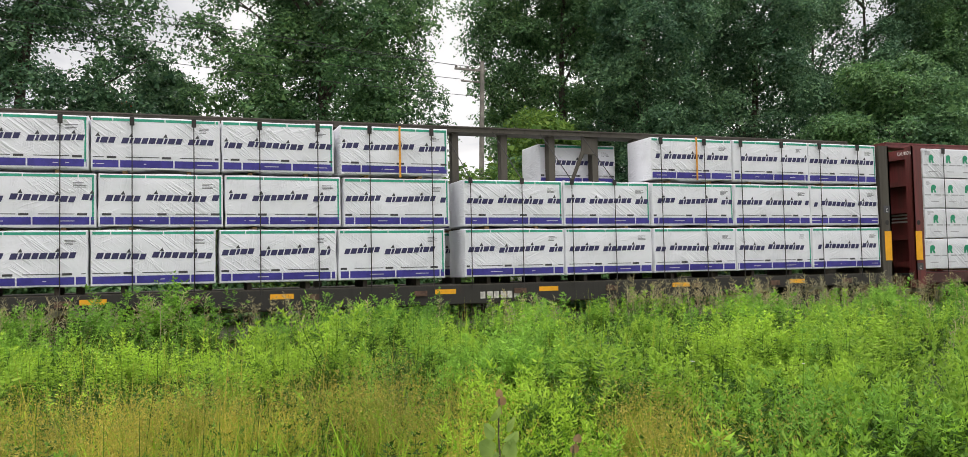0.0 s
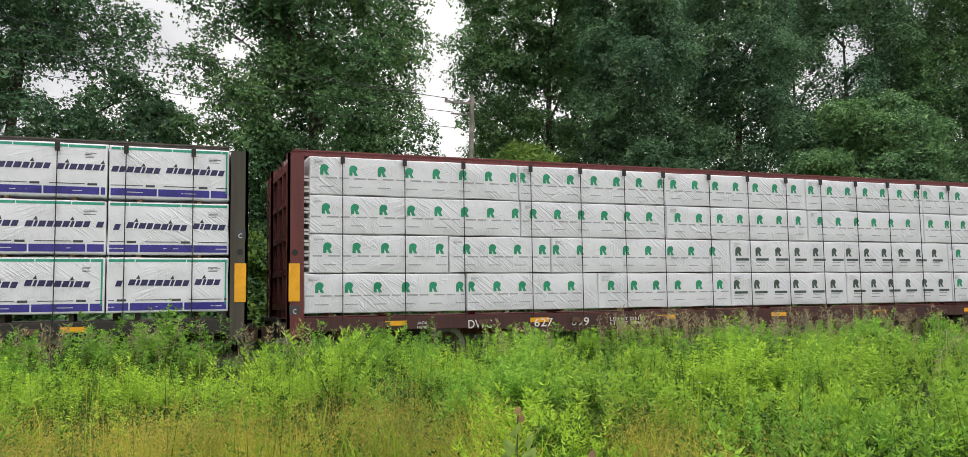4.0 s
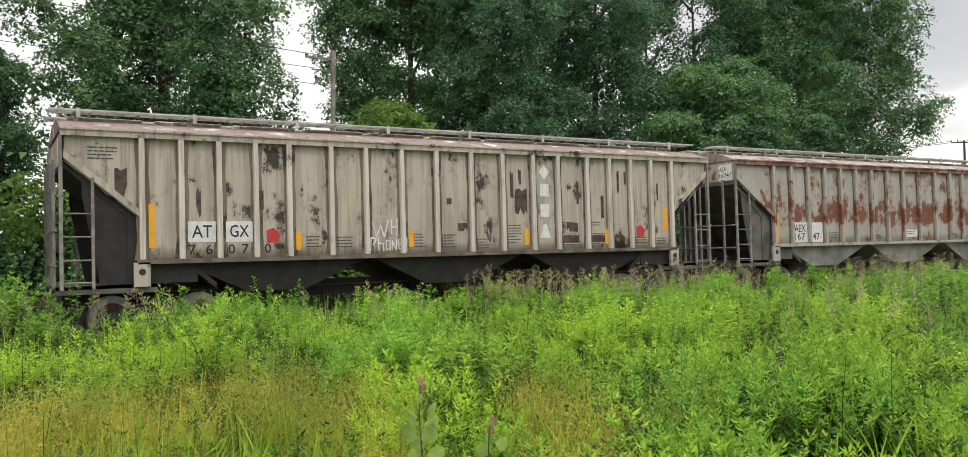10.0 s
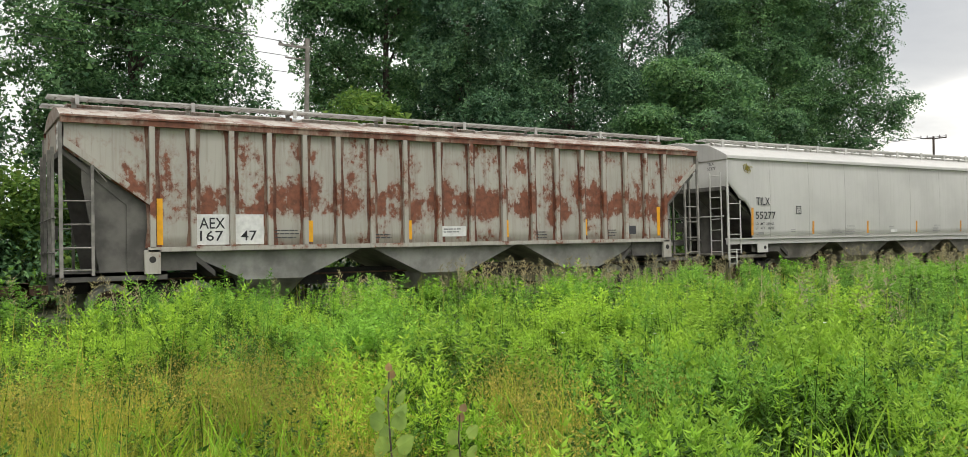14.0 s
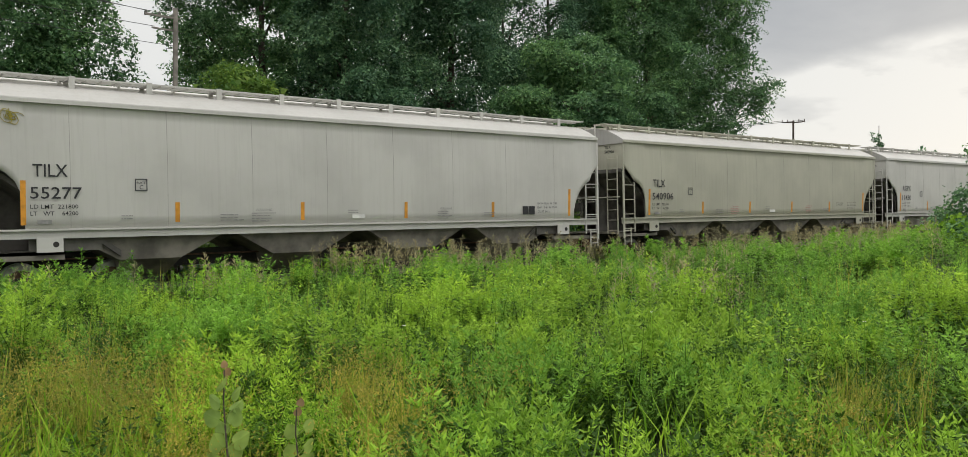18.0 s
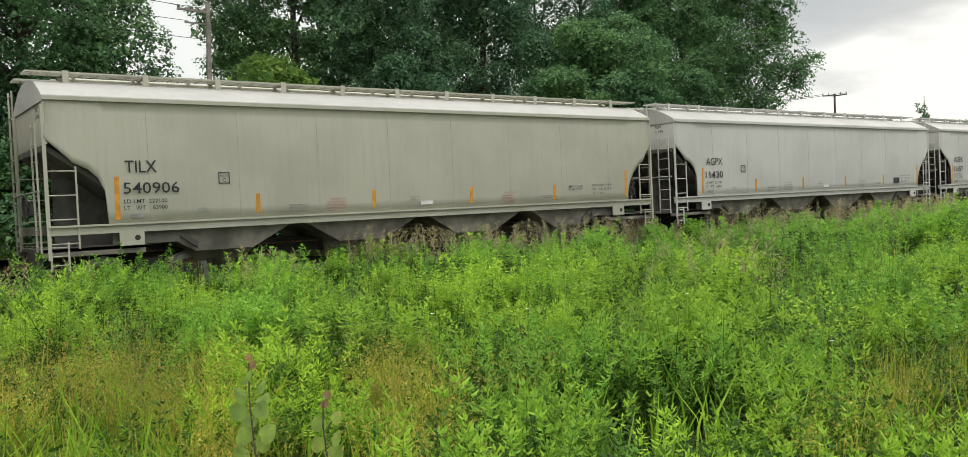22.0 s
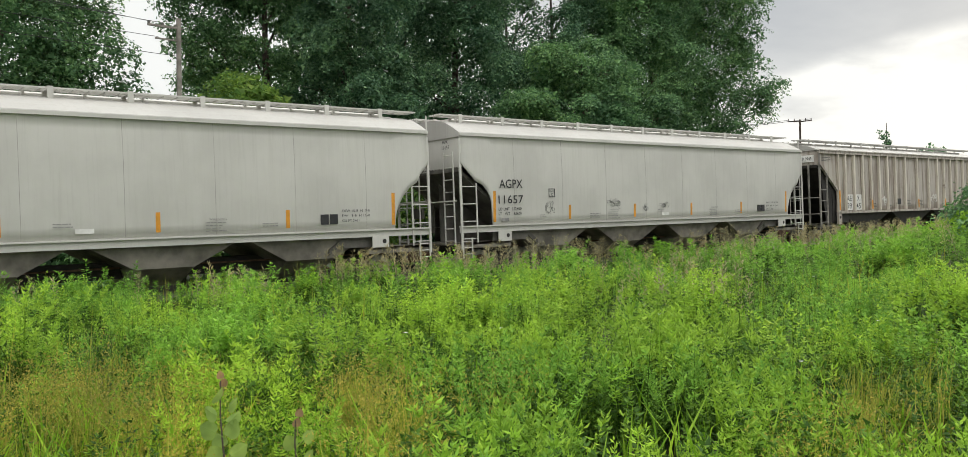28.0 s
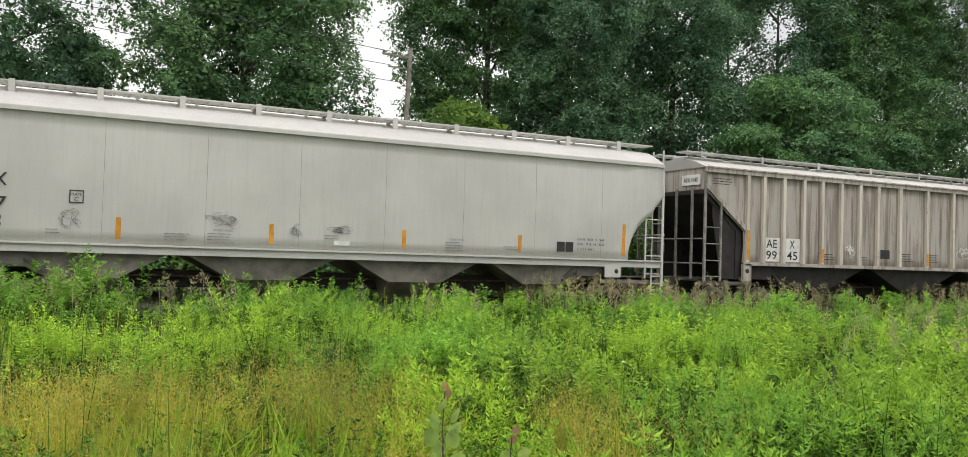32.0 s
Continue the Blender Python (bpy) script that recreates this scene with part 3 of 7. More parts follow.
def side_frame_mesh():
    bm = bmesh.new()
    prism(bm, [(-1.15, 0.62), (-0.62, 0.66), (-0.32, 0.74), (0.32, 0.74), (0.62, 0.66), (1.15, 0.62), (1.15, 0.44), (0.72, 0.42), (0.36, 0.20), (-0.36, 0.20), (-0.72, 0.42), (-1.15, 0.44)], -0.07, 0.07)
    for x in (-0.9, 0.9):
        disc(bm, x, -0.13, -0.07, 0.455, 0.13, 14)
    for k in range(3):
        tube(bm, (-0.18 + 0.18 * k, -0.11, 0.28), (-0.18 + 0.18 * k, -0.11, 0.62), 0.07, n=8)
    me = bpy.data.meshes.new("side_frame")
    bm.to_mesh(me)
    bm.free()
    me.materials.append(M_SOOTSHADE)
    return me


SIDE_FRAME = side_frame_mesh()
SPINNING = []                        # wheelsets turn as the train rolls


def truck(parent, x):
    bm = bmesh.new()
    box(bm, x - 0.22, x + 0.22, -1.05, 1.05, 0.48, 0.86)
    t = part("truck", bm, M_SOOTSHADE, parent, "sooty cast steel four-wheel truck")
    for dx in (-0.9, 0.9):
        w = part_of("wheelset", WHEELSET, M_STEEL, t)
        w.location = (x + dx, 0, 0.455)
        SPINNING.append((w, x + dx))
    for y in (-1.02, 1.02):
        f = part_of("side_frame", SIDE_FRAME, M_SOOTSHADE, t)
        f.location = (x, y, 0)
        if y > 0:
            f.rotation_euler = (0, 0, math.pi)


def coupler(parent, x, way):
    bm = bmesh.new()
    a, b = sorted((x - way * 0.5, x + way * 0.48))
    box(bm, a, b, -0.11, 0.11, 0.72, 0.92)
    a, b = sorted((x + way * 0.36, x + way * 0.66))
    box(bm, a, b, -0.19, 0.17, 0.66, 0.98)
    part("coupler", bm, M_RUSTSTEEL, parent)
    bm = bmesh.new()
    pts = [Vector((x + way * (0.1 + 0.11 * k), 0.32, 0.74 - 0.3 * math.sin(math.pi * k / 6) ** 0.8)) for k in range(7)]
    for p, q in zip(pts, pts[1:]):
        tube(bm, p, q, 0.022, n=6)
    part("air_hose", bm, M_BLACK, parent)


def ladder(parent, a, b, low, high, rungs, mat, name="ladder", r=0.014):
    """A ladder between two upright stiles whose feet stand at a and b (x, y)."""
    bm = bmesh.new()
    for x, y in (a, b):
        box(bm, x - 0.018, x + 0.018, y - 0.014, y + 0.014, low, high)
    for k in range(rungs):
        z = low + 0.12 + (high - low - 0.22) * k / (rungs - 1)
        tube(bm, (*a, z), (*b, z), r, n=6)
    return part(name, bm, mat, parent)


def brake_gear(parent, x, mat):
    """Hand wheel and air tank on the end platform."""
    bm = bmesh.new()
    n = 20
    ring = [(x, 0.55 + 0.28 * math.cos(k * math.tau / n), 2.05 + 0.28 * math.sin(k * math.tau / n)) for k in range(n)]
    for k in range(n):
        tube(bm, ring[k], ring[(k + 1) % n], 0.018, n=5)
    for k in range(0, n, 5):
        tube(bm, ring[k], (x, 0.55, 2.05), 0.012, n=5)
    box(bm, x - 0.02, x + 0.2, 0.43, 0.67, 1.9, 2.2)
    part("brake_wheel", bm, mat, parent, "hand brake wheel with its gear box")


def platform(parent, x0, x1, mat):
    bm = bmesh.new()
    box(bm, x0, x1, -1.45, 1.45, 1.10, 1.17)
    box(bm, x0, x1, -0.3, 0.3, 0.72, 1.10)
    for y in (-1.45, 1.37):
        box(bm, x0, x1, y, y + 0.08, 1.0, 1.17)
    part("end_platform", bm, mat, parent)


def roof_walk(parent, length, z, y, mat, gap, first, deep=0.30):
    bm = bmesh.new()
    for k in range(5):
        yy = y - 0.22 + 0.11 * k
        box(bm, -0.15, length + 0.15, yy - 0.026, yy + 0.026, z - 0.035, z)
    x = 0.0
    while x < length:
        box(bm, x, x + 0.03, y - 0.25, y + 0.25, z - 0.05, z - 0.03)
        x += 0.32
    walk_board = part("roof_walk", bm, mat, parent, "slatted steel walkway along the roof")
    x = first
    while x < length:
        bm = bmesh.new()
        box(bm, x - 0.065 * deep / 0.3, x + 0.065 * deep / 0.3, y - 0.27, y - 0.24, z - deep, z + 0.02)
        box(bm, x - 0.05, x + 0.05, y - 0.26, y + 0.25, z - 0.055, z - 0.04)
        box(bm, x - 0.05, x + 0.05, y + 0.235, y + 0.26, z - 0.20, z + 0.02)
        part("bracket", bm, mat, walk_board)
        x += gap


def side_sheet(length, cut_left, cut_right, z0, z1, curve, columns, thick=0.03):
    """A side wall, y towards -SIDE, whose lower corners are cut away. curve(z): how far it stands out."""
    def low(x):
        for pts, d in ((cut_left, x), (cut_right, length - x)):
            if d <= pts[-1][0]:
                for (xa, za), (xb, zb) in zip(pts, pts[1:]):
                    if d <= xb:
                        return za + (zb - za) * (d - xa) / max(1e-6, xb - xa)
        return z0
    xs = sorted({0.0, length, *[p[0] for p in cut_left], *[length - p[0] for p in cut_right],
                 *[length * k / columns for k in range(columns + 1)]})
    rows = 9
    bm = bmesh.new()
    grid = {}
    for i, x in enumerate(xs):
        b = low(x)
        for j in range(rows + 1):
            z = b + (z1 - b) * j / rows
            for k, d in ((0, 0.0), (1, thick)):
                grid[i, j, k] = bm.verts.new((x, -curve(z) + d, z))
    for i in range(len(xs) - 1):
        for j in range(rows):
            bm.faces.new((grid[i, j, 0], grid[i + 1, j, 0], grid[i + 1, j + 1, 0], grid[i, j + 1, 0]))
            bm.faces.new((grid[i, j, 1], grid[i, j + 1, 1], grid[i + 1, j + 1, 1], grid[i + 1, j, 1]))
        for j in (0, rows):
            bm.faces.new((grid[i, j, 0], grid[i, j, 1], grid[i + 1, j, 1], grid[i + 1, j, 0]))
    for i in (0, len(xs) - 1):
        for j in range(rows):
            bm.faces.new((grid[i, j, 0], grid[i, j + 1, 0], grid[i, j + 1, 1], grid[i, j, 1]))
    for f in bm.faces:
        f.smooth = True
    return bm


def mirrored(ob, parent, name):
    """The same part on the far side of the car."""
    me = ob.data.copy()
    me.transform(Matrix.Diagonal((1, -1, 1, 1)))
    me.flip_normals()
    return part_of(name, me, [], parent)


def hopper_bays(parent, spans, z_top, z_low, mat):
    for x0, x1 in spans:
        m = (x0 + x1) / 2
        bm = bmesh.new()
        top = [(x0, -1.40), (x1, -1.40), (x1, 1.40), (x0, 1.40)]
        low = [(m - 0.55, -0.55), (m + 0.55, -0.55), (m + 0.55, 0.55), (m - 0.55, 0.55)]
        mid = [(m - 0.55 - 0.12, -1.30), (m + 0.55 + 0.12, -1.30), (m + 0.67, 1.30), (m - 0.67, 1.30)]
        rings = [[bm.verts.new((x, y, z)) for x, y in ring] for ring, z in ((top, z_top), (mid, z_low + 0.42), (low, z_low))]
        for a, b in zip(rings, rings[1:]):
            for k in range(4):
                bm.faces.new((a[k], a[(k + 1) % 4], b[(k + 1) % 4], b[k]))
        bm.faces.new(rings[0][::-1])
        bm.faces.new(rings[2])
        bay = part("hopper_bay", bm, mat, parent)
        bm = bmesh.new()
        box(bm, m - 0.5, m + 0.5, -0.75, 0.75, z_low - 0.13, z_low)
        part("outlet_gate", bm, M_SOOTSHADE, bay)


def centre_sill(parent, length):
    """The box girder along the middle, with the brake pipe beside it."""
    bm = bmesh.new()
    box(bm, 0.1, length - 0.1, -0.32, 0.32, 0.72, 1.10)
    sill = part("centre_sill", bm, M_SOOTSHADE, parent)
    bm = bmesh.new()
    tube(bm, (0.6, -0.62, 0.98), (length - 0.6, -0.62, 0.98), 0.022, n=8)
    part("brake_pipe", bm, M_RUSTSTEEL, sill)


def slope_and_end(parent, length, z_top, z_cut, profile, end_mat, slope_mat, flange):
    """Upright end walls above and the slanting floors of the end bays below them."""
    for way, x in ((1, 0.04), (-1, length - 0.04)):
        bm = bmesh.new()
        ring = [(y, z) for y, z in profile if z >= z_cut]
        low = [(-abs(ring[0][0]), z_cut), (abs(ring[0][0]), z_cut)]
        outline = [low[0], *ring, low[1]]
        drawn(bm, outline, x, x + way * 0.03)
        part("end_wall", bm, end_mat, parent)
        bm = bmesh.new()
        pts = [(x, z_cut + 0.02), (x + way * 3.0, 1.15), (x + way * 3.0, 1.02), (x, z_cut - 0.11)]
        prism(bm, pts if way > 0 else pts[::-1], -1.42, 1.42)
        # The slope sheets come darker than the end walls.
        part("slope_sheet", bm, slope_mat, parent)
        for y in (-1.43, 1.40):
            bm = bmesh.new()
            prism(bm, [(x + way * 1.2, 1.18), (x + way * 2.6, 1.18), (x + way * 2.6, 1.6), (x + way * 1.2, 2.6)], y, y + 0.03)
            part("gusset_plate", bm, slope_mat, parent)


def curved_hopper(u, length, paint, label, marks, rng, bays=4):
    """A modern covered hopper with smooth, bellied sides."""
    car = rolling(thing("covered_hopper_car", label, "freight car", "cars of the train"), u)

    def belly(z):
        return 1.545 + 0.055 * math.sin(math.pi * min(1, max(0, (z - 1.35) / 3.4)))
    cut_l = [(0, 3.42), (0.42, 3.02), (0.50, 2.92), (0.80, 2.78), (0.98, 2.60), (1.10, 2.34), (1.16, 2.06), (1.16, 1.84), (1.10, 1.68), (1.11, 1.60)]
    cut_r = [(0, 3.38), (0.28, 3.08), (0.40, 2.86), (0.60, 2.75), (0.86, 2.50), (1.03, 2.20), (1.11, 1.92), (1.12, 1.70), (1.13, 1.60)]
    side = part("side_sheet", side_sheet(length, cut_l, cut_r, 1.60, 4.25, belly, 46), paint, car)
    mirrored(side, car, "side_sheet")
    # roof: eave, slope and crown
    roof = [(-1.55, 4.17), (-1.60, 4.22), (-1.56, 4.30), (-1.3, 4.45), (-0.9, 4.64), (-0.4, 4.75), (0, 4.76), (0.4, 4.75), (0.9, 4.64), (1.3, 4.45), (1.56, 4.30), (1.60, 4.22), (1.55, 4.17)]
    bm = bmesh.new()
    drawn(bm, roof, 0, length)
    roof_part = part("roof", bm, M_ROOFDUSTDIM, car)
    bm = bmesh.new()
    for y in (-1.625, 1.575):
        box(bm, -0.01, length + 0.01, y, y + 0.05, 4.19, 4.27)
    part("eave_rail", bm, paint, roof_part)
    bm = bmesh.new()
    drawn(bm, [(-0.3, 4.70), (-0.3, 4.82), (-0.24, 4.86), (0.24, 4.86), (0.3, 4.82), (0.3, 4.70)], 0.7, length - 0.7)
    for k in range(14):
        x = 0.9 + (length - 1.8) * k / 13
        box(bm, x - 0.03, x + 0.03, -0.34, 0.34, 4.74, 4.88)
    part("hatch_trough", bm, paint, roof_part)
    for y in (-0.62, 0.62):
        roof_walk(car, length, 4.89, y, paint, 1.64, 0.62, 0.28)
    profile = [(-1.57, 3.3), (-1.57, 4.20), (-1.3, 4.38), (-0.9, 4.5), (-0.4, 4.58), (0, 4.6), (0.4, 4.58), (0.9, 4.5), (1.3, 4.38), (1.57, 4.20), (1.57, 3.3)]
    slope_and_end(car, length, 4.6, 3.3, profile, paint, M_DARKGREY, 0)
    # Unseen plate added to block the view through the cut-away ends.
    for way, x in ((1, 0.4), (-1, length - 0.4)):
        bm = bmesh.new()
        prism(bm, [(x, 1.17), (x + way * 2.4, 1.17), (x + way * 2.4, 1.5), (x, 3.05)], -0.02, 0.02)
        part("centre_web", bm, M_DARKGREY, car)
    # long side sills with their pocket plates
    for y in (-1.56, 1.46):
        bm = bmesh.new()
        box(bm, 0, length, y, y + 0.10, 1.44, 1.60)
        box(bm, 0, length, y - 0.06, y + 0.13, 1.60, 1.64)
        sill = part("side_sill", bm, paint, car)
        for x in (1.35, length - 1.85):
            bm = bmesh.new()
            box(bm, x, x + 0.50, y - 0.015, y + 0.02, 1.16, 1.46)
            # A flat dark disc paints the shaded inside of the pad's hole.
            disc(bm, x + 0.36, y - 0.022, y - 0.01, 1.32, 0.06, 12, 1)
            part("jacking_pad", bm, [paint, M_SOOTSHADE], sill)
    centre_sill(car, length)
    span = (length - 3.6) / bays
    hopper_bays(car, [(1.9 + span * k + 0.06, 1.9 + span * (k + 1) - 0.06) for k in range(bays)], 1.52, 0.52, M_BAYS)
    for x0, x1 in ((-0.1, 1.9), (length - 1.9, length + 0.1)):
        platform(car, x0, x1, M_BAYS)
    for y in (-1.57, 1.57):
        ladder(car, (0.02, y), (0.56, y), 1.15, 2.85, 4, paint)
        ladder(car, (length - 0.56, y), (length - 0.02, y), 1.15, 2.85, 4, paint)
        ladder(car, (0.02, y), (0.35, y), 0.72, 1.3, 3, paint, "stirrup_step")
        ladder(car, (length - 0.35, y), (length - 0.02, y), 0.72, 1.3, 3, paint, "stirrup_step")
        for x in (0.0, length):
            bm = bmesh.new()
            box(bm, x - 0.035, x + 0.035, y - 0.02, y + 0.02, 0.95, 4.1)
            part("corner_post", bm, paint, car)
    for x in (-0.12, length + 0.12):
        ladder(car, (x, -1.40), (x, -0.95), 1.1, 4.7 if x > 0 else 3.75, 8, paint)
        ladder(car, (x, 0.95), (x, 1.40), 1.1, 4.7 if x < 0 else 3.75, 8, paint)
        bm = bmesh.new()
        tube(bm, (x, -1.5, 2.35), (x, 1.5, 2.35), 0.02)
        part("grab_rail", bm, paint, car)
    bm = bmesh.new()
    tube(bm, (length - 0.75, -0.5, 1.75), (length - 0.75, 0.6, 1.75), 0.22, n=14)
    part("air_tank", bm, M_DARKGREY, car)
    brake_gear(car, -0.05, M_DARKGREY)
    for x in (2.1, length - 2.1):
        truck(car, x)
    coupler(car, -0.1, -1)
    coupler(car, length + 0.1, 1)
    # marks on the near side
    y = -1.625
    code, number, limit, weight, dx = marks
    write(car, code, 1.42 + dx, 2.70, y, 0.26, M_BLACK, 0.66 if "I" in code else 0.92)
    write(car, number, 1.37 + dx, 2.25, y, 0.24, M_BLACK, 0.195 * len(number))
    write(car, "LD LMT  " + limit, 1.37 + dx, 2.05, y + 0.01, 0.085, M_BLACK, 0.9)
    write(car, "LT   WT    " + weight, 1.37 + dx, 1.91, y + 0.012, 0.085, M_BLACK, 0.9)
    bm = bmesh.new()
    box(bm, 1.50 + dx, 1.76 + dx, -1.607, -1.598, 1.74, 1.82)
    part("label_plate", bm, M_GREYINK, car)
    for k, line in enumerate(("EXW 10-8  H  9-8", "EW   9-8  H 15-0", "CU FT 5461")):
        write(car, line, length - 2.75, 2.10 - 0.125 * k, -1.607, 0.065, M_INK, (0.82, 0.82, 0.5)[k])
    if number == "540906":
        for k, line in enumerate(("EMPTY LOAD", "0\u00b0 ADJ BLOCK")):
            write(car, line, length - 3.75, 2.08 - 0.10 * k, -1.607, 0.06, M_INK, 0.58)
    bm = bmesh.new()
    for x0, x1, z0, z1 in ((0, 0.26, 0, 0.02), (0, 0.26, 0.24, 0.26), (0, 0.02, 0, 0.26), (0.24, 0.26, 0, 0.26)):
        box(bm, 3.43 + dx + x0, 3.43 + dx + x1, -1.61, -1.603, 2.43 + z0, 2.43 + z1)
    frame_ob = part("plate_mark", bm, M_INK, car)
    write(frame_ob, "PLATE", 3.47 + dx, 2.58, -1.612, 0.05, M_INK, 0.18)
    write(frame_ob, "C", 3.52 + dx, 2.46, -1.612, 0.09, M_INK, 0.08)
    stripes = [(1.25 + dx, 1.72, 2.62)] + [(1.25 + dx + 3.1 * k, 1.74, 2.18) for k in range(1, 5)] + [(16.78 + dx * 0.5, 1.74, 2.58)]
    for x, z0, z1 in stripes:
        bm = bmesh.new()
        h = 0.05
        v = [(x - h, z0), (x + h, z0), (x + h, z1), (x - h, z1)]
        a = [bm.verts.new((px, -belly(pz) - 0.006, pz)) for px, pz in v]
        b = [bm.verts.new((px, -belly(pz) - 0.002, pz)) for px, pz in v]
        bm.faces.new(a)
        bm.faces.new(b[::-1])
        for k in range(4):
            bm.faces.new((a[k], b[k], b[(k + 1) % 4], a[(k + 1) % 4]))
        part("reflector", bm, M_ORANGE, car)
    for x, z, n, w in ((5.2, 1.90, 3, 0.6), (6.1 + dx, 1.93, 4, 0.62), (8.6, 1.98, 2, 0.4), (11.6 + dx, 1.93, 4, 0.5), (length - 4.9, 1.88, 2, 0.5), (3.0, 1.9, 2, 0.3)):
        bm = bmesh.new()
        bars(bm, x, z, -1.606, n, w, 0.02, 0.042, rng)
        tagged(part("small_writing", bm, M_PINK if x in (6.1 + dx, 11.6 + dx) and number == "540906" else M_GREYINK, car), kind="stuff")
    for k in range(0 if number == "540906" else 2):
        bm = bmesh.new()
        box(bm, length - 3.35 + 0.26 * k, length - 3.13 + 0.26 * k, -1.605, -1.59, 1.80, 2.05)
        part("stencil_panel", bm, M_BLACK, car)
    for x in (6.2 + dx, 11.68 + dx):
        write(car, "WARNING", x, 1.97, -1.608, 0.055, M_PINK if number == "540906" else M_GREYINK, 0.42)
    for x in (length - 2.0, 15.2):
        bm = bmesh.new()
        bars(bm, x, 4.02, -1.566, 2, 0.95 if x > 16 else 0.0, 0.018, 0.05, rng)
        if bm.verts:
            tagged(part("small_writing", bm, M_FAINT, car), kind="stuff")
        else:
            bm.free()
    bm = bmesh.new()
    box(bm, 8.85 + dx, 9.22 + dx, -1.605, -1.585, 1.76, 1.86)
    part("label_plate", bm, M_WHITE, car)
    for text, z in ((code, 4.02), (number, 3.86)):
        write(car, text, 0, 0, 0, 0.1, M_BLACK, 0.07 * len(text)).matrix_basis = end_place(0.03, -0.72, z)
    # weld seams that show as faint upright lines
    for k in range(1, 9):
        x = length * k / 9
        bm = bmesh.new()
        zs = [1.66 + (4.2 - 1.66) * j / 8 for j in range(9)]
        for za, zb in zip(zs, zs[1:]):
            tube(bm, (x, -belly(za) + 0.003, za), (x, -belly(zb) + 0.003, zb), 0.007, n=4)
        part("weld_seam", bm, M_SEAM, car)
    return car


def ribbed_hopper(u, length, first, ribs, paint, label, rng, roof_mat=None, bays=3, bay_mat=None, rib_mat=None, chord_mat=None, grime=None, sill_mat=None, group="cars of the train"):
    """An older covered hopper with flat sides stiffened by upright ribs."""
    car = rolling(thing("ribbed_hopper_car", label, "freight car", group), u)
    last = ribs[-1]
    rail_mat = M_RAILGREY

    def flat(z):
        return 1.50
    cut_l = [(0, 3.75), (0.02, 3.72), (first, 2.50), (first + 0.01, 1.66)]
    cut_r = [(0, 3.80), (0.02, 3.78), (length - last, 2.62), (length - last + 0.01, 1.66)]
    side = part("side_sheet", side_sheet(length, cut_l, cut_r, 1.66, 4.24, flat, 24), paint, car)
    mirrored(side, car, "side_sheet")
    bm = bmesh.new()
    prism(bm, [(-0.055, 1.66), (0.055, 1.66), (0.055, 4.2), (-0.055, 4.2)], -1.60, -1.50)
    prism(bm, [(-0.15, 1.665), (0.19, 1.665), (0.15, 2.2), (0.17, 3.0), (0.14, 3.5), (0.18, 4.19), (-0.14, 4.19), (-0.10, 3.4), (-0.12, 2.6), (-0.10, 2.1)], -1.506, -1.495, 1)
    rib_me = bpy.data.meshes.new("rib")
    bm.to_mesh(rib_me)
    bm.free()
    rib_me.materials.append(rib_mat or paint)
    rib_me.materials.append(grime)
    far_me = rib_me.copy()
    far_me.transform(Matrix.Diagonal((1, -1, 1, 1)))
    far_me.flip_normals()
    for x in ribs:
        part_of("rib", rib_me, paint, side).location = (x, 0, 0)
        part_of("rib", far_me, paint, side).location = (x, 0, 0)
    # top and bottom chords
    for y in (-1.60, 1.52):
        bm = bmesh.new()
        box(bm, 0, length, y, y + 0.08, 4.20, 4.34)
        box(bm, 0, length, y - 0.03, y + 0.10, 4.32, 4.36)
        part("top_chord", bm, chord_mat or paint, car)
        bm = bmesh.new()
        box(bm, first - 0.1, last + 0.1, y, y + 0.10, 1.58, 1.68)
        part("side_sill", bm, sill_mat or paint, car)
        for x, way in ((first - 0.02, -1), (last + 0.02, 1)):
            bm = bmesh.new()
            box(bm, x - 0.16, x + 0.16, y, y + 0.08, 1.12, 1.62)
            # Hole in the pad: only a dark disc, its depth painted as shade.
            disc(bm, x, y - 0.006, y + 0.004, 1.42, 0.07, 12, 1)
            part("jacking_pad", bm, [paint, M_SOOTSHADE], car)
    for (xa, za), (xb, zb) in (((0.05, 3.75), (first, 2.52)), ((length - 0.05, 3.80), (last, 2.64))):
        for y in (-1.56, 1.48):
            bm = bmesh.new()
            dx, dz = (xb - xa), (zb - za)
            prism(bm, [(xa, za), (xb, zb), (xb, zb + 0.16), (xa, za + 0.16)] if xb > xa else [(xa, za + 0.16), (xb, zb + 0.16), (xb, zb), (xa, za)], y, y + 0.08)
            part("diagonal_brace", bm, paint, car)
    roof = [(-1.58, 4.34), (-1.0, 4.56), (-0.5, 4.66), (0.5, 4.66), (1.0, 4.56), (1.58, 4.34)]
    bm = bmesh.new()
    drawn(bm, roof, 0, length)
    roof_part = part("roof", bm, roof_mat or paint, car)
    bm = bmesh.new()
    for k in range(22):
        x = 0.25 + (length - 0.5) * k / 21
        for s in (-1, 1):
            tube(bm, (x, s * 1.55, 4.355), (x, s * 0.75, 4.615), 0.02, n=5)
    tagged(part("roof_seams", bm, roof_mat or paint, roof_part), kind="stuff")
    for k in range(10):
        x = 1.0 + (length - 2.0) * k / 9
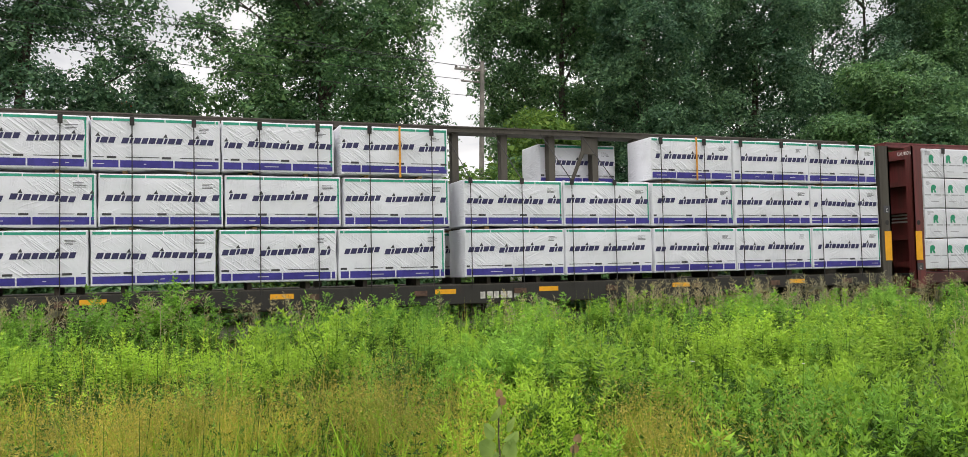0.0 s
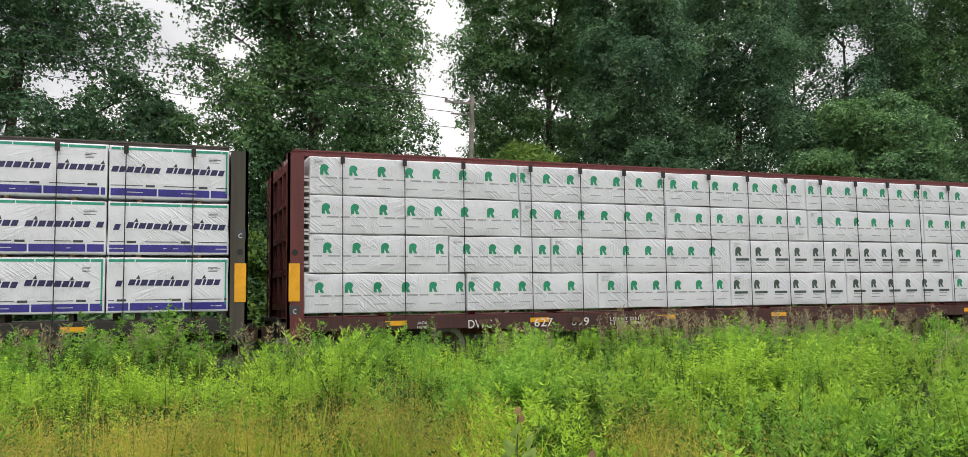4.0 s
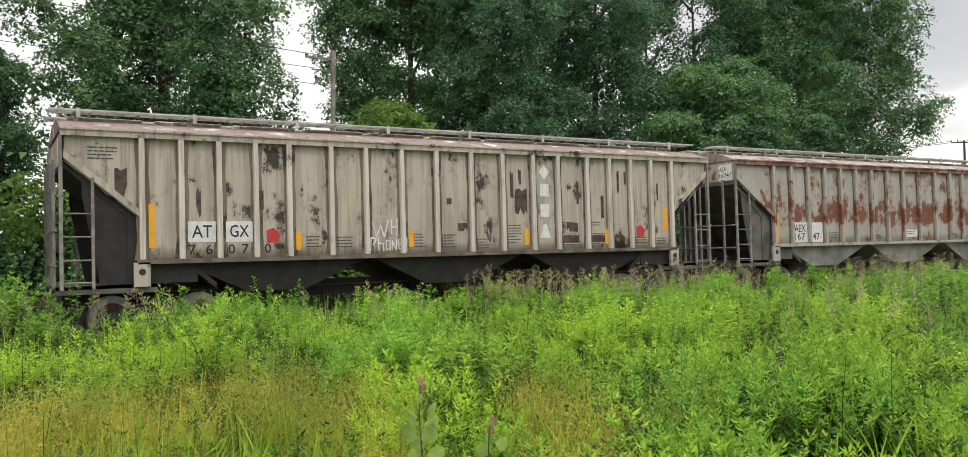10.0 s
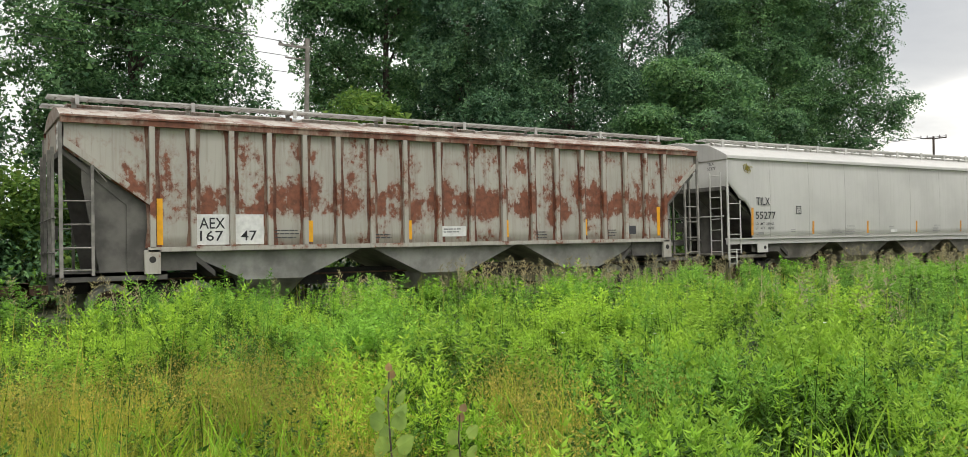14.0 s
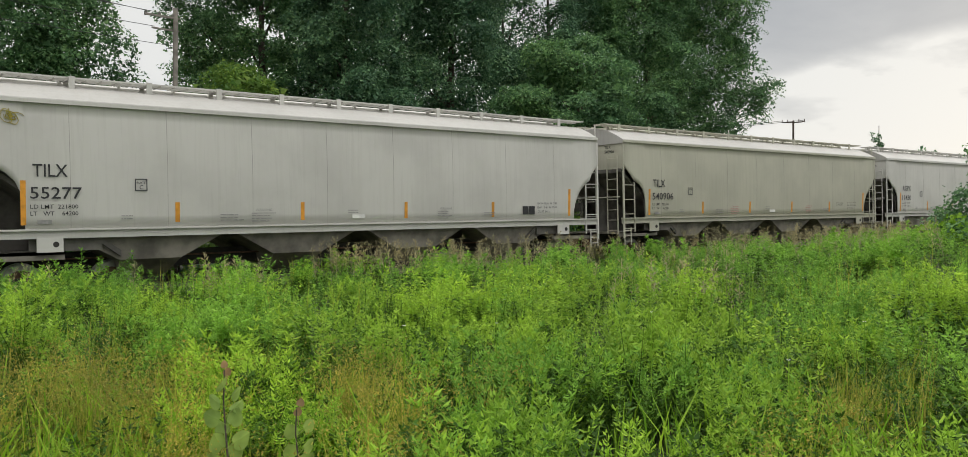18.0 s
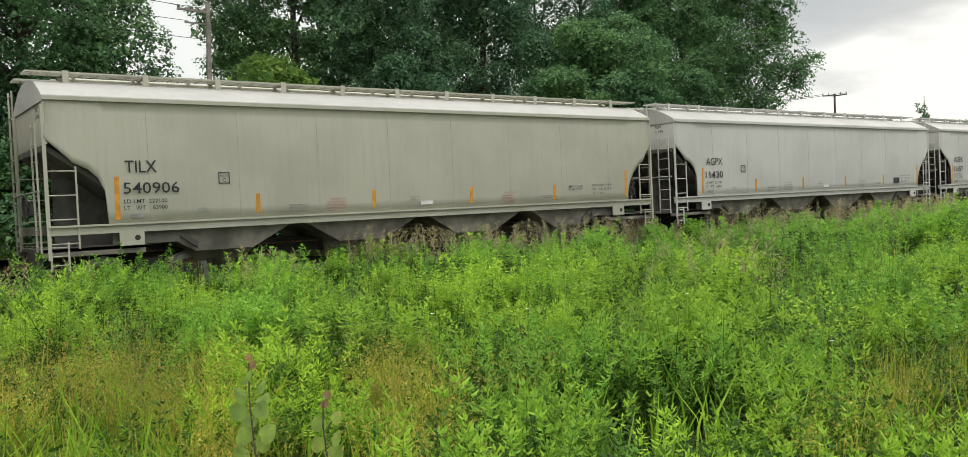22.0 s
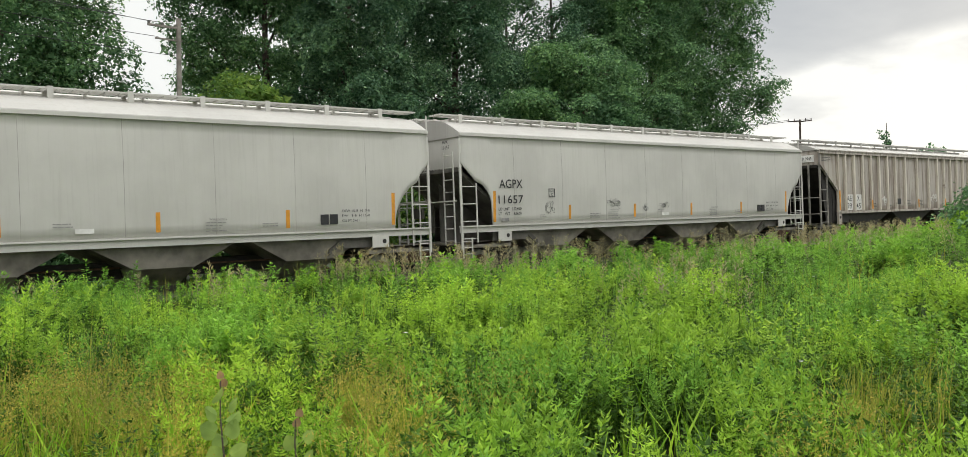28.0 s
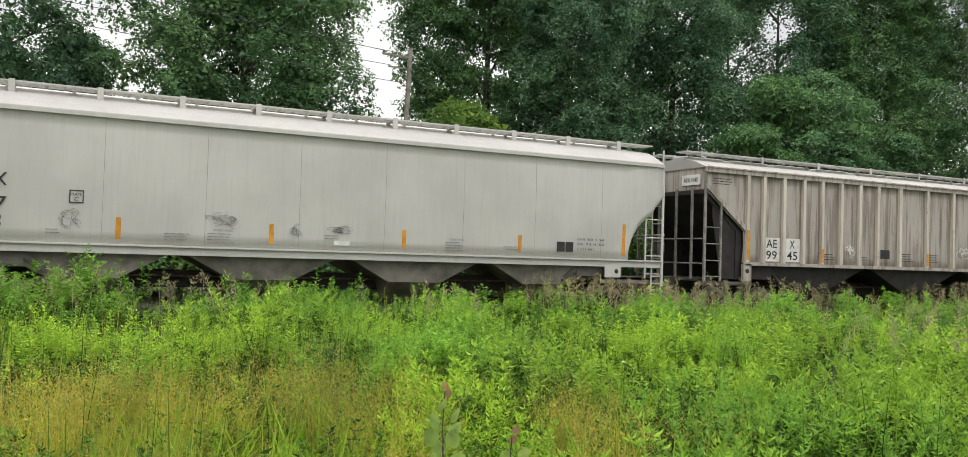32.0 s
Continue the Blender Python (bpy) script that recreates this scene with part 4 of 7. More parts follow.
        part("hatch_cover", bevelled(x - 0.75, x + 0.75, -0.3, 0.3, 4.64, 4.78, 0.02), roof_mat or paint, roof_part)
    for y in (-0.62, 0.62):
        roof_walk(car, length, 4.86, y, M_WALKGREY, 2.35, 0.4, 0.18)
    profile = [(-1.5, 3.7), (-1.5, 4.3), (-1.0, 4.44), (0, 4.5), (1.0, 4.44), (1.5, 4.3), (1.5, 3.7)]
    # Without a bay material, near-black paints the end bays as if in shadow.
    slope_and_end(car, length, 4.5, 3.7, profile, paint, M_SOOTSHADE if bay_mat is None else M_DARKGREY, 0)
    for y in (-1.40, 1.37):              # closed side of the leading end bay, its shadow put into the dark colour
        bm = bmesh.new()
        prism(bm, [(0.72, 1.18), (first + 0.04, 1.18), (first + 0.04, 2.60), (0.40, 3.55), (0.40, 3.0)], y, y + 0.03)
        part("bay_side", bm, M_SOOTSHADE if bay_mat is None else M_DARKGREY, car)
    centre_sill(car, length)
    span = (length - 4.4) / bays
    hopper_bays(car, [(2.2 + span * k + 0.08, 2.2 + span * (k + 1) - 0.08) for k in range(bays)], 1.60, 0.50, bay_mat or M_SOOTSHADE)
    for x0, x1 in ((-0.1, first + 0.3), (last - 0.3, length + 0.1)):
        platform(car, x0, x1, M_DARKGREY)
    for y in (-1.55, 1.55):
        for xa, xb in ((0.03, 0.58), (length - 0.03, length - 0.55)):
            bm = bmesh.new()
            box(bm, xb - 0.03, xb + 0.03, y - 0.025, y + 0.025, 1.12, 3.36)
            for z in (1.24, 1.69, 2.16, 2.63):
                tube(bm, (xa, y, z), (xb, y, z), 0.017, n=6)
            tube(bm, (xb, y, 3.34), (xb + (0.28 if xb < 2 else -0.28), y + (0.05 if y < 0 else -0.05), 3.02), 0.016, n=6)
            part("ladder", bm, rail_mat, car)
        for x in (0.0, length):
            bm = bmesh.new()
            box(bm, x - 0.035, x + 0.035, y - 0.03, y + 0.03, 1.1, 4.2)
            part("corner_post", bm, rail_mat, car)
    for x in (-0.1, length + 0.1):
        for y in (-1.1, -0.4, 0.4, 1.1):
            bm = bmesh.new()
            box(bm, x - 0.03, x + 0.03, y - 0.03, y + 0.03, 1.15, 3.75)
            part("end_post", bm, rail_mat, car)
        bm = bmesh.new()
        for z in (1.6, 2.3):
            tube(bm, (x, -1.55, z), (x, 1.55, z), 0.022)
        part("grab_rail", bm, rail_mat, car)
    bm = bmesh.new()
    tube(bm, (length - 0.75, -0.5, 1.72), (length - 0.75, 0.6, 1.72), 0.2, n=14)
    part("air_tank", bm, M_DARKGREY, car)
    brake_gear(car, -0.05, M_DARKGREY)
    for x in (1.9, length - 1.9):
        truck(car, x)
    coupler(car, -0.1, -1)
    coupler(car, length + 0.1, 1)
    return car


def end_place(x, y, z):
    """Where writing stands on a wall that faces back along the train."""
    return Matrix(((0, 1, 0, x), (-1, 0, 0, y), (0, 0, 1, z), (0, 0, 0, 1)))


def stripe(car, x, z0, z1, half=0.06, y=-1.508, mat=None):
    part("reflector", bevelled(x - half, x + half, y - 0.004, y + 0.006, z0, z1, 0.002), mat or M_YELLOW, car)


def panel_marks(car, spots, y, mat, rng):
    for x, z, n, w in spots:
        bm = bmesh.new()
        bars(bm, x, z, y, n, w, 0.024, 0.05, rng)
        tagged(part("small_writing", bm, mat, car), kind="stuff")


RNG = random.Random(7)
RIBS_A = [1.52, 2.31, 3.10, 3.90, 4.66, 5.66, 6.53, 7.47, 8.42, 9.42, 10.36, 11.32, 12.13, 13.12, 13.91, 14.69, 15.45, 16.24]
cream = ribbed_hopper(45.41, 17.73, 1.52, RIBS_A, M_DIRTY, "dirt-streaked cream covered hopper car with upright ribs", RNG, M_ROOFWORN, rib_mat=M_CREAMRIB, grime=M_GRIME, sill_mat=M_SILLGRIME)
bm = bmesh.new()
for x0, x1 in ((2.44, 3.02), (3.24, 3.82)):
    box(bm, x0, x1, -1.508, -1.502, 2.02, 2.47)
part("white_patch", bm, M_WHITE, cream)
write(cream, "AT", 2.52, 2.12, -1.513, 0.27, M_BLACK, 0.42)
write(cream, "GX", 3.32, 2.12, -1.513, 0.27, M_BLACK, 0.42)
for ch, x in (("7", 2.45), ("6", 2.80), ("0", 3.28), ("7", 3.58), ("0", 4.08)):
    write(cream, ch, x, 1.76, -1.513, 0.21, M_BLACK, 0.15)
for x, z0, z1 in ((1.71, 1.92, 2.84), (4.87, 1.81, 2.23), (7.71, 1.82, 2.23), (11.1, 1.81, 2.25), (13.80, 1.79, 2.22), (16.02, 2.14, 2.86)):
    stripe(cream, x, z0, z1)
for z, outline in ((3.77, ((-0.17, 0), (0, -0.2), (0.17, 0), (0, 0.2))), (3.28, ((-0.14, -0.17), (0.14, -0.17), (0.14, 0.17), (-0.14, 0.17))),
                   (2.73, ((-0.14, -0.17), (0.14, -0.17), (0.14, 0.17), (-0.14, 0.17))), (2.18, ((-0.17, -0.18), (0.17, -0.18), (0.05, 0.18), (-0.05, 0.18)))):
    bm = bmesh.new()                                       # four plain shapes of a company's mark
    prism(bm, [(11.71 + a, z + b) for a, b in outline], -1.508, -1.502)
    part("company_mark", bm, M_WHITE, cream)
for x in (4.15, 14.92):
    bm = bmesh.new()
    prism(bm, [(x, 1.98), (x + 0.24, 2.0), (x + 0.3, 2.18), (x + 0.14, 2.32), (x - 0.02, 2.26)], -1.509, -1.502)
    part("red_mark", bm, M_REDMARK, cream)
bm = bmesh.new()                                           # white scrawl sprayed on two panels
scrawl = [[(6.62, 2.36), (6.70, 2.02), (6.80, 2.30), (6.88, 2.02), (6.98, 2.40)], [(7.04, 2.42), (7.04, 2.08)], [(7.04, 2.24), (7.18, 2.24)], [(7.18, 2.44), (7.16, 2.06)],
          [(6.56, 1.72), (6.58, 2.02), (6.70, 1.98), (6.62, 1.86)], [(6.74, 2.02), (6.75, 1.74)], [(6.75, 1.88), (6.85, 1.88), (6.86, 1.72)], [(6.92, 1.75), (6.92, 1.95), (7.0, 1.95), (7.0, 1.75), (6.92, 1.75)],
          [(7.05, 1.75), (7.05, 1.95), (7.14, 1.74), (7.15, 1.98)], [(7.30, 1.98), (7.2, 1.96), (7.2, 1.76), (7.30, 1.76)], [(7.2, 1.87), (7.28, 1.87)], [(7.38, 2.0), (7.38, 1.72), (7.30, 1.70)]]
for line in scrawl:
    line = [(6.62 + 1.17 * (a - 6.56), 1.74 + 1.1 * (b - 1.72)) for a, b in line]
    for (xa, za), (xb, zb) in zip(line, line[1:]):
        tube(bm, (xa, -1.507, za), (xb, -1.507, zb), 0.019, n=5)
part("sprayed_scrawl", bm, M_WHITE, cream)
panel_marks(cream, [(5.05, 2.12, 4, 0.4), (7.7, 2.15, 5, 0.45), (8.45, 2.12, 5, 0.5), (9.5, 2.0, 4, 0.5), (10.45, 2.35, 7, 0.5), (12.3, 2.42, 3, 0.5), (13.25, 2.42, 2, 0.4), (14.85, 1.98, 3, 0.45), (15.65, 1.95, 3, 0.4), (5.75, 2.1, 4, 0.45), (0.5, 4.0, 4, 0.6)], -1.508, M_INK, RNG)
for x in (12.31, 13.24):                                  # dark stencil panels with a broken white edge
    bm = bmesh.new()
    box(bm, x, x + 0.52, -1.508, -1.502, 1.80, 2.10)
    panel = part("stencil_panel", bm, M_PEELED, cream)
    bm = bmesh.new()
    for k in range(5):
        for z in (1.82, 2.06):
            box(bm, x + 0.02 + 0.1 * k, x + 0.08 + 0.1 * k, -1.512, -1.506, z, z + 0.022)
    tagged(part("stencil_edge", bm, M_WHITE, panel), kind="stuff")


def peeled(car, x0, x1, z0, z1, rng, mat, y=-1.5075):
    """A ragged place where the paint has come off, with short runs below it."""
    n = max(3, int((x1 - x0) / 0.05))
    top = [(x1 - (x1 - x0) * k / n, z1 - rng.uniform(0, 0.16) * (z1 - z0)) for k in range(n + 1)]
    low = [(x0 + (x1 - x0) * k / n, z0 + rng.choice((0.02, 0.05, 0.12, 0.3)) * rng.random() * 1.6 * (z1 - z0)) for k in range(n + 1)]
    bm = bmesh.new()
    prism(bm, low + top, y, y + 0.004)
    part("peeled_patch", bm, mat, car)


WEAR = random.Random(31)
for x0, x1, z0, z1 in ((10.76, 11.14, 2.62, 3.32), (10.62, 10.72, 3.05, 3.78), (10.88, 10.97, 3.4, 3.85), (14.22, 14.30, 3.2, 3.92), (14.48, 14.56, 3.45, 3.9), (12.78, 12.86, 2.9, 3.6),
                       (12.42, 12.80, 2.14, 2.42), (8.72, 8.86, 2.86, 3.06), (9.02, 9.3, 2.2, 2.42), (13.62, 13.72, 2.5, 3.2), (1.0, 1.24, 2.95, 3.6), (3.98, 4.08, 2.7, 3.2), (15.7, 15.76, 3.0, 3.6), (2.62, 2.72, 2.5, 3.2)):
    peeled(cream, x0, x1, z0, z1, WEAR, M_PEELED)

RIBS_B = [1.73, 2.56, 3.39, 4.24, 5.07, 5.89, 6.75, 7.65, 8.59, 9.55, 10.55, 11.50, 12.32, 13.22, 14.01, 14.83, 15.62, 16.38]
rusty = ribbed_hopper(64.35, 17.77, 1.73, RIBS_B, M_RUSTY, "light grey covered hopper car with ribs and large rust patches", RNG, M_ROOFRUST, 3, M_BAYGREY, chord_mat=M_RUSTCHORD, grime=M_RUSTBAND)
bm = bmesh.new()
box(bm, 2.64, 3.33, -1.508, -1.502, 1.71, 2.37)
box(bm, 3.45, 4.10, -1.508, -1.502, 1.71, 2.37)
part("white_patch", bm, M_WHITE, rusty)
write(rusty, "AEX", 2.69, 2.06, -1.513, 0.24, M_BLACK, 0.55)
write(rusty, "167", 2.70, 1.79, -1.513, 0.22, M_BLACK, 0.5)
write(rusty, "47", 3.58, 1.79, -1.513, 0.22, M_BLACK, 0.36)
for x, z0, z1 in ((1.88, 1.72, 2.70), (5.20, 1.74, 2.23), (7.77, 1.76, 2.23), (10.66, 1.78, 2.23), (13.34, 1.80, 2.25), (16.15, 1.76, 2.62)):
    stripe(rusty, x, z0, z1)
bm = bmesh.new()
box(bm, 8.67, 9.40, -1.508, -1.502, 1.82, 2.08)
part("white_placard", bm, M_WHITE, rusty)
panel_marks(rusty, [(4.35, 2.02, 2, 0.6), (6.85, 1.9, 2, 0.5), (8.74, 2.02, 2, 0.58), (14.1, 1.95, 3, 0.4), (4.35, 1.86, 1, 0.6), (11.6, 1.92, 3, 0.4)], -1.512, M_INK, RNG)
bm = bmesh.new()
box(bm, 14.95, 15.24, -1.508, -1.502, 1.82, 2.06)
part("stencil_panel", bm, M_INK, rusty)
for car, code in ((cream, ""), (rusty, "AEX")):
    bm = bmesh.new()
    box(bm, 0.0, 0.034, -1.40, -0.86, 3.72, 4.22)
    board = part("end_board", bm, M_WHITE, car)
    if code:
        for text, z in ((code, 4.02), ("16747", 3.82)):
            w = write(board, text, 0, 0, 0, 0.13, M_BLACK, 0.1 * len(text))
            w.matrix_basis = end_place(-0.004, -0.89, z)

PALE_CARS = [(83.45, M_PALE, "TILX", "55277", "pale grey smooth-sided covered hopper car with a low white sill"),
             (102.80, M_BEIGE, "TILX", "540906", "dusty beige-grey smooth-sided covered hopper car"),
             (122.08, M_PALE, "AGPX", "11430", "pale grey smooth-sided covered hopper car with orange reflectors"),
             (141.24, M_PALE, "AGPX", "11657", "pale grey covered hopper car with dark scrawls low on its side")]
WEIGHTS = {"55277": ("221800", "64200", -0.13), "540906": ("222100", "63900", 0.09), "11430": ("221900", "64100", 0.17), "11657": ("222400", "63600", -0.03)}
smooth_cars = [curved_hopper(u, 18.05, paint, label, (code, number, *WEIGHTS[number]), RNG) for u, paint, code, number, label in PALE_CARS]


def scrawl_on(car, centres, rng, mat, r=0.005):
    """Thin looping lines drawn on the side."""
    for cx, cz, w, h in centres:
        bm = bmesh.new()
        for loop in range(11):
            a, b, ph = rng.uniform(0.06, 0.3) * w, rng.uniform(0.1, 0.4) * h, rng.uniform(0, 6)
            ox, oz = cx + rng.uniform(-0.3, 0.3) * w, cz + rng.uniform(-0.2, 0.2) * h
            pts = [(ox + a * math.cos(ph + 0.5 * k) + 0.02 * w * math.sin(3 * k), oz + b * math.sin(ph + 0.43 * k)) for k in range(rng.randint(6, 14))]
            for (xa, za), (xb, zb) in zip(pts, pts[1:]):
                tube(bm, (xa, -1.605, za), (xb, -1.605, zb), r, n=4)
        part("scrawl", bm, mat, car)


scrawl_on(smooth_cars[3], [(3.48, 2.12, 0.5, 0.36), (6.36, 2.20, 0.8, 0.34), (8.0, 2.04, 0.36, 0.32), (9.0, 2.12, 0.7, 0.2)], RNG, M_INK, 0.0032)
scrawl_on(smooth_cars[0], [(0.95, 3.9, 0.4, 0.35)], RNG, M_SEED, 0.008)
RIBS_C = [1.57, 2.19, 2.98, 3.78, 4.55, 5.36, 6.18, 6.99, 8.02, 9.33, 10.63, 11.65, 12.46, 13.26, 14.06, 14.86, 15.62, 16.35]
brown = ribbed_hopper(160.78, 18.0, 1.57, RIBS_C, M_BROWNISH, "grimy brown-grey covered hopper car with close upright ribs", RNG, M_ROOFDUSTDIM, rib_mat=M_CREAMRIB, grime=M_GRIMEPALE)
bm = bmesh.new()
for x0 in (2.26, 3.07):
    box(bm, x0, x0 + 0.62, -1.508, -1.502, 1.72, 2.42)
part("white_patch", bm, M_WHITE, brown)
for ch, x, z, w in (("AE", 2.35, 2.12, 0.42), ("X", 3.28, 2.12, 0.2), ("99", 2.35, 1.78, 0.42), ("45", 3.17, 1.78, 0.42)):
    write(brown, ch, x, z, -1.513, 0.25, M_BLACK, w)
for x, z0, z1 in ((1.57, 1.74, 2.6), (4.55, 1.74, 2.15), (9.33, 1.74, 2.15), (12.46, 1.74, 2.15), (16.35, 1.74, 2.5)):
    stripe(brown, x, z0, z1, 0.05, -1.606, M_ORANGE)
panel_marks(brown, [(4.72, 2.0, 3, 0.45), (6.3, 1.95, 2, 0.4), (8.2, 2.1, 4, 0.55), (9.5, 2.1, 4, 0.5), (0.3, 4.05, 3, 0.8)], -1.508, M_INK, RNG)
bm = bmesh.new()
box(bm, 7.2, 7.62, -1.508, -1.502, 1.92, 2.2)
part("stencil_panel", bm, M_BLACK, brown)
bm = bmesh.new()
box(bm, 0.0, 0.034, -1.3, -0.5, 3.85, 4.15)
board = part("end_board", bm, M_WHITE, brown)
w = write(board, "AEX 9945", 0, 0, 0, 0.13, M_BLACK, 0.62)
w.matrix_basis = end_place(-0.004, -0.58, 3.93)
scrawl_on(brown, [(5.7, 2.15, 0.4, 0.45), (11.1, 2.2, 0.7, 0.5)], RNG, M_WHITE, 0.008)


# ---------------------------------------------------------------- centre-beam cars and their packs of lumber
def centre_beam(u, length, paint, label, posts, deck, top, reflectors, sill_mat):
    car = rolling(thing("centre_beam_car", label, "freight car", "cars of the train"), u)
    bm = bmesh.new()
    box(bm, 0.25, length - 0.25, -1.46, 1.46, deck - 0.10, deck)
    part("deck", bm, paint, car)
    bm = bmesh.new()
    box(bm, 0.3, length - 0.3, -0.3, 0.3, 0.68, deck - 0.10)
    part("centre_sill", bm, paint, car)
    for y in (-1.52, 1.44):
        bm = bmesh.new()
        prism(bm, [(0.1, deck - 0.02), (length - 0.1, deck - 0.02), (length - 0.1, deck - 0.30), (length - 4.6, deck - 0.30), (length - 6.0, deck - 0.44), (6.0, deck - 0.44), (4.6, deck - 0.30), (0.1, deck - 0.30)], y, y + 0.08)
        sill = part("side_sill", bm, sill_mat, car)
        x = 2.0
        while x < length - 1.5:
            bm = bmesh.new()
            box(bm, x, x + 0.3, y - 0.05, y, deck - 0.24, deck - 0.12)
            part("strap_winch", bm, M_RUSTSTEEL, sill)
            x += 2.45
    bm = bmesh.new()
    box(bm, 0.3, length - 0.3, -0.30, 0.30, top - 0.13, top)
    box(bm, 0.3, length - 0.3, -0.34, 0.34, top - 0.02, top + 0.01)
    chord = part("top_chord", bm, paint, car)
    for x in posts:
        bm = bmesh.new()
        box(bm, x - 0.06, x + 0.06, -0.14, 0.14, deck, top - 0.13)
        box(bm, x - 0.085, x + 0.085, -0.16, -0.13, deck, top - 0.13)
        part("centre_post", bm, paint, car)
    low_top = top - 0.31
    for x0, way in ((0.0, 1), (length, -1)):
        inner = x0 + way * 0.34
        a, b = sorted((x0 + way * 0.26, inner))
        bm = bmesh.new()
        box(bm, a, b, -1.50, 1.50, deck - 0.3, low_top)
        end = part("bulkhead", bm, paint, car)
        for y in (-1.55, 1.29):
            bm = bmesh.new()
            c, d = sorted((x0, inner + way * 0.02))
            box(bm, c, d, y, y + 0.05 if y < 0 else y + 0.26, deck - 0.42, low_top + 0.02)
            if y < 0:
                e, f = sorted((x0, x0 + way * 0.06))
                box(bm, e, f, y, y + 0.24, deck - 0.42, low_top + 0.02)
            else:
                e, f = sorted((x0, x0 + way * 0.06))
                box(bm, e, f, y, y + 0.26, deck - 0.42, low_top + 0.02)
            part("end_flange", bm, paint, end)
        for k in range(5):
            z = deck + 0.25 + (low_top - deck - 0.5) * k / 4
            bm = bmesh.new()
            c, d = sorted((x0 + way * 0.05, x0 + way * 0.27))
            box(bm, c, d, -1.28, 1.28, z - 0.07, z + 0.07)
            part("end_rib", bm, paint, end)
        bm = bmesh.new()
        c, d = sorted((x0 + way * 0.05, x0 + way * 0.27))
        for y in (-0.4, 0.4):
            box(bm, c, d, y - 0.06, y + 0.06, deck, low_top)
        part("end_stiffener", bm, paint, end)
        ladder(end, (x0 - way * 0.06, 0.95), (x0 - way * 0.06, 1.38), deck - 0.3, low_top - 0.2, 9, paint)
        platform(car, *sorted((x0 - way * 0.12, x0 + way * 1.3)), M_SOOTSHADE)
        coupler(car, x0 - way * 0.1, -way)
        bm = bmesh.new()
        c, d = sorted((x0 + way * 0.03, x0 + way * 0.27))
        box(bm, c, d, -1.558, -1.551, 1.55, 2.38)
        part("reflector", bm, M_YELLOW, car, "tall yellow reflective strip")
        bm = bmesh.new()
        box(bm, *sorted((x0 + way * 0.05, x0 + way * 0.27)), -1.557, -1.551, 1.26 if way > 0 else 2.9, 1.46 if way > 0 else 3.1)
        mark = part("plate_mark", bm, M_INK, car)
        write(mark, "C", min(x0 + way * 0.05, x0 + way * 0.27) + 0.07, 1.28 if way > 0 else 2.92, -1.56, 0.1, M_WHITE, 0.08)
        bm = bmesh.new()
        # No opening is cut; the disc's dark colour stands for the shade inside.
        disc(bm, x0 + way * 0.16, -1.557, -1.551, 2.62, 0.07, 14)
        part("hand_hole", bm, M_SOOTSHADE, end)
    for x in reflectors:
        bm = bmesh.new()
        box(bm, x, x + 0.50, -1.528, -1.521, deck - 0.21, deck - 0.10)
        part("reflector", bm, M_YELLOW, car)
    for x in (3.0, length - 3.0):
        truck(car, x)
    return car


def bulge(x, z, w, h, seed):
    """How far the wrap stands proud of the stack behind it."""
    n = noise.noise(Vector((x * 1.3, z * 1.6, seed * 7.1)))
    m = noise.noise(Vector((x * 4.2 + z * 2.5, z * 4.0, seed * 3.3)))
    edge = min(1, 8 * min(x, w - x) / w) * min(1, 6 * min(z, h - z) / h)
    return (0.018 + 0.020 * n + 0.007 * m) * max(0.0, edge)


